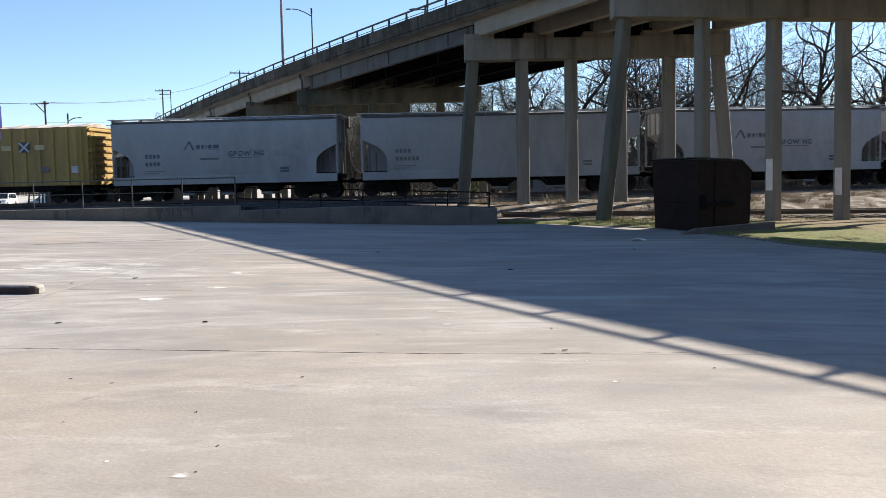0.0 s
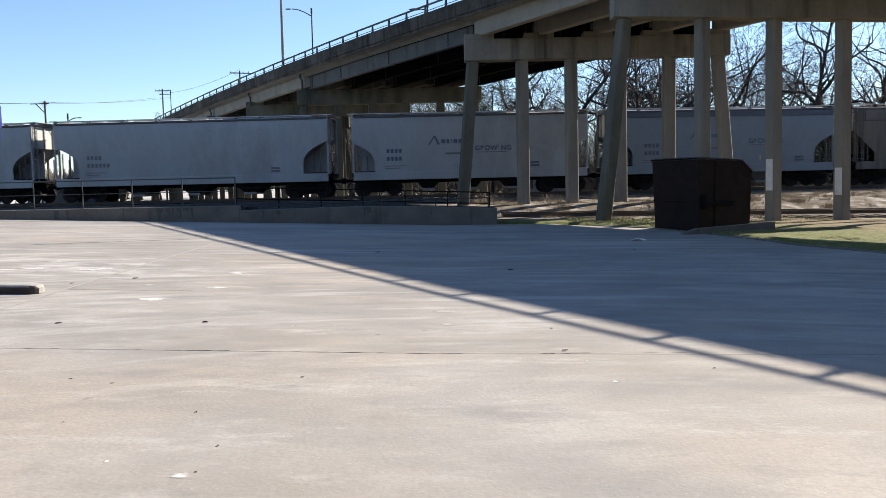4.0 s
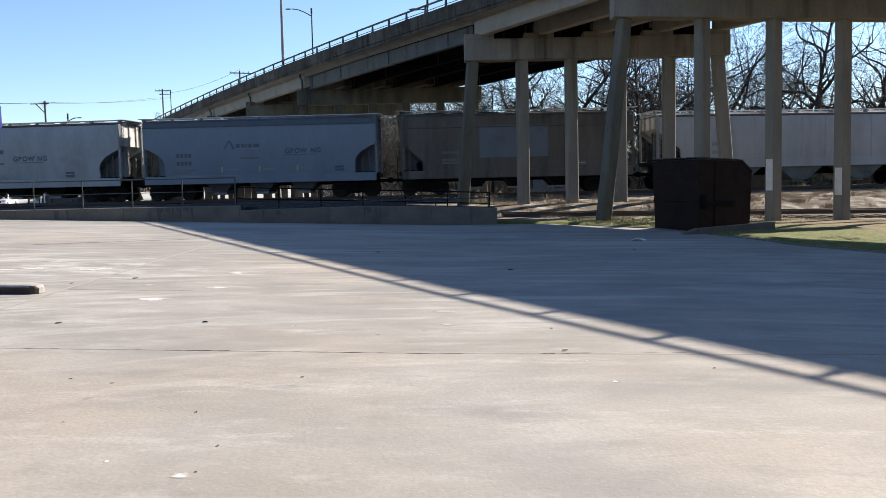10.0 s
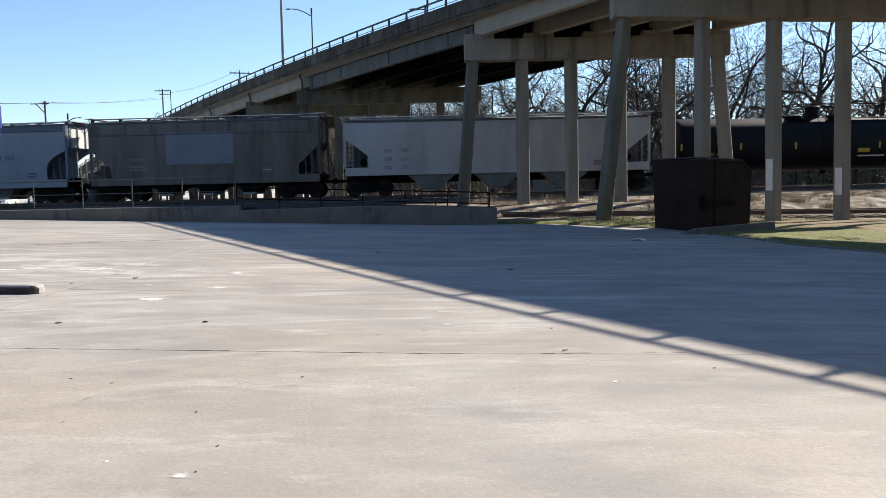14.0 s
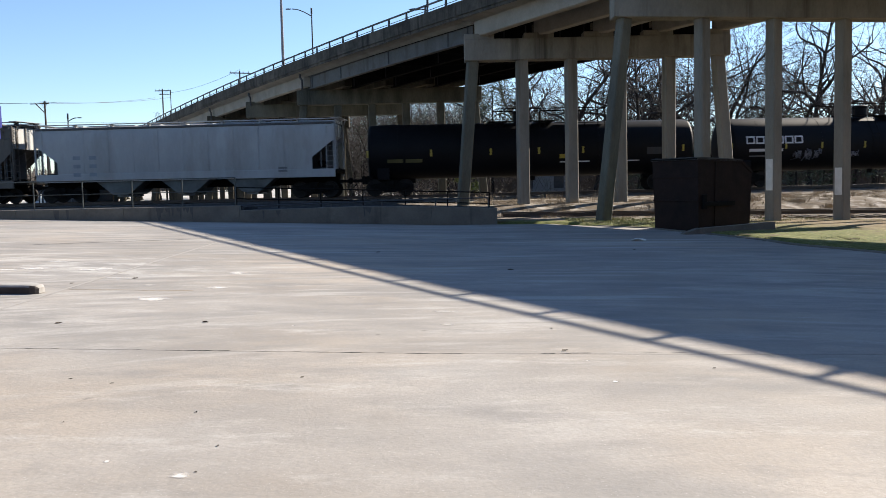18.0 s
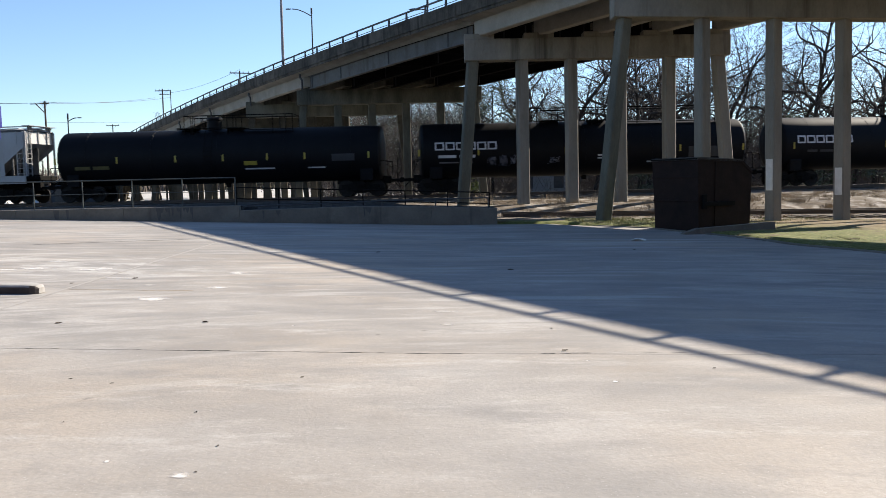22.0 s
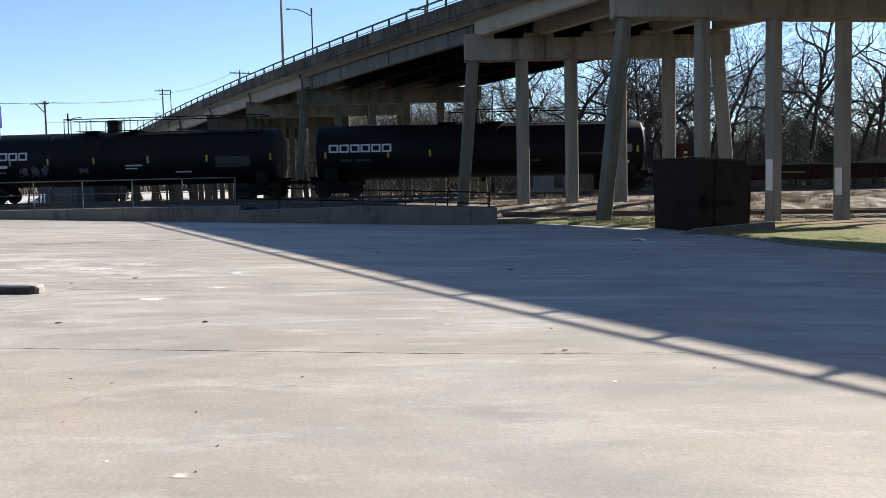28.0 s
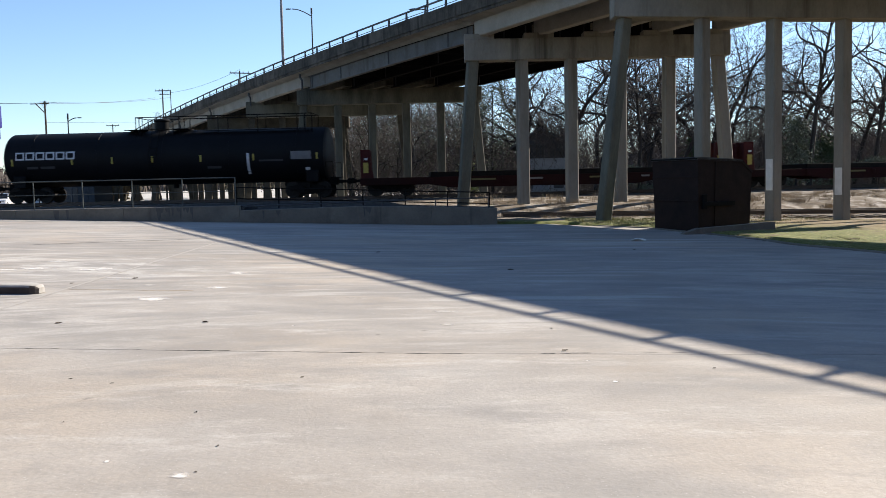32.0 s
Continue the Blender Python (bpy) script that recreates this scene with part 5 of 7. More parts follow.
            stick("word_mark", x, x + t, z0, z1 - t, M["mark_white"])
            stick("word_mark", x + w - t, x + w, z0, z1 - t, M["mark_white"])
    for name, x0, x1, z0, z1, mat in marks.get("more", ()):
        if name != "scrawl":
            stick(name, x0, x1, z0, z1, M[mat])
            continue
        pen = random.Random(int(100 * x1))
        s = Shape()
        u, v = x0, z0
        for k in range(40):
            u2, v2 = pen.uniform(x0, x1), pen.uniform(z0, z1)
            u2, v2 = u + (u2 - u) * 0.6, v + (v2 - v) * 0.8
            s.beam((u, on_shell(v) - 0.004, v), (u2, on_shell(v2) - 0.004, v2), 0.006, pen.uniform(0.04, 0.09), (0, 1, 0))
            u, v = u2, v2
        part("scrawl", s, M["scrawl"], car, "sprayed scrawl")
    running_gear(car, half, (-(half - 2.35), half - 2.35))


def flat_car(s0, s1):
    """Bulkhead flat car: planked deck on a low dark red frame with a bulkhead at each end."""
    car, half = put_car("bulkhead_flat_car", "empty oxide-red bulkhead flat car with planked deck", s0, s1)
    L, W = half - 0.55, 1.5
    zd = 1.02
    for sgn in (-1, 1):
        part("side_sill", Shape().cbox(-L, L, sgn * W - 0.06, sgn * W + 0.06, zd - 0.42, zd, 0.02), M["red_car"], car)
        part("fish_belly", Shape().prism([(-L + 3.9, zd - 0.40), (-L + 5.2, zd - 0.62), (L - 5.2, zd - 0.62), (L - 3.9, zd - 0.40)][::-1], sgn * W - 0.05, sgn * W + 0.05, "y"), M["red_car"], car)
        a, b = sorted((sgn * (L - 0.50), sgn * (L - 0.12)))
        bh = part("bulkhead", Shape().cbox(a + 0.1, b - 0.1, -W, W, zd - 0.02, zd + 1.58, 0.02), M["bulkhead"], car)
        for y in (-W + 0.07, -0.5, 0.5, W - 0.07):
            part("bulkhead_post", Shape().cbox(a - 0.08, b + 0.08, y - 0.09, y + 0.09, zd - 0.02, zd + 1.62, 0.02), M["bulkhead"], bh)
        pr = [(sgn * (L - 0.05), zd), (sgn * (L - 0.70), zd), (sgn * (L - 0.62), zd + 0.5), (sgn * (L - 0.58), zd + 1.6), (sgn * (L - 0.05), zd + 1.6)]
        for y in (-W, W):
            part("gusset", Shape().prism(pr if sgn < 0 else pr[::-1], y - 0.03, y + 0.03, "y"), M["bulkhead"], bh)
        x = sgn * (L - 0.33)
        part("yellow_plate", Shape().box(x - 0.14, x + 0.14, -W - 0.115, -W - 0.095, zd + 0.30, zd + 0.88), M["yellow"], bh, "yellow data plate")
        part("white_mark", Shape().box(x - 0.08, x + 0.10, -W - 0.115, -W - 0.095, zd + 1.02, zd + 1.13), M["mark_white"], bh)
    part("raised_deck", Shape().cbox(-L + 4.0, L - 4.0, -W + 0.02, W - 0.02, zd - 0.02, zd + 0.28, 0.03), M["under"], car)
    me = Shape().cbox(-0.135, 0.135, -W + 0.07, W - 0.07, zd - 0.06, zd - 0.005, 0.008).mesh("plank")
    n = int((2 * L - 1.3) / 0.28)
    for i in range(n):
        part("plank", me, M["deck_wood"], car, at=pose((i - (n - 1) / 2) * 0.28, 0, 0))
    part("underframe", Shape().cbox(-half + 0.7, half - 0.7, -0.3, 0.3, 0.62, zd - 0.06, 0.03), M["under"], car)
    for k, (x, w) in enumerate(((-4.2, 1.4), (-1.0, 0.9), (2.6, 1.6), (5.6, 0.9))):
        part("print_bar", bar(x, x + w, zd - 0.24, zd - 0.14, -W - 0.063), M["mark_grey"] if k % 2 else M["dim_mark"], car)
    for x in (-6.5, -2.3, 1.6, 6.2):
        part("stake_pocket", Shape().cbox(x - 0.12, x + 0.12, -W - 0.13, -W - 0.055, zd - 0.36, zd - 0.08, 0.02), M["red_car"], car)
    running_gear(car, half, (-(half - 2.3), half - 2.3))


boxcar(-27.5, -9.95)
hopper("hopper_car", "pale grey covered hopper car with blue lettering", -9.85, 4.52, M["hopper_grey"], 1)
hopper("hopper_car", "plain pale grey covered hopper car, longer than its neighbours", 4.52, 21.80, M["hopper_grey"], 5, bay=(1.4, 1.85, 0.62))
hopper("hopper_car", "pale grey covered hopper car with blue lettering", 21.80, 36.57, M["hopper_grey"], 1)
hopper("hopper_car", "blue-grey covered hopper car with a dark band below the roof", 36.57, 51.33, M["hopper_blue"], 2, band=True)
hopper("hopper_car", "grimy tan covered hopper car with a pale blue panel", 51.33, 66.05, M["hopper_tan"], 3, band=True)
hopper("hopper_car", "dusty white covered hopper car with rounded bays below", 66.05, 84.92, M["hopper_white"], 4, top=4.20, sill=1.60, bay=(1.3, 1.7, 0.70), belly=True)
tank_car("black tank car with yellow reflectors and a faint number", 84.92, 105.96,
         {"rails": (-2.0, 4.3), "yellow": (-9.4, -5.8, -2.4, 0.36, 2.9, 5.06, 8.7), "more": (
             ("number_bar", -8.3, -7.4, 1.85, 2.05, "dim_mark"), ("number_bar", -7.25, -6.3, 1.85, 2.05, "dim_mark"), ("yellow_patch", 1.55, 2.3, 1.92, 2.16, "yellow"),
             ("small_print", 1.6, 3.3, 1.68, 1.76, "mark_white"), ("small_print", 5.2, 6.2, 1.68, 1.75, "mark_white"), ("faint_panel", 6.6, 7.9, 2.05, 2.45, "faint"))})
tank_car("black tank car with a white word mark and sprayed scrawls", 105.96, 127.12,
         {"rails": (-3.1, 8.6), "yellow": (-9.55, -6.17, -3.9, -1.16, 2.05, 5.5, 9.2), "logo": True, "more": (
             ("mark_bar", -8.45, -7.45, 2.06, 2.22, "mark_white"), ("number_bar", -7.25, -6.35, 2.06, 2.22, "mark_white"), ("small_print", -8.4, -7.3, 1.76, 1.84, "mark_grey"),
             ("small_print", -7.1, -6.5, 1.76, 1.84, "mark_grey"), ("scrawl", -5.75, -4.95, 1.55, 2.15, "scrawl"), ("scrawl", -5.02, -4.35, 1.50, 2.25, "scrawl"), ("scrawl", -4.47, -3.80, 1.55, 2.25, "scrawl"),
             ("scrawl", -2.2, -1.3, 1.62, 2.08, "scrawl"), ("small_print", 0.7, 1.7, 2.02, 2.1, "mark_white"), ("small_print", 0.7, 1.4, 1.86, 1.92, "mark_white"), ("faint_panel", 6.0, 8.0, 1.85, 2.45, "faint"),
             ("small_print", 3.6, 4.5, 1.6, 1.68, "mark_white"))})
tank_car("black tank car with a white word mark", 127.12, 148.30,
         {"rails": (-1.7, 8.6), "yellow": (-8.86, -5.31, -2.94, -0.58, 2.24, 5.3, 8.95), "logo": True, "more": (
             ("mark_bar", -8.0, -7.35, 1.98, 2.12, "faint"), ("number_bar", -7.2, -6.35, 1.98, 2.12, "faint"), ("small_print", 2.6, 3.4, 1.78, 1.92, "faint"), ("white_strip", 4.9, 5.06, 1.42, 2.6, "mark_white"),
             ("small_print", 5.6, 7.0, 2.12, 2.22, "faint"), ("pale_panel", 7.45, 8.62, 2.2, 2.66, "mark_grey"), ("diamond", 8.25, 8.5, 1.56, 1.74, "mark_white"))})
flat_car(148.52, 170.64)
flat_car(170.64, 192.76)


# ---------------------------------------------------------------- dumpster and its kerb block
def dumpster(m):
    """A front-load dumpster; the sloping front is its -y end."""
    ob = thing("dumpster", "dark brown steel front-load dumpster with sloping front and black lids", "dumpster", m)
    W, D, H = 1.03, 1.19, 2.14
    body = Shape()
    top = [(-D, 1.80), (-D + 0.46, H), (D, H + 0.06)]
    ring = [(-D + 0.05, 0.03)] + top + [(D - 0.08, 0.03)]
    for x, k in ((-W, 1), (W, 1)):
        body.v += [(x * (0.955 if z < 0.1 else 1.0), y, z) for y, z in ring]
    n = len(ring)
    body.f = [tuple(range(n)), tuple(range(2 * n - 1, n - 1, -1))] + [((i + 1) % n, i, n + i, n + (i + 1) % n) for i in range(n)]
    part("body", body, M["dumpster"], ob)
    for x in (-W, W):
        for p, q in ((top[0], top[1]), (top[1], top[2])):
            part("side_rim", Shape().beam((x, *p), (x, *q), 0.06, 0.07), M["dumpster"], ob)
        part("bottom_rail", Shape().beam((x * 0.955, -D + 0.06, 0.10), (x * 0.955, D - 0.09, 0.10), 0.06, 0.09), M["dumpster"], ob)
        for y in (0.42,):
            part("upright_rib", Shape().beam((x * 0.965, y, 0.12), (x * 1.0, y, H - 0.02), 0.05, 0.06, (0, 1, 0)), M["dumpster"], ob)
        o = 0.10 if x > 0 else -0.10
        part("fork_pocket", Shape().cbox(min(x - 0.03, x + o), max(x + 0.03, x + o) if x > 0 else x + 0.03, -0.35, 1.00, 0.80, 0.94, 0.015), M["under"], ob)
        part("pocket_stop", Shape().cbox(min(x - 0.03, x + 0.8 * o), max(x + 0.03, x + 0.8 * o) if x > 0 else x + 0.03, 0.86, 1.02, 0.72, 1.16, 0.015), M["under"], ob)
        part("pocket_mouth", Shape().cbox(min(x + 0.7 * o, x + 0.8 * o), max(x + 0.7 * o, x + 0.8 * o), 0.98, 1.012, 0.83, 0.95, 0.002), M["under"], ob)
    for y, tag in ((-D, "front_rib"), (D, "back_rib")):
        for z in (0.95, 1.66):
            k = 1 - (1.8 - z) * 0.02
            part(tag, Shape().cbox(-W * k, W * k, y * k - 0.012, y * k + 0.012, z, z + 0.05, 0.005), M["dumpster"], ob)
    for x0, x1 in ((-W - 0.03, -0.01), (0.01, W + 0.03)):
        lid = part("lid", Shape().prism([(-D + 0.42, H - 0.02), (-D + 0.42, H + 0.04), (D + 0.04, H + 0.12), (D + 0.04, H + 0.06)], x0, x1, "x"), M["lid"], ob)
        for k in range(3):
            x = x0 + (x1 - x0) * (k + 0.5) / 3
            part("lid_rib", Shape().beam((x, -D + 0.48, H + 0.05), (x, D - 0.05, H + 0.13), 0.12, 0.03), M["lid"], lid)
    part("hinge_rod", Shape().tube((-W, D + 0.05, H + 0.09), (W, D + 0.05, H + 0.09), 0.02, sides=6), M["under"], ob)
    for x in (-0.8, 0.8):
        for y in (-0.95, 0.95):
            part("skid", Shape().cbox(x - 0.09, x + 0.09, y - 0.12, y + 0.12, -0.04, 0.08, 0.015), M["under"], ob)


dumpster(pose(8.55, 29.5, ground_z(8.55, 29.5) - 0.02, 0, 0, 119) @ Matrix.Diagonal((1, 1, 1.055, 1)))
s = Shape().add([(-1.55, -0.15, -0.2), (1.55, -0.15, -0.2), (1.55, 0.15, -0.2), (-1.55, 0.15, -0.2), (-1.5, -0.13, 0.03), (-1.05, -0.12, 0.15), (1.53, -0.13, 0.27), (1.53, 0.13, 0.27), (-1.05, 0.12, 0.15), (-1.5, 0.13, 0.03)],
                [(0, 1, 6, 5, 4), (1, 2, 7, 6), (2, 3, 9, 8, 7), (3, 0, 4, 9), (4, 5, 8, 9), (5, 6, 7, 8)])
tagged(part("kerb_block", s, M["wall"], at=pose(8.62, 27.0, lot_z(8.6, 27) + 0.03, 0, 0, 14)), "low grey concrete kerb block beside the dumpster", "kerb block")
s = Shape()
for k in range(7):
    a = 2 * math.pi * k / 7
    s.v.append((0.2 * math.cos(a) * (1 + 0.4 * (k % 2)), 0.13 * math.sin(a), 0.03 + 0.05 * (k % 3)))
s.v += [(0, 0, 0.13), (0, 0, 0.0)]
s.f = [(k, (k + 1) % 7, 7) for k in range(7)] + [((k + 1) % 7, k, 8) for k in range(7)]
tagged(part("crumpled_paper", s, M["white_paint"], at=pose(5.28, 24.0, lot_z(5.28, 24)) @ Matrix.Diagonal((1.0, 1.0, 0.6, 1))), "crumpled white paper litter on the concrete", "litter")

# ---------------------------------------------------------------- yard details
s = Shape()
loop = [(-0.17, 0.0), (-0.17, 0.095), (-0.15, 0.12), (-0.11, 0.13), (0.11, 0.13), (0.15, 0.12), (0.17, 0.095), (0.17, 0.0)]
rings = [(-0.90, 1.0, 1.0), (-0.55, 1.0, 0.97), (-0.1, 0.99, 1.01), (0.35, 1.0, 0.98), (0.70, 0.98, 1.0), (0.80, 0.93, 0.97), (0.87, 0.80, 0.88), (0.91, 0.55, 0.62)]
for x, kw, kh in rings:
    s.v += [(x, a * kw, b * kh) for a, b in loop]
n = len(loop)
s.f = [(i * n + j, i * n + (j + 1) % n, (i + 1) * n + (j + 1) % n, (i + 1) * n + j) for i in range(len(rings) - 1) for j in range(n)]
s.f += [tuple(range(n))[::-1], tuple((len(rings) - 1) * n + j for j in range(n))]
M["rubbed"] = surface("dark_front_concrete", (0.022, 0.018, 0.017), (0.060, 0.050, 0.046), 3.0, 0.9, bump=0.3, fine=22)
me = s.mesh("wheel_stop")
me.materials.append(M["stop"])
me.materials.append(M["rubbed"])
# Front faces below the top edge take the darker concrete.
for f_ in me.polygons:
    f_.material_index = 1 if f_.center.y < -0.10 and f_.center.z < 0.10 else 0
tagged(part("wheel_stop", me, M["stop"], at=pose(-6.60, 12.6, lot_z(-6.6, 12.7) + 0.004, 0, 2.0, 0)), "worn concrete wheel stop lying on the yard", "wheel stop")

M["faded_line"] = surface("faded_line_paint", (0.34, 0.325, 0.305), (0.44, 0.43, 0.41), 2.5, 0.8, bump=0.05, fine=25, dirt=(0.315, 0.296, 0.272), dirt_scale=1.6, dirt_part=0.72)


def worn_patch(name, tint, cover):
    """Chalk dust rubbed on concrete: dense in the middle, broken and thin towards its rim."""
    m = surface(name, tint, tuple(c * 1.12 for c in tint), 4, 0.88, bump=0.05, fine=25)
    nt = m.node_tree
    N, L = nt.nodes, nt.links
    co, mp, ln = N.new("ShaderNodeTexCoord"), N.new("ShaderNodeMapping"), N.new("ShaderNodeVectorMath")
    mp.inputs["Location"].default_value, mp.inputs["Scale"].default_value = (-1, -1, 0), (2, 2, 0)
    ln.operation = "LENGTH"
    L.new(co.outputs["Generated"], mp.inputs["Vector"])
    L.new(mp.outputs["Vector"], ln.inputs[0])
    st, no, add, ra = N.new("ShaderNodeMapping"), N.new("ShaderNodeTexNoise"), N.new("ShaderNodeMath"), N.new("ShaderNodeMapRange")
    st.inputs["Scale"].default_value = (5.0, 9.0, 1.0)
    no.inputs["Scale"].default_value, no.inputs["Detail"].default_value, no.inputs["Roughness"].default_value = 1.6, 7, 0.7
    L.new(co.outputs["Object"], st.inputs["Vector"])
    L.new(st.outputs["Vector"], no.inputs["Vector"])
    add.operation = "MULTIPLY_ADD"
    L.new(ln.outputs["Value"], add.inputs[0])
    add.inputs[1].default_value = -0.42
    L.new(no.outputs["Fac"], add.inputs[2])
    ra.inputs["From Min"].default_value, ra.inputs["From Max"].default_value, ra.inputs["To Max"].default_value = 0.18, 0.46, cover
    L.new(add.outputs[0], ra.inputs["Value"])
    L.new(ra.outputs["Result"], N["Principled BSDF"].inputs["Alpha"])
    return m


M["chalk"] = worn_patch("scraped_concrete", (0.60, 0.585, 0.56), 0.95)


def on_yard(x, y, lift=0.004):
    return (x, y, lot_z(x, y) + lift)


a, b = Vector((-5.85, 23.2, 0)), Vector((-5.50, 10.9, 0))
w = Vector((b - a).xy.normalized().orthogonal().to_3d()) * 0.028
s = Shape()
n = 12
for i in range(n + 1):
    p = a + (b - a) * i / n
    for q in (p - w, p + w):
        s.v.append(on_yard(q.x, q.y))
s.f = [(2 * i, 2 * i + 2, 2 * i + 3, 2 * i + 1) for i in range(n)]
tagged(part("painted_line", s, M["faded_line"]), "faded white parking line on the concrete", "parking line")
rng = random.Random(4)
M["smear"] = worn_patch("pale_smear", (0.48, 0.465, 0.44), 0.7)
M["rust_stain"] = surface("rust_stain", (0.26, 0.20, 0.13), (0.32, 0.25, 0.17), 6, 0.85, bump=0.05, fine=25)
M["crack"] = surface("dark_crack", (0.05, 0.047, 0.043), (0.09, 0.085, 0.08), 6, 0.9, bump=0.05)


def rubbed(s, x, y, w, d, lift):
    """A thin patch with a ragged rim lying on the yard."""
    k = 18
    i0 = len(s.v)
    for i in range(k):
        a_ = 2 * math.pi * i / k
        r = rng.uniform(0.8, 1.0)
        s.v.append(on_yard(x + w * r * math.cos(a_), y + d * r * math.sin(a_), lift))
    s.f.append(tuple(range(i0, i0 + k)))


# scrapes: (x, y, half length, half breadth, 2 for a faint one)
for x, y, w_, d_, n in ((-3.61, 15.6, 0.17, 0.16, 3), (-6.15, 16.15, 0.22, 0.12, 4), (-6.3, 15.85, 0.30, 0.10, 3), (-4.00, 12.1, 0.20, 0.18, 4), (-1.49, 4.87, 0.055, 0.05, 4), (-1.98, 5.09, 0.02, 0.03, 1),
                        (-3.42, 13.46, 0.16, 0.12, 3), (-4.53, 13.7, 0.09, 0.05, 1), (-5.4, 14.6, 0.22, 0.10, 2), (-1.28, 12.48, 0.10, 0.05, 2), (0.02, 10.25, 0.08, 0.07, 2), (-1.72, 10.03, 0.02, 0.025, 1),
                        (0.02, 11.28, 0.18, 0.06, 2), (1.31, 8.17, 0.02, 0.02, 1), (1.40, 7.3, 0.025, 0.03, 1), (-7.5, 17.4, 0.26, 0.12, 3), (-7.3, 16.0, 0.34, 0.14, 4), (-7.7, 15.7, 0.30, 0.10, 3)):
    s = Shape()
    rubbed(s, x, y, 1.75 * w_, 1.75 * d_, 0.004)
    tagged(part("scrape_mark", s, M["chalk"] if n != 2 else M["smear"]), "chalky white scrape on the concrete yard", "scrape mark")
for name, label, mat, pts, hw in (("sealed_crack", "thin dark crack across the concrete yard", "crack", ((-9.9, 21.6), (-9.0, 22.4), (-8.2, 23.1), (-7.2, 23.9), (-6.45, 24.6)), 0.045),
                                  ("rust_streak", "faint rusty streak on the concrete yard", "rust_stain", ((-5.5, 13.05), (-4.9, 13.1), (-4.2, 13.02), (-3.7, 13.1)), 0.014)):
    s = Shape()
    for i, (x, y) in enumerate(pts):
        for sg in (-1, 1):
            s.v.append(on_yard(x, y + sg * hw * rng.uniform(0.5, 1.2), 0.0035))
    s.f = [(2 * i, 2 * i + 2, 2 * i + 3, 2 * i + 1) for i in range(len(pts) - 1)]
    tagged(part(name, s, M[mat]), label, "stain")
M["dry_leaf"] = surface("dry_leaf", (0.04, 0.03, 0.022), (0.08, 0.058, 0.04), 20, 0.8, bump=0.1)
for x, y, r in ((-5.76, 13.8, 0.035), (-5.05, 14.6, 0.055), (-4.35, 10.0, 0.050), (-2.75, 10.2, 0.050), (-2.68, 7.08, 0.017), (-2.58, 5.92, 0.014), (-1.77, 6.22, 0.020), (-1.42, 5.43, 0.020), (-1.42, 4.93, 0.013),
                (1.17, 8.66, 0.05), (1.2, 9.98, 0.035), (2.39, 7.85, 0.022), (1.25, 16.6, 0.066), (-3.07, 7.22, 0.018), (-1.20, 7.39, 0.024), (-1.49, 20.6, 0.06), (4.5, 21.0, 0.042)):
    s = Shape()
    z = lot_z(x, y)
    an = rng.uniform(0, 3)
    c, sn = math.cos(an), math.sin(an)
    pts = [(-1, 0, 0.01), (-0.4, 0.35, 0.3), (0.3, 0.3, 0.22), (1, 0, 0.06), (0.3, -0.35, 0.3), (-0.4, -0.3, 0.12), (0, 0, 0.03)]
    s.v = [(x + r * (c * u - sn * v), y + r * (sn * u + c * v), z + 0.002 + r * h) for u, v, h in pts]
    s.f = [(i, (i + 1) % 6, 6) for i in range(6)]
    tagged(part("fallen_leaf", s, M["dry_leaf"]), "curled brown leaf on the concrete", "leaf", "leaves blown across the yard")


# ---------------------------------------------------------------- poles, lamps and wires
def utility_pole(x, y, h, arms=2, turn=0.0, lamp=False, wide=1.0):
    z = ground_z(x, y)
    ob = thing("utility_pole", "weathered wooden utility pole with crossarms", "utility pole", pose(x, y, z, 0, 0, turn), "poles of the power line")
    part("pole", Shape().tube((0, 0, -0.3), (0, 0, h), 0.14, 0.09, 10), M["wood"], ob)
    for k in range(arms):
        zz = h - 0.35 - 1.1 * k
        arm = part("crossarm", Shape().cbox(-(1.25 - 0.3 * k) * wide, (1.25 - 0.3 * k) * wide, -0.06, 0.06, zz, zz + 0.12, 0.01), M["wood"], ob)
        for xx in (-1.1, -0.45, 0.45, 1.1):
            if abs(xx) < 1.2 - 0.3 * k:
                part("insulator", Shape().tube((xx * wide, 0, zz + 0.12), (xx * wide, 0, zz + 0.32), 0.05, 0.03, 8), M["galv"], arm)
        for sgn in (-1, 1):
            part("brace", Shape().beam((sgn * 0.7 * wide, -0.07, zz), (0, -0.1, zz - 0.6), 0.03, 0.03), M["galv"], ob)
    if lamp:
        part("side_brace", Shape().beam((-1.0, 0, h - 0.25), (0, 0, h - 1.3), 0.09, 0.09), M["wood"], ob)
        part("side_arm", Shape().beam((-1.5, 0, h - 0.3), (-0.3, 0, h - 0.3), 0.08, 0.08), M["wood"], ob)
    return ob


M["lamp_grey"] = surface("weathered_lamp_paint", (0.20, 0.19, 0.205), (0.30, 0.285, 0.30), 2, 0.6, 0.1, bump=0.05, stretch=(1, 1, 0.2))


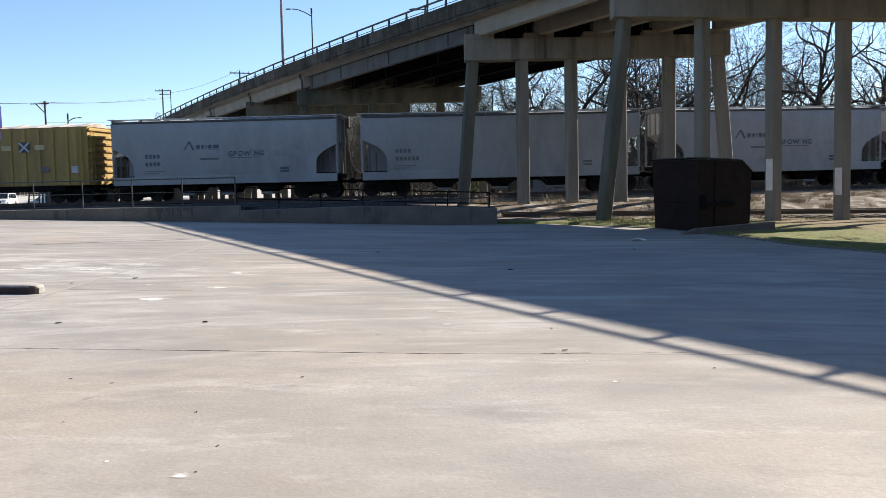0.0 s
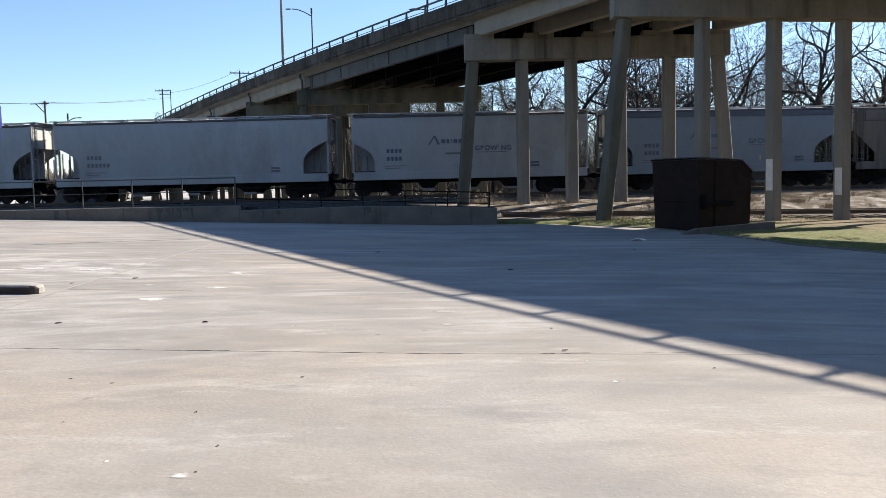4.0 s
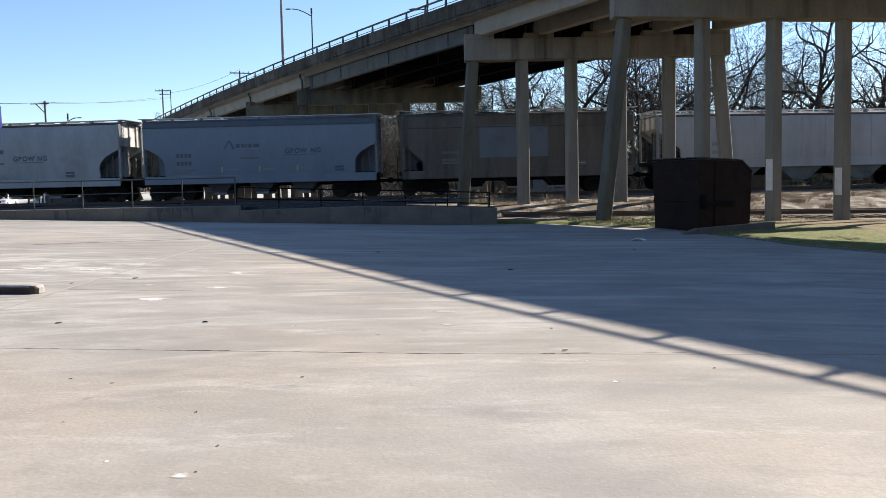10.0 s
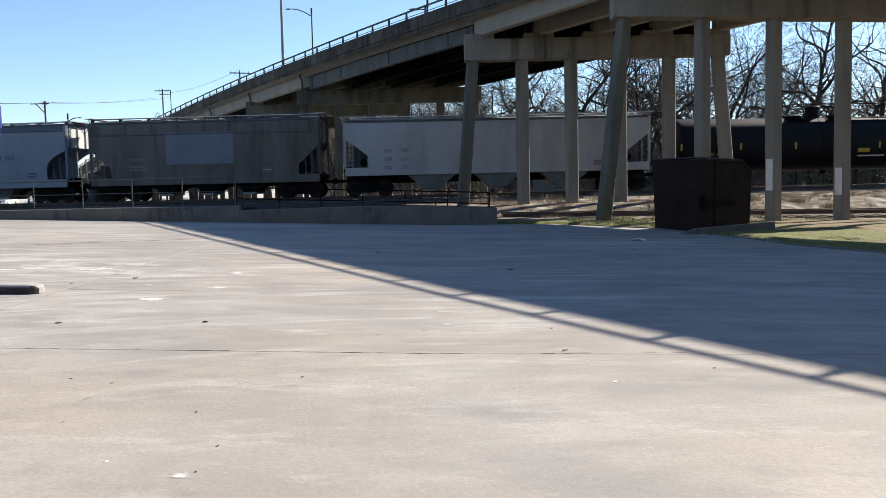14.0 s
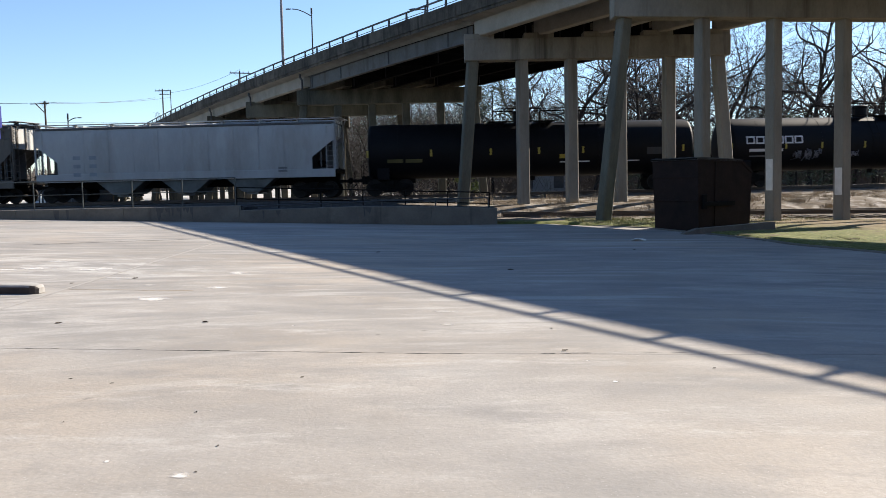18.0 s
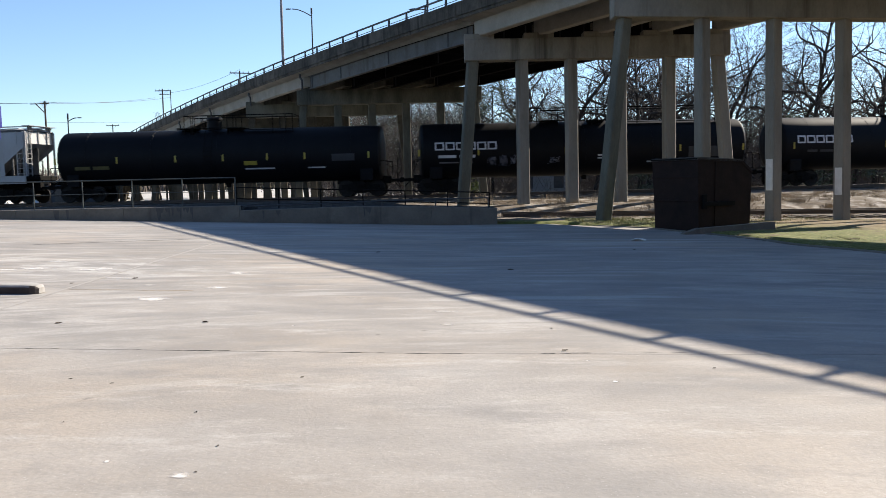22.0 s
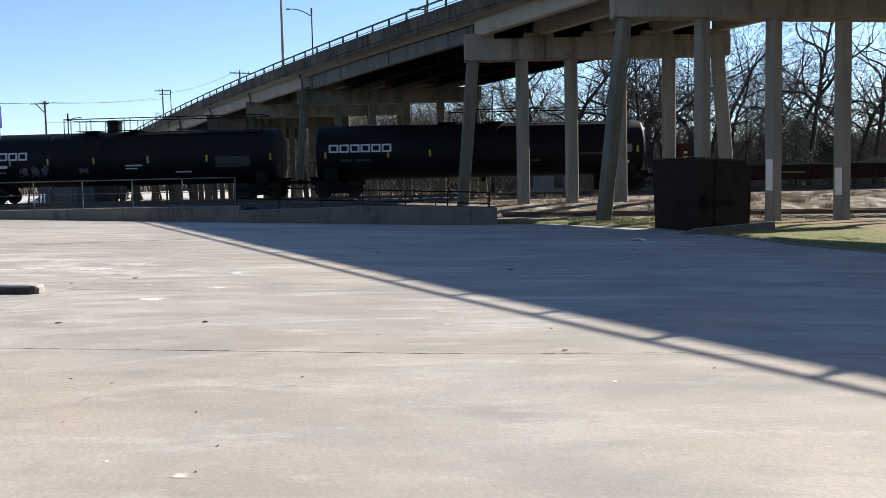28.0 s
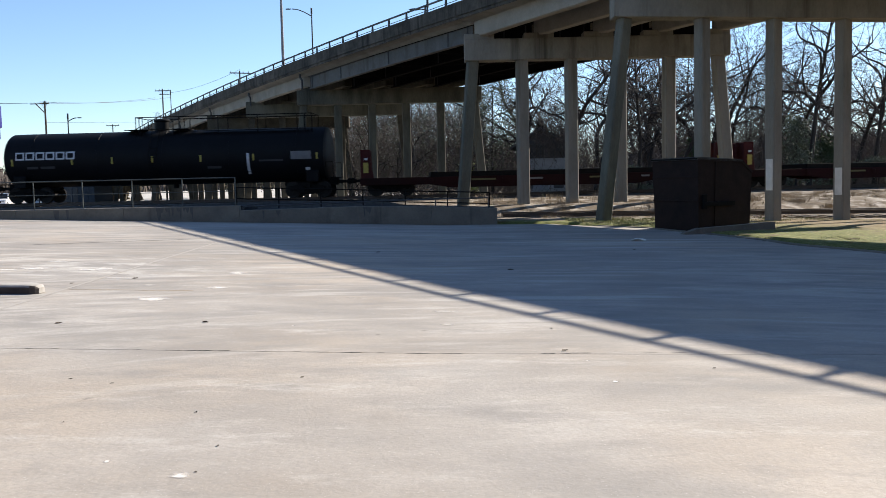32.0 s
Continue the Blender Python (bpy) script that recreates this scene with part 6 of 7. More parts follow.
def street_lamp(x, y, z, h, reach, rise, label="slender grey street lamp with a curved arm", r=0.10, small=1.0, paint="rail_steel"):
    ob = thing("street_lamp", label, "street lamp", pose(x, y, z), "street lamps")
    part("pole", Shape().tube((0, 0, -0.2), (0, 0, h), r, r * 0.6, 10), M[paint], ob)
    part("pole_cap", Shape().tube((0, 0, h - 0.02), (0, 0, h + 0.55), r * 0.95, r * 0.9, 8), M["rail_steel"], ob)
    part("base", Shape().tube((0, 0, -0.2), (0, 0, 0.25), r * 1.8, r * 1.5, 10), M["galv"], ob)
    pts = [(reach * t, 0, h - 0.25 + rise * math.sin(t * math.pi / 2)) for t in (0, 0.2, 0.4, 0.6, 0.8, 1.0)]
    s = Shape()
    for p, q in zip(pts, pts[1:]):
        s.tube(p, q, 0.045, sides=8)
    part("arm", s, M["rail_steel"], ob)
    e = pts[-1]
    sg = 1 if reach > 0 else -1
    part("lamp_head", Shape().spin([(0.0, 0.02), (0.12, 0.10), (0.5, 0.17), (0.8, 0.12), (0.95, 0.02)], 10, "x").shift(Matrix.Translation(e) @ Matrix.Diagonal((sg * small, small, 0.55 * small, 1))), M["rail_steel"], ob, smooth=True)
    return ob


utility_pole(-41.5, 95, 11.4, 1, 0, True, 0.35)
utility_pole(-39.8, 130, 16.2, 1, 0, False, 0.85)
utility_pole(-61.7, 170, 14.2, 1)
utility_pole(-25.3, 115, 16.6, 1, 20)
utility_pole(-2.4, 106, 12.5, 1, 0)
street_lamp(-37.1, 90, ground_z(-37.1, 90), 9.0, 0.85, 0.35, small=0.6)
street_lamp(-43.4, 146, ground_z(-44, 146), 17.2, -0.9, 0.1)
street_lamp(deck_x(91.0) + WIDE + 0.58, 91.0, top_z(91.5) - 0.5, 9.55, -1.95, 0.75, "tall street lamp standing on the overpass", small=0.7)
street_lamp(deck_x(65.3) + 0.45, 65.3, top_z(65.3) - 0.5, 10.0, 2.2, 0.5, "tall pale grey street lamp standing on the overpass", 0.11, paint="lamp_grey")
street_lamp(deck_x(69.4) + WIDE - 0.25, 69.4, top_z(69.4) - 0.5, 5.0, -0.5, 0.1, "tall street lamp standing on the overpass")
M["wire"] = surface("wire", (0.02, 0.02, 0.02), (0.04, 0.04, 0.04), 3, 0.7, bump=0)


def wire(p, q, sag, r=0.022):
    s = Shape()
    p, q = Vector(p), Vector(q)
    n = 12
    pts = [p + (q - p) * i / n - Vector((0, 0, sag * 4 * (i / n) * (1 - i / n))) for i in range(n + 1)]
    for u, v in zip(pts, pts[1:]):
        s.tube(u, v, r, sides=4, caps=False)
    tagged(part("power_line", s, M["wire"]), "thin dark overhead wire between utility poles", "wire", "overhead wires")


for dx, dz in ((-1.1, 0.0), (1.1, 0.0)):
    wire((-41.5 + dx, 95, 11.2 + ground_z(-42, 95)), (-39.8 + dx, 130, 14.6), 0.3)
    wire((-41.5 + dx, 95, 11.2 + ground_z(-42, 95)), (-75 + dx, 70, 10.6), 0.6)
wire((-39.3, 130, 15.2), (-25.3, 115, 16.4), 0.5, 0.016)
wire((-41.5, 95, 8.8), (-10, 150, 13.5), 0.5, 0.014)

# sign at the yard's west side
M["sign_blue"] = surface("sign_blue", (0.02, 0.025, 0.16), (0.03, 0.035, 0.22), 2, 0.4, bump=0)
ob = thing("hanging_sign", "dark blue sign board on a post", "sign", pose(-10.83, 20.0, 0))
part("board", Shape().cbox(-0.7, 1.10, -0.06, 0.06, 3.05, 3.55, 0.02), M["sign_blue"], ob)
part("lower_board", Shape().cbox(-0.7, 1.06, -0.05, 0.05, 2.80, 3.03, 0.02), M["sign_blue"], ob)
part("post", Shape().tube((-0.6, 0.1, -0.1 + lot_z(-11, 20)), (-0.6, 0.1, 3.7), 0.06, sides=10), M["galv"], ob)


# ---------------------------------------------------------------- parked car on the far street
def estate_car(m):
    ob = thing("estate_car", "white estate car with dark windows parked beyond the railway", "car", m)
    M["car_white"] = surface("car_white", (0.70, 0.70, 0.70), (0.80, 0.80, 0.80), 1, 0.3, bump=0)
    M["car_glass"] = surface("car_glass", (0.015, 0.018, 0.02), (0.03, 0.035, 0.04), 1, 0.1, bump=0)
    low = [(-2.35, 0.35), (-2.40, 0.95), (0.95, 1.02), (2.15, 0.88), (2.32, 0.70), (2.30, 0.35)]
    part("body", Shape().prism(low, -0.92, 0.92, "y"), M["car_white"], ob)
    s = Shape()
    for y, k in ((-0.88, 1), (0.88, 1), (-0.72, 0), (0.72, 0)):
        s.v += [(-2.34, y, 0.94), (1.05, y, 1.00)] if k else [(-2.12, y, 1.72), (0.30, y, 1.74)]
    s.f = [(0, 1, 5, 4), (2, 6, 7, 3), (0, 4, 6, 2), (1, 3, 7, 5), (4, 5, 7, 6)]
    part("roof", s, M["car_white"], ob)
    part("windscreen", Shape().add([(1.035, -0.76, 1.06), (1.035, 0.76, 1.06), (0.40, 0.64, 1.66), (0.40, -0.64, 1.66)], [(0, 1, 2, 3)]).shift(pose(0.015, 0, 0.012)), M["car_glass"], ob)
    part("rear_window", Shape().add([(-2.32, -0.76, 1.08), (-2.32, 0.76, 1.08), (-2.16, 0.64, 1.64), (-2.16, -0.64, 1.64)], [(3, 2, 1, 0)]).shift(pose(-0.012, 0, 0)), M["car_glass"], ob)
    for sg in (-1, 1):
        for x0, x1 in ((-2.0, -1.1), (-1.02, -0.12), (-0.04, 0.72)):
            t0, t1 = x0 + 0.05, min(x1, 0.24)
            q = [(x0, sg * 0.875, 1.06), (x1, sg * 0.875, 1.06), (t1, sg * 0.755, 1.64), (t0, sg * 0.755, 1.64)]
            part("side_window", Shape().add(q, [(0, 1, 2, 3)] if sg < 0 else [(3, 2, 1, 0)]).shift(pose(0, sg * 0.012, 0)), M["car_glass"], ob)
        part("mirror", Shape().cbox(0.55, 0.72, min(sg * 0.92, sg * 1.10), max(sg * 0.92, sg * 1.10), 1.02, 1.16, 0.03), M["car_white"], ob)
        part("headlight", Shape().cbox(2.18, 2.33, sg * 0.66 - 0.18, sg * 0.66 + 0.18, 0.66, 0.82, 0.02), M["galv"], ob)
        for x in (-1.45, 1.45):
            w_ = part("wheel", Shape().spin([(-0.1, 0), (-0.1, 0.2), (-0.11, 0.30), (-0.06, 0.33), (0.06, 0.33), (0.11, 0.30), (0.1, 0.2), (0.1, 0)], 16, "y").shift(pose(x, sg * 0.85, 0.33)), M["lid"], ob)
            part("rim", Shape().spin([(-0.115, 0), (-0.115, 0.19), (0.115, 0.19), (0.115, 0)], 12, "y").shift(pose(x, sg * 0.85, 0.33)), M["galv"], w_)
    part("grille", Shape().cbox(2.28, 2.34, -0.45, 0.45, 0.5, 0.78, 0.02), M["lid"], ob)


estate_car(pose(-57.6, 118, ground_z(-57, 118) + 0.02, 0, 0, -84))


# ---------------------------------------------------------------- low shed and gate posts beyond the railway
M["shed"] = surface("dark_sheet_metal", (0.030, 0.036, 0.044), (0.052, 0.060, 0.070), 1.0, 0.7, bump=0.1, spec=0.2)
ob = thing("shed", "low dark blue-grey metal shed beyond the railway", "shed", pose(-45.6, 112, ground_z(-45.6, 112)))
part("wall", Shape().box(-3.4, 3.4, -3, 3, -0.3, 2.6), M["shed"], ob)
part("roof", Shape().prism([(-3.7, 2.6), (0, 3.3), (3.7, 2.6), (3.7, 2.5), (0, 3.2), (-3.7, 2.5)], -3.3, 3.3, "y"), M["lid"], ob)
part("door", Shape().cbox(-1.4, 1.4, -3.06, -3.0, 0.0, 2.2, 0.02), M["lid"], ob)
for x in (-2.6, -1.9, 1.9, 2.6):
    part("wall_rib", Shape().cbox(x - 0.05, x + 0.05, -3.05, -3.0, 0.0, 2.5, 0.01), M["shed"], ob)
for x in (-38.0, -37.65):
    tagged(part("gate_post", Shape().tube((x, 85, ground_z(x, 85) - 0.2), (x, 85, ground_z(x, 85) + 1.5), 0.07, sides=10), M["white_paint"]), "white painted steel gate post", "post", "gate posts by the street")


# ---------------------------------------------------------------- bare trees, thicket and evergreens
def bare_tree(seed, h, trunk_r, twist, spread, depth=6, bole=0.30, lift=0.05):
    """Trunk, limbs and twigs grown by forking; returns the meshes of the trunk with its limbs and of the twigs."""
    rng = random.Random(seed)
    big, small = Shape(), Shape()

    def grow(p, way, r, length, level):
        n = 3 if level < 4 else 2
        step = length / n
        for i in range(n):
            kink = Vector((rng.gauss(0, 1), rng.gauss(0, 1), rng.gauss(0, 0.7))) * twist * (0.5 if level == 0 else 1)
            way = (way + kink + Vector((0, 0, lift if level < 3 else 0.0))).normalized()
            q = p + way * step
            r2 = r * (0.90 if level < 2 else 0.84)
            if level <= 2:
                big.tube(p, q, r, r2, 7 if level < 2 else 5, False)
            else:
                small.tube(p, q, max(r, 0.012), max(r2, 0.009), 4 if level < 4 else 3, False)
            if level and level < depth and (i < n - 1) and rng.random() < 0.75:
                side(q, way, r2 * 0.62, length * 0.62, level + 1)
            p, r = q, r2
        if level < depth:
            for _ in range(2 if rng.random() < 0.6 else 3):
                side(p, way, r * rng.uniform(0.62, 0.82), length * rng.uniform(0.62, 0.84), level + 1)

    def side(p, way, r, length, level):
        out = Vector((rng.gauss(0, 1), rng.gauss(0, 1), rng.gauss(0.1, 0.5))).normalized()
        out = (out - way * out.dot(way)).normalized()
        a = rng.uniform(0.35, 1.0) * spread
        grow(p, (way * math.cos(a) + out * math.sin(a)).normalized(), r, length, level)

    grow(Vector((0, 0, -0.2)), Vector((rng.gauss(0, 0.06), rng.gauss(0, 0.06), 1)).normalized(), trunk_r, h * bole, 0)
    return big.mesh("trunk", True), small.mesh("branches")


def old_tree(seed, h, trunk_r, limbs, wander, depth, reach=0.42, fine=1.0, plan=()):
    """A leader with sinuous limbs that leave it widely and turn upwards, each carrying crooked boughs and fine twigs.
    plan: main limbs given by height on the trunk, bearing, rise, length and radius."""
    rng = random.Random(seed)
    big, small = Shape(), Shape()

    def gauss3(k):
        return Vector((rng.gauss(0, k), rng.gauss(0, k), rng.gauss(0, k)))

    def limb(p, way, r, length, level):
        seg = (0.55, 0.50, 0.42, 0.36, 0.30)[level]
        n = max(3, int(length / seg))
        bend = Vector((0, 0, 0))
        lift = (0.06, 0.05, 0.03, 0.0, -0.02)[level]
        out = 0
        for i in range(n):
            t = i / n
            bend = bend * 0.62 + gauss3(wander * (0.12 if plan else 0.6, 1.45, 1.6, 1.4, 1.3)[level])
            if level and rng.random() < 0.16:
                bend += gauss3(wander * 3.4)
            way = (way + bend + Vector((0, 0, lift))).normalized()
            q = p + way * (length / n)
            ra, rb = r * (1 - 0.80 * t) ** 0.9, r * (1 - 0.80 * (i + 1) / n) ** 0.9
            if level <= 1 + (length > 2.1):
                big.tube(p, q, max(ra, 0.011), max(rb, 0.009), 7 if level < 2 else 5, False)
            else:
                small.tube(p, q, max(ra, 0.011), max(rb, 0.008), 4 if level == 2 else 3, False)
            if level < depth:
                start = (0.26, 0.18, 0.12, 0.1)[level]
                want = (limbs, length * 1.15, length * 1.9 * fine, length * 2.6 * fine)[level]
                while t >= start and out < want * (t - start) / (1 - start):
                    out += 1
                    a = rng.uniform(0.75, 1.25) if level == 0 else rng.uniform(0.5, 1.15)
                    d = gauss3(1.0)
                    d = (d - way * d.dot(way)).normalized()
                    w2 = (way * math.cos(a) + d * math.sin(a)).normalized()
                    ln = h * reach * (1.1 - 0.65 * t) * rng.uniform(0.7, 1.15) if level == 0 else length * (1 - 0.6 * t) * rng.uniform(0.35, 0.62)
                    limb(q, w2, rb * (rng.uniform(0.42, 0.74) if level == 0 else rng.uniform(0.32, 0.55)), max(0.4, ln), level + 1)
            if level == 0:
                for z0, bearing, rise, ln, lr in plan:
                    if p.z <= z0 < q.z:
                        b, e = radians(bearing), radians(rise)
                        limb(q, Vector((math.cos(b) * math.cos(e), math.sin(b) * math.cos(e), math.sin(e))), lr, ln, 1)
            p = q
        if level and level < depth:
            for _ in range(2):
                limb(p, (way + gauss3(0.45)).normalized(), rb, length * 0.32, level + 1)

    lean = 0.0 if plan else 0.05
    limb(Vector((0, 0, -0.3)), Vector((rng.gauss(0, lean), rng.gauss(0, lean), 1)).normalized(), trunk_r, h * 0.92, 0)
    return big.mesh("trunk", True), small.mesh("branches")


KINDS = [old_tree(12, 15.0, 0.23, 12, 0.135, 4, 0.40, 0.62), old_tree(23, 16.5, 0.215, 17, 0.095, 4, 0.34, 0.92), old_tree(36, 14.5, 0.20, 16, 0.105, 4, 0.36, 0.85),
         old_tree(41, 17.0, 0.26, 11, 0.14, 4, 0.42, 0.6), bare_tree(58, 13.0, 0.12, 0.16, 0.75), bare_tree(67, 10.0, 0.09, 0.15, 0.8),
         old_tree(95, 17.5, 0.27, 3, 0.105, 4, 0.30, 0.7, ((6.2, 10, 22, 4.0, 0.09), (6.8, 355, 62, 8.0, 0.155), (7.0, 185, 42, 8.5, 0.165), (7.4, 160, 30, 6.0, 0.11), (8.8, 15, 45, 4.5, 0.08), (11.4, 178, 48, 6.5, 0.105),
                                                            (11.6, 352, 20, 4.5, 0.10), (11.9, 10, 55, 4.5, 0.085), (12.8, 240, 50, 4.0, 0.07), (13.6, 60, 50, 4.0, 0.065)))]
LABELS = ["bare winter tree with crooked spreading limbs", "tall bare winter tree with many fine twigs", "bare winter tree with a forked trunk", "large bare winter tree with heavy twisted limbs",
          "slender bare sapling in the winter wood", "thin bare young tree in the winter wood", "old bare tree with thick black twisted limbs"]
MODELS = {}


def plant(kind, x, y, scale, turn, tall=1.0):
    m = pose(x, y, ground_z(x, y) - 0.05, 0, 0, turn) @ Matrix.Diagonal((scale, scale, scale * tall, 1))
    if kind not in MODELS:
        ob = thing("tree", LABELS[kind], "tree", None, "bare trees beyond the railway")
        part("trunk", KINDS[kind][0], M["bark"], ob)
        part("branch_work", KINDS[kind][1], M["bark"] if kind in (0, 3, 6) else M["twig"], ob)
        MODELS[kind] = ob
        ob.matrix_basis = m
        return ob
    ob = copy_thing(MODELS[kind], Matrix.Identity(4))
    ob.matrix_basis = m
    return ob


plant(6, 32.0, 78, 1.0, 0)
plant(1, 27.2, 90, 1.3, 15)
plant(4, 31.0, 94, 1.42, 120)
plant(1, 24.5, 96, 1.3, 200)
plant(6, 8.6, 84, 0.9, 130)
plant(6, 18.0, 81, 0.85, 250)
plant(6, 38.6, 80, 0.9, 310)
plant(0, 9.0, 88, 1.10, 10)
plant(1, 19.2, 84, 1.10, 70)
plant(2, 21.6, 92, 1.20, 200)
plant(0, 27.6, 86, 1.05, 150)
plant(1, 38.5, 84, 1.15, 20)
plant(3, 42.5, 96, 1.10, 190)
plant(2, 14.0, 82, 1.10, 300)
for x, y, k, big, turn in ((11.6, 91, 0, 1.0, 210), (16.4, 88, 6, 0.95, 20), (17.0, 95, 1, 1.3, 140), (20.4, 89, 3, 1.05, 330), (23.0, 86, 2, 1.25, 95), (26.0, 93, 1, 1.3, 280),
                           (21.8, 100, 1, 1.35, 75), (34.6, 96, 2, 1.2, 45), (45.0, 88, 1, 1.0, 200)):
    plant(k, x, y, big, turn)
rng = random.Random(9)
for i in range(50):
    y = rng.uniform(80, 128)
    x = rng.uniform(-0.13 * y, 0.50 * y + 8)
    k = rng.choice((1, 1, 2, 4, 4, 5, 5, 0))
    big = rng.uniform(0.8, 1.25)
    if x < 5:
        k, big = rng.choice((1, 2, 4, 0)), rng.uniform(0.5, 0.62)
    plant(k, x, y, big, rng.uniform(0, 360), rng.uniform(0.9, 1.1))
plant(1, -60.0, 130, 0.62, 30)
plant(2, -47.0, 150, 1.12, 80)
for i in range(14):
    y = rng.uniform(150, 210)
    plant(rng.choice((1, 2, 4)), rng.uniform(-150, -115) if i % 3 == 0 else rng.uniform(-5, 100), y, rng.uniform(0.8, 1.1), rng.uniform(0, 360))

# brushwood: crossing bare stems, too many to count
s = Shape()
for i in range(15000):
    y = rng.uniform(78, 135)
    x = rng.uniform(-0.135 * y, 0.52 * y + 10)
    p = Vector((x, y, ground_z(x, y)))
    p.z += rng.random() ** 1.9 * 6.2
    way = Vector((rng.gauss(0, 0.45), rng.gauss(0, 0.45), rng.uniform(0.3, 1.0))).normalized()
    ln = rng.uniform(0.9, 2.8)
    q = p + way * ln
    s.tube(p, q, rng.uniform(0.012, 0.04), 0.006, 3, False)
    for _ in range(2):
        d = (way + Vector((rng.gauss(0, 0.6), rng.gauss(0, 0.6), rng.gauss(0, 0.4)))).normalized()
        a = p + (q - p) * rng.uniform(0.4, 0.95)
        s.tube(a, a + d * rng.uniform(0.4, 1.3), 0.010, 0.005, 3, False)
for i in range(10000):
    y = rng.uniform(82, 125)
    x = rng.uniform(0.06 * y, 0.52 * y)
    p = Vector((x, y, ground_z(x, y) + rng.uniform(0.0, 5.8)))
    way = Vector((rng.gauss(0, 0.5), rng.gauss(0, 0.4), rng.uniform(0.2, 1.0))).normalized()
    s.tube(p, p + way * rng.uniform(0.8, 2.2), rng.uniform(0.012, 0.035), 0.006, 3, False)
for i in range(9000):
    y = rng.uniform(92, 135)
    x = rng.uniform(0.24 * y, 0.54 * y)
    p = Vector((x, y, ground_z(x, y) + rng.random() ** 1.3 * 6.2))
    way = Vector((rng.gauss(0, 0.5), rng.gauss(0, 0.4), rng.uniform(0.2, 1.0))).normalized()
    s.tube(p, p + way * rng.uniform(0.8, 2.4), rng.uniform(0.015, 0.045), 0.008, 3, False)
for i in range(13000):
    y = rng.uniform(86, 122)
    x = rng.uniform(-0.145 * y, 0.05 * y)
    p = Vector((x, y, ground_z(x, y) + rng.uniform(2.0, 9.5)))
    way = Vector((rng.gauss(0, 0.5), rng.gauss(0, 0.4), rng.uniform(0.2, 1.0))).normalized()
    s.tube(p, p + way * rng.uniform(0.8, 2.4), rng.uniform(0.012, 0.035), 0.006, 3, False)
for i in range(12000):
    b = rng.uniform(0.13, 0.26)
    y = 47 / (0.587 - b) + rng.uniform(0, 40)
    p = Vector((-b * y, y, ground_z(-b * y, y) + rng.uniform(1.8, 11.0)))
    way = Vector((rng.gauss(0, 0.5), rng.gauss(0, 0.4), rng.uniform(0.2, 1.0))).normalized()
    s.tube(p, p + way * rng.uniform(1.0, 3.0), rng.uniform(0.02, 0.06), 0.012, 3, False)
tagged(part("brushwood", s, M["twig"]), "tangled grey-brown brushwood under the bare trees", "brushwood", kind="stuff")

# far wood line closing the view
s = Shape()
for i in range(8000):
    a = rng.uniform(-0.62, 0.75)
    d = rng.uniform(230, 330)
    x, y = d * math.sin(a), d * math.cos(a)
    top = 9 + 5 * noise.noise((a * 9, 0, 0)) + rng.uniform(-2, 3)
    if a < -0.12:
        continue
    p = Vector((x, y, -0.4))
    q = p + Vector((rng.gauss(0, 1.2), rng.gauss(0, 1.2), top))
    s.tube(p, q, rng.uniform(0.15, 0.45), 0.05, 3, False)
for i in range(6000):
    a, d = rng.uniform(-0.62, -0.12), rng.uniform(520, 760)
    x, y = d * math.sin(a), d * math.cos(a)
    top = 12 + 6 * noise.noise((a * 14, 2.0, 0)) + rng.uniform(-3, 4)
    s.tube((x, y, -0.4), (x + rng.gauss(0, 2.0), y + rng.gauss(0, 2.0), top), rng.uniform(0.3, 0.9), 0.12, 3, False)
tagged(part("far_wood", s, M["twig"]), "distant winter wood along the skyline", "wood", kind="stuff")


def evergreen(name, label, x, y, h, r, n, seed, z0=0.8, conic=True, leaf=0.28, tint="leaf"):
    """A trunk with a crown of many small leaf sprays in uneven clumps."""
    g_ = random.Random(seed)
    ob = thing(name, label, "tree" if h > 3 else "bush", pose(x, y, ground_z(x, y) - 0.05), "evergreens beyond the railway")
    part("trunk", Shape().tube((0, 0, 0), (0.1, 0, h * 0.9), 0.05 + 0.012 * h, 0.03, 7), M["bark"], ob)
    s = Shape()
    clumps = []
    for k in range(max(14, n // 60)):
        t = g_.random() ** 0.8
        rr = r * ((1 - t) ** 0.8 + 0.12 if conic else math.sqrt(max(0.05, 1 - (2 * t - 1) ** 2))) * g_.uniform(0.55, 1.1)
        a = g_.uniform(0, 6.283)
        clumps.append((rr * math.cos(a), rr * math.sin(a), z0 + t * (h - z0)))
    for i in range(n):
        cx, cy, cz = clumps[g_.randrange(len(clumps))]
        p = Vector((cx + g_.gauss(0, r * 0.2), cy + g_.gauss(0, r * 0.2), cz + g_.gauss(0, h * 0.05)))
        d = Vector((g_.gauss(0, 1), g_.gauss(0, 1), g_.gauss(0, 0.6))).normalized() * leaf * g_.uniform(0.5, 1.3)
        w_ = d.cross(Vector((g_.gauss(0, 1), g_.gauss(0, 1), g_.gauss(0, 1)))).normalized() * leaf * 0.28
        s.add([p - d * 0.5, p + w_, p + d, p - w_], [(0, 1, 2, 3)])
    part("crown", s, M[tint], ob)


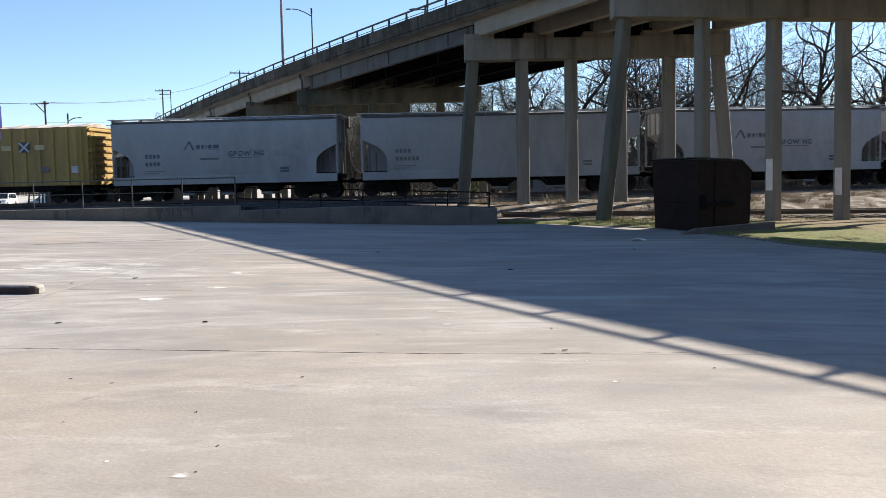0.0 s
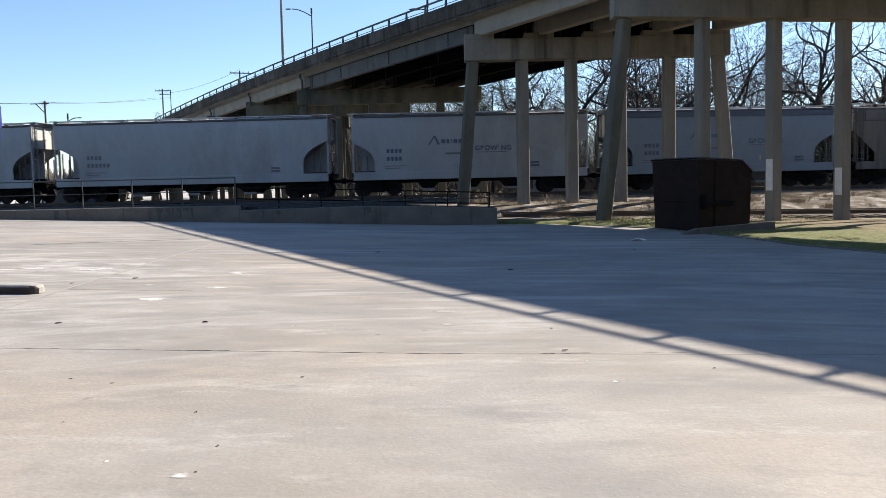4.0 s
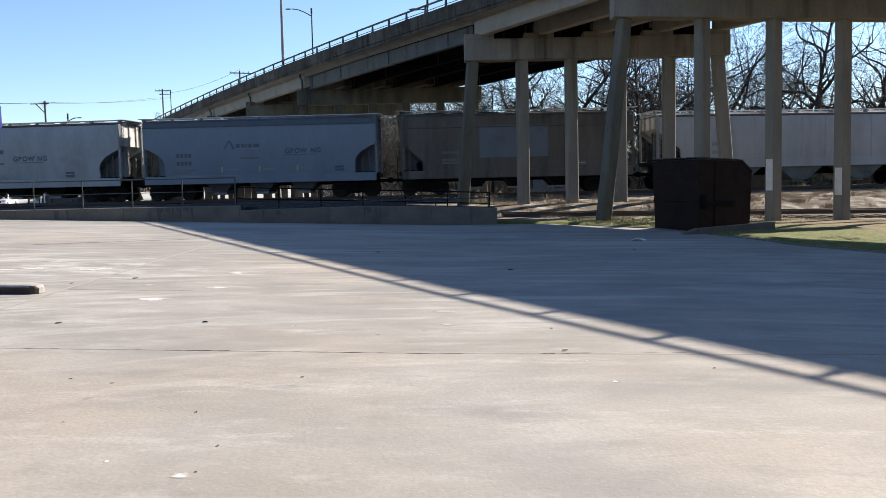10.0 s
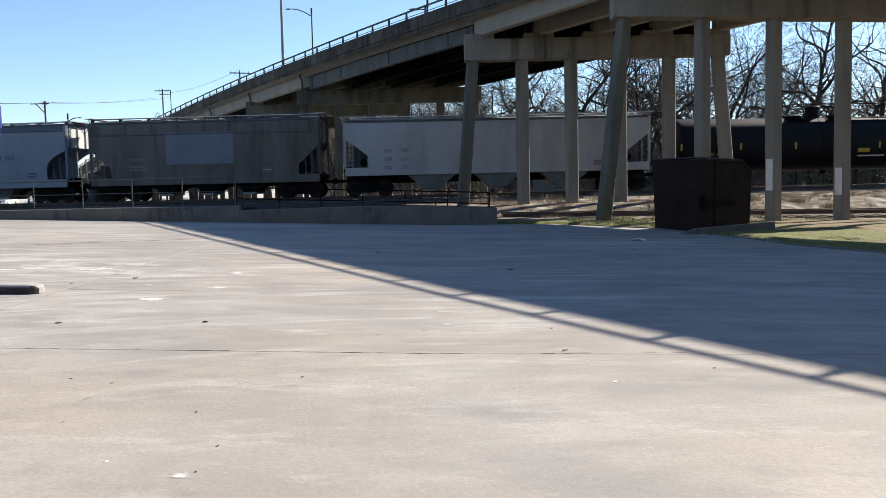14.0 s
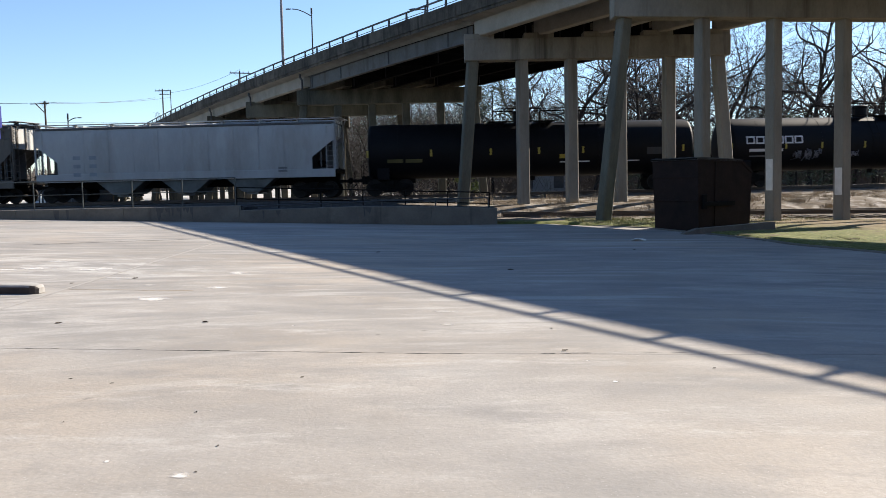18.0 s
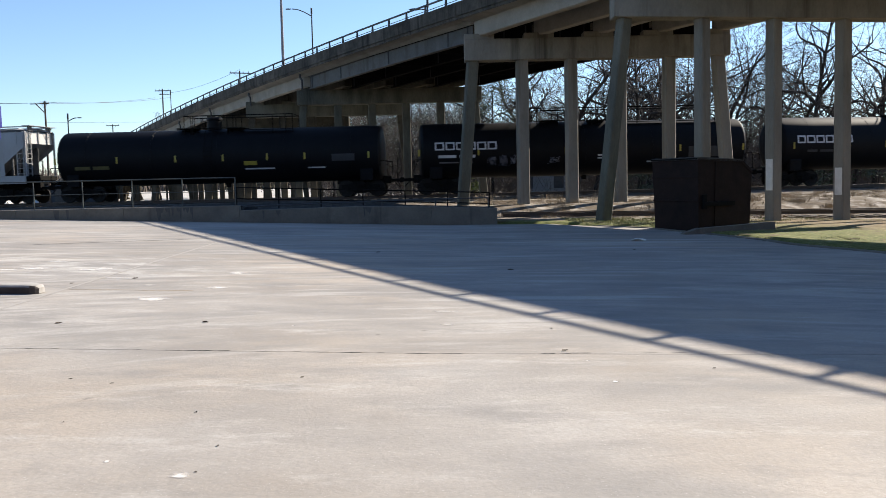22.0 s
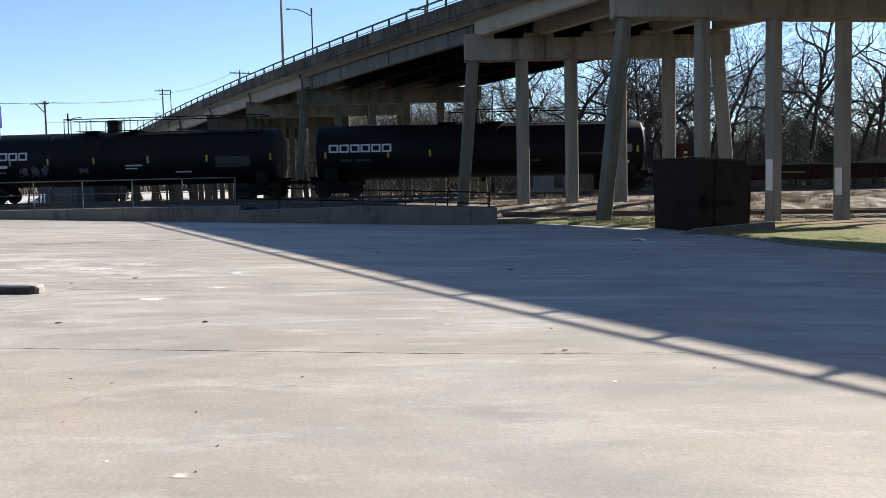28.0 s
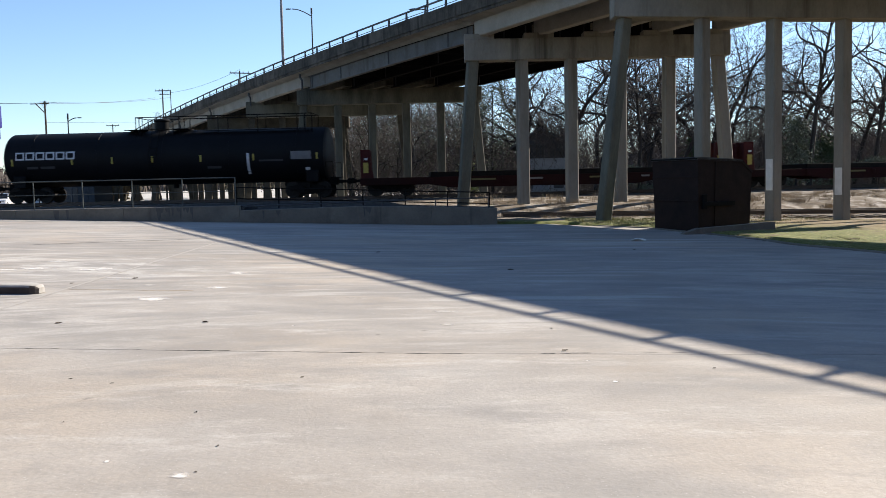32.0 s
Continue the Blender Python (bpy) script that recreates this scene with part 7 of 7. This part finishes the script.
M["leaf_yellow"] = surface("sunlit_leaf", (0.12, 0.14, 0.03), (0.24, 0.25, 0.06), 0.9, 0.7, bump=0)
M["leaf_grey"] = surface("dull_leaf", (0.065, 0.080, 0.050), (0.130, 0.145, 0.095), 0.9, 0.75, bump=0)
evergreen("broadleaf_evergreen", "dark leafy evergreen tree behind the railway", 4.9, 86, 11.5, 2.6, 5200, 3, 3.0, False, 0.19, "leaf_grey")
for x, y, h, r, sd in ((-7.5, 96, 10.5, 2.6, 21), (-3.0, 93, 11.5, 2.8, 22), (0.8, 97, 12.0, 3.0, 23), (3.4, 92, 10.5, 2.4, 24)):
    evergreen("broadleaf_evergreen", "dull grey-green leafy tree behind the railway", x, y, h, r, 3800, sd, 1.5, False, 0.20, "leaf_grey")
for x, y, h, r, sd in ((-17.5, 112, 10.0, 3.2, 31), (-24.5, 124, 10.5, 3.4, 32), (-31.5, 136, 9.5, 3.2, 33)):
    evergreen("broadleaf_evergreen", "dull grey-green leafy tree behind the bridge", x, y, h, r, 2600, sd, 2.0, False, 0.26, "leaf_grey")
evergreen("cedar", "dull grey-green cedar at the wood's edge", 31.2, 79, 6.4, 2.3, 4200, 5, 0.3, True, 0.19, "leaf_grey")
evergreen("cedar", "dense dark green cedar at the wood's edge", 34.5, 81, 5.0, 2.0, 3600, 6, 0.2, True, 0.20)
evergreen("cedar", "dense dark green cedar at the wood's edge", 24.0, 84, 5.5, 1.8, 3200, 7, 0.2, True, 0.20)
evergreen("evergreen_bush", "sunlit yellow-green bush by the tracks", 2.15, 74, 3.0, 1.0, 900, 8, 0.2, False, 0.16, "leaf_yellow")
evergreen("evergreen_bush", "dull green bush under the bare trees", 17.5, 80, 2.6, 1.6, 1100, 9, 0.1, False, 0.22, "leaf_grey")
evergreen("evergreen_bush", "dull green bush under the bare trees", 38.5, 79, 2.8, 1.8, 1200, 10, 0.1, False, 0.22, "leaf_grey")

# ---------------------------------------------------------------- house among the trees
M["shingle"] = surface("roof_shingle", (0.05, 0.047, 0.045), (0.09, 0.085, 0.08), 2, 0.9, bump=0.3)
M["siding"] = surface("dull_siding", (0.20, 0.20, 0.20), (0.30, 0.30, 0.295), 1, 0.7, bump=0.05)
ob = thing("house", "dark-roofed house with a dull pale lower wall among the trees", "house", pose(10.15, 86.0, ground_z(10.4, 86), 0, 0, -12))
part("wall", Shape().box(-2.4, 2.4, -4, 4, -0.2, 3.75), M["siding"], ob)
part("upper_wall", Shape().box(-2.42, 2.42, -4.02, 4.02, 3.755, 5.0), M["shingle"], ob)
part("roof", Shape().prism([(-3.0, 4.75), (-0.2, 6.55), (3.0, 4.95), (3.0, 4.80), (-0.2, 6.38), (-3.0, 4.60)], -4.6, 4.6, "y"), M["shingle"], ob)
gable = part("gable", Shape().prism([(-2.42, 5.01), (-0.2, 6.3), (2.42, 5.01)][::-1], -4.02, 4.02, "y"), M["shingle"], ob)
for k in range(9):
    x = -2.2 + 0.55 * k
    part("batten", Shape().box(x - 0.05, x + 0.05, -4.08, -4.03, 3.8, 5.0), M["fascia"], gable)
part("chimney", Shape().cbox(-0.95, -0.25, -0.4, 0.4, 5.6, 7.45, 0.03), M["fascia"], ob)
for x in (-1.4, 1.4):
    wd = part("window", Shape().box(x - 0.45, x + 0.45, -4.03, -3.98, 1.0, 2.4), M["shingle"], ob)
    part("frame", Shape().box(x - 0.53, x + 0.53, -4.05, -4.0, 2.4, 2.5).box(x - 0.53, x + 0.53, -4.06, -4.0, 0.9, 1.0), M["siding"], wd)

# ---------------------------------------------------------------- grass and weeds, too many to count
M["blade"] = surface("grass_blade", (0.105, 0.125, 0.032), (0.215, 0.225, 0.080), 1.5, 0.8, bump=0, dirt=(0.33, 0.27, 0.16), dirt_scale=0.8, dirt_part=0.45)
M["straw"] = surface("dry_weed", (0.17, 0.13, 0.08), (0.36, 0.28, 0.18), 1.5, 0.85, bump=0)
s = Shape()
count = 0
while count < 42000:
    y = rng.uniform(16, 37)
    x = edge_x(min(y, 33)) + rng.uniform(0.15, 12)
    if y > 33.5 and x < 3:
        continue
    z = ground_z(x, y)
    tuft = noise.noise((x * 1.7, y * 1.7, 5.0))
    if tuft < -0.18:
        continue
    hh = rng.uniform(0.008, 0.030) + 0.05 * max(0.0, tuft)
    a = rng.uniform(0, 6.283)
    dx, dy = 0.016 * math.cos(a), 0.016 * math.sin(a)
    lx, ly = rng.gauss(0, 0.03), rng.gauss(0, 0.03)
    s.add([(x - dx, y - dy, z - 0.03), (x + dx, y + dy, z - 0.03), (x + lx, y + ly, z + hh)], [(0, 1, 2)])
    count += 1
tagged(part("grass", s, M["blade"]), "short patchy winter grass", "grass", kind="stuff")
s = Shape()
for i in range(1300):
    y = rng.choice((rng.uniform(37, 41), rng.uniform(41, 48.5), rng.uniform(44, 48.5)))
    x = rng.uniform(2, 27)
    if y < 38 and x < 4:
        continue
    z = ground_z(x, y)
    big = rng.random() < 0.22
    for k in range(14 if not big else 34):
        hh = rng.uniform(0.03, 0.09) * (1.9 if big else 1)
        a = rng.uniform(0, 6.283)
        px_, py_ = x + rng.gauss(0, 0.12), y + rng.gauss(0, 0.12)
        lx, ly = rng.gauss(0, 0.16), rng.gauss(0, 0.16)
        s.add([(px_ - 0.012 * math.cos(a), py_ - 0.012 * math.sin(a), z - 0.04), (px_ + 0.012 * math.cos(a), py_ + 0.012 * math.sin(a), z - 0.04), (px_ + lx, py_ + ly, z + hh)], [(0, 1, 2)])
for i in range(60):
    x, y = rng.uniform(5, 27), rng.uniform(40.5, 48.6)
    z = ground_z(x, y)
    for k in range(60):
        px_, py_ = x + rng.gauss(0, 0.22), y + rng.gauss(0, 0.2)
        s.add([(px_ - 0.012, py_, z - 0.04), (px_ + 0.012, py_, z - 0.04), (px_ + rng.gauss(0, 0.15), py_ + rng.gauss(0, 0.15), z + rng.uniform(0.06, 0.30))], [(0, 1, 2)])
for i in range(60):
    x, y = rng.choice((5.6, 8.2, 2.1)) + rng.gauss(0, 0.5), 44.4 + rng.gauss(0, 0.35)
    z = ground_z(x, y)
    for k in range(5):
        s.tube((x, y, z - 0.03), (x + rng.gauss(0, 0.22), y + rng.gauss(0, 0.22), z + rng.uniform(0.15, 0.6)), 0.008, 0.004, 3, False)
tagged(part("dry_weeds", s, M["straw"]), "dry straw-coloured weeds along the tracks", "weeds", kind="stuff")


# ---------------------------------------------------------------- the train under way
def motions():
    for ob, rows in MOVES:
        walk(ob, rows)


motions()
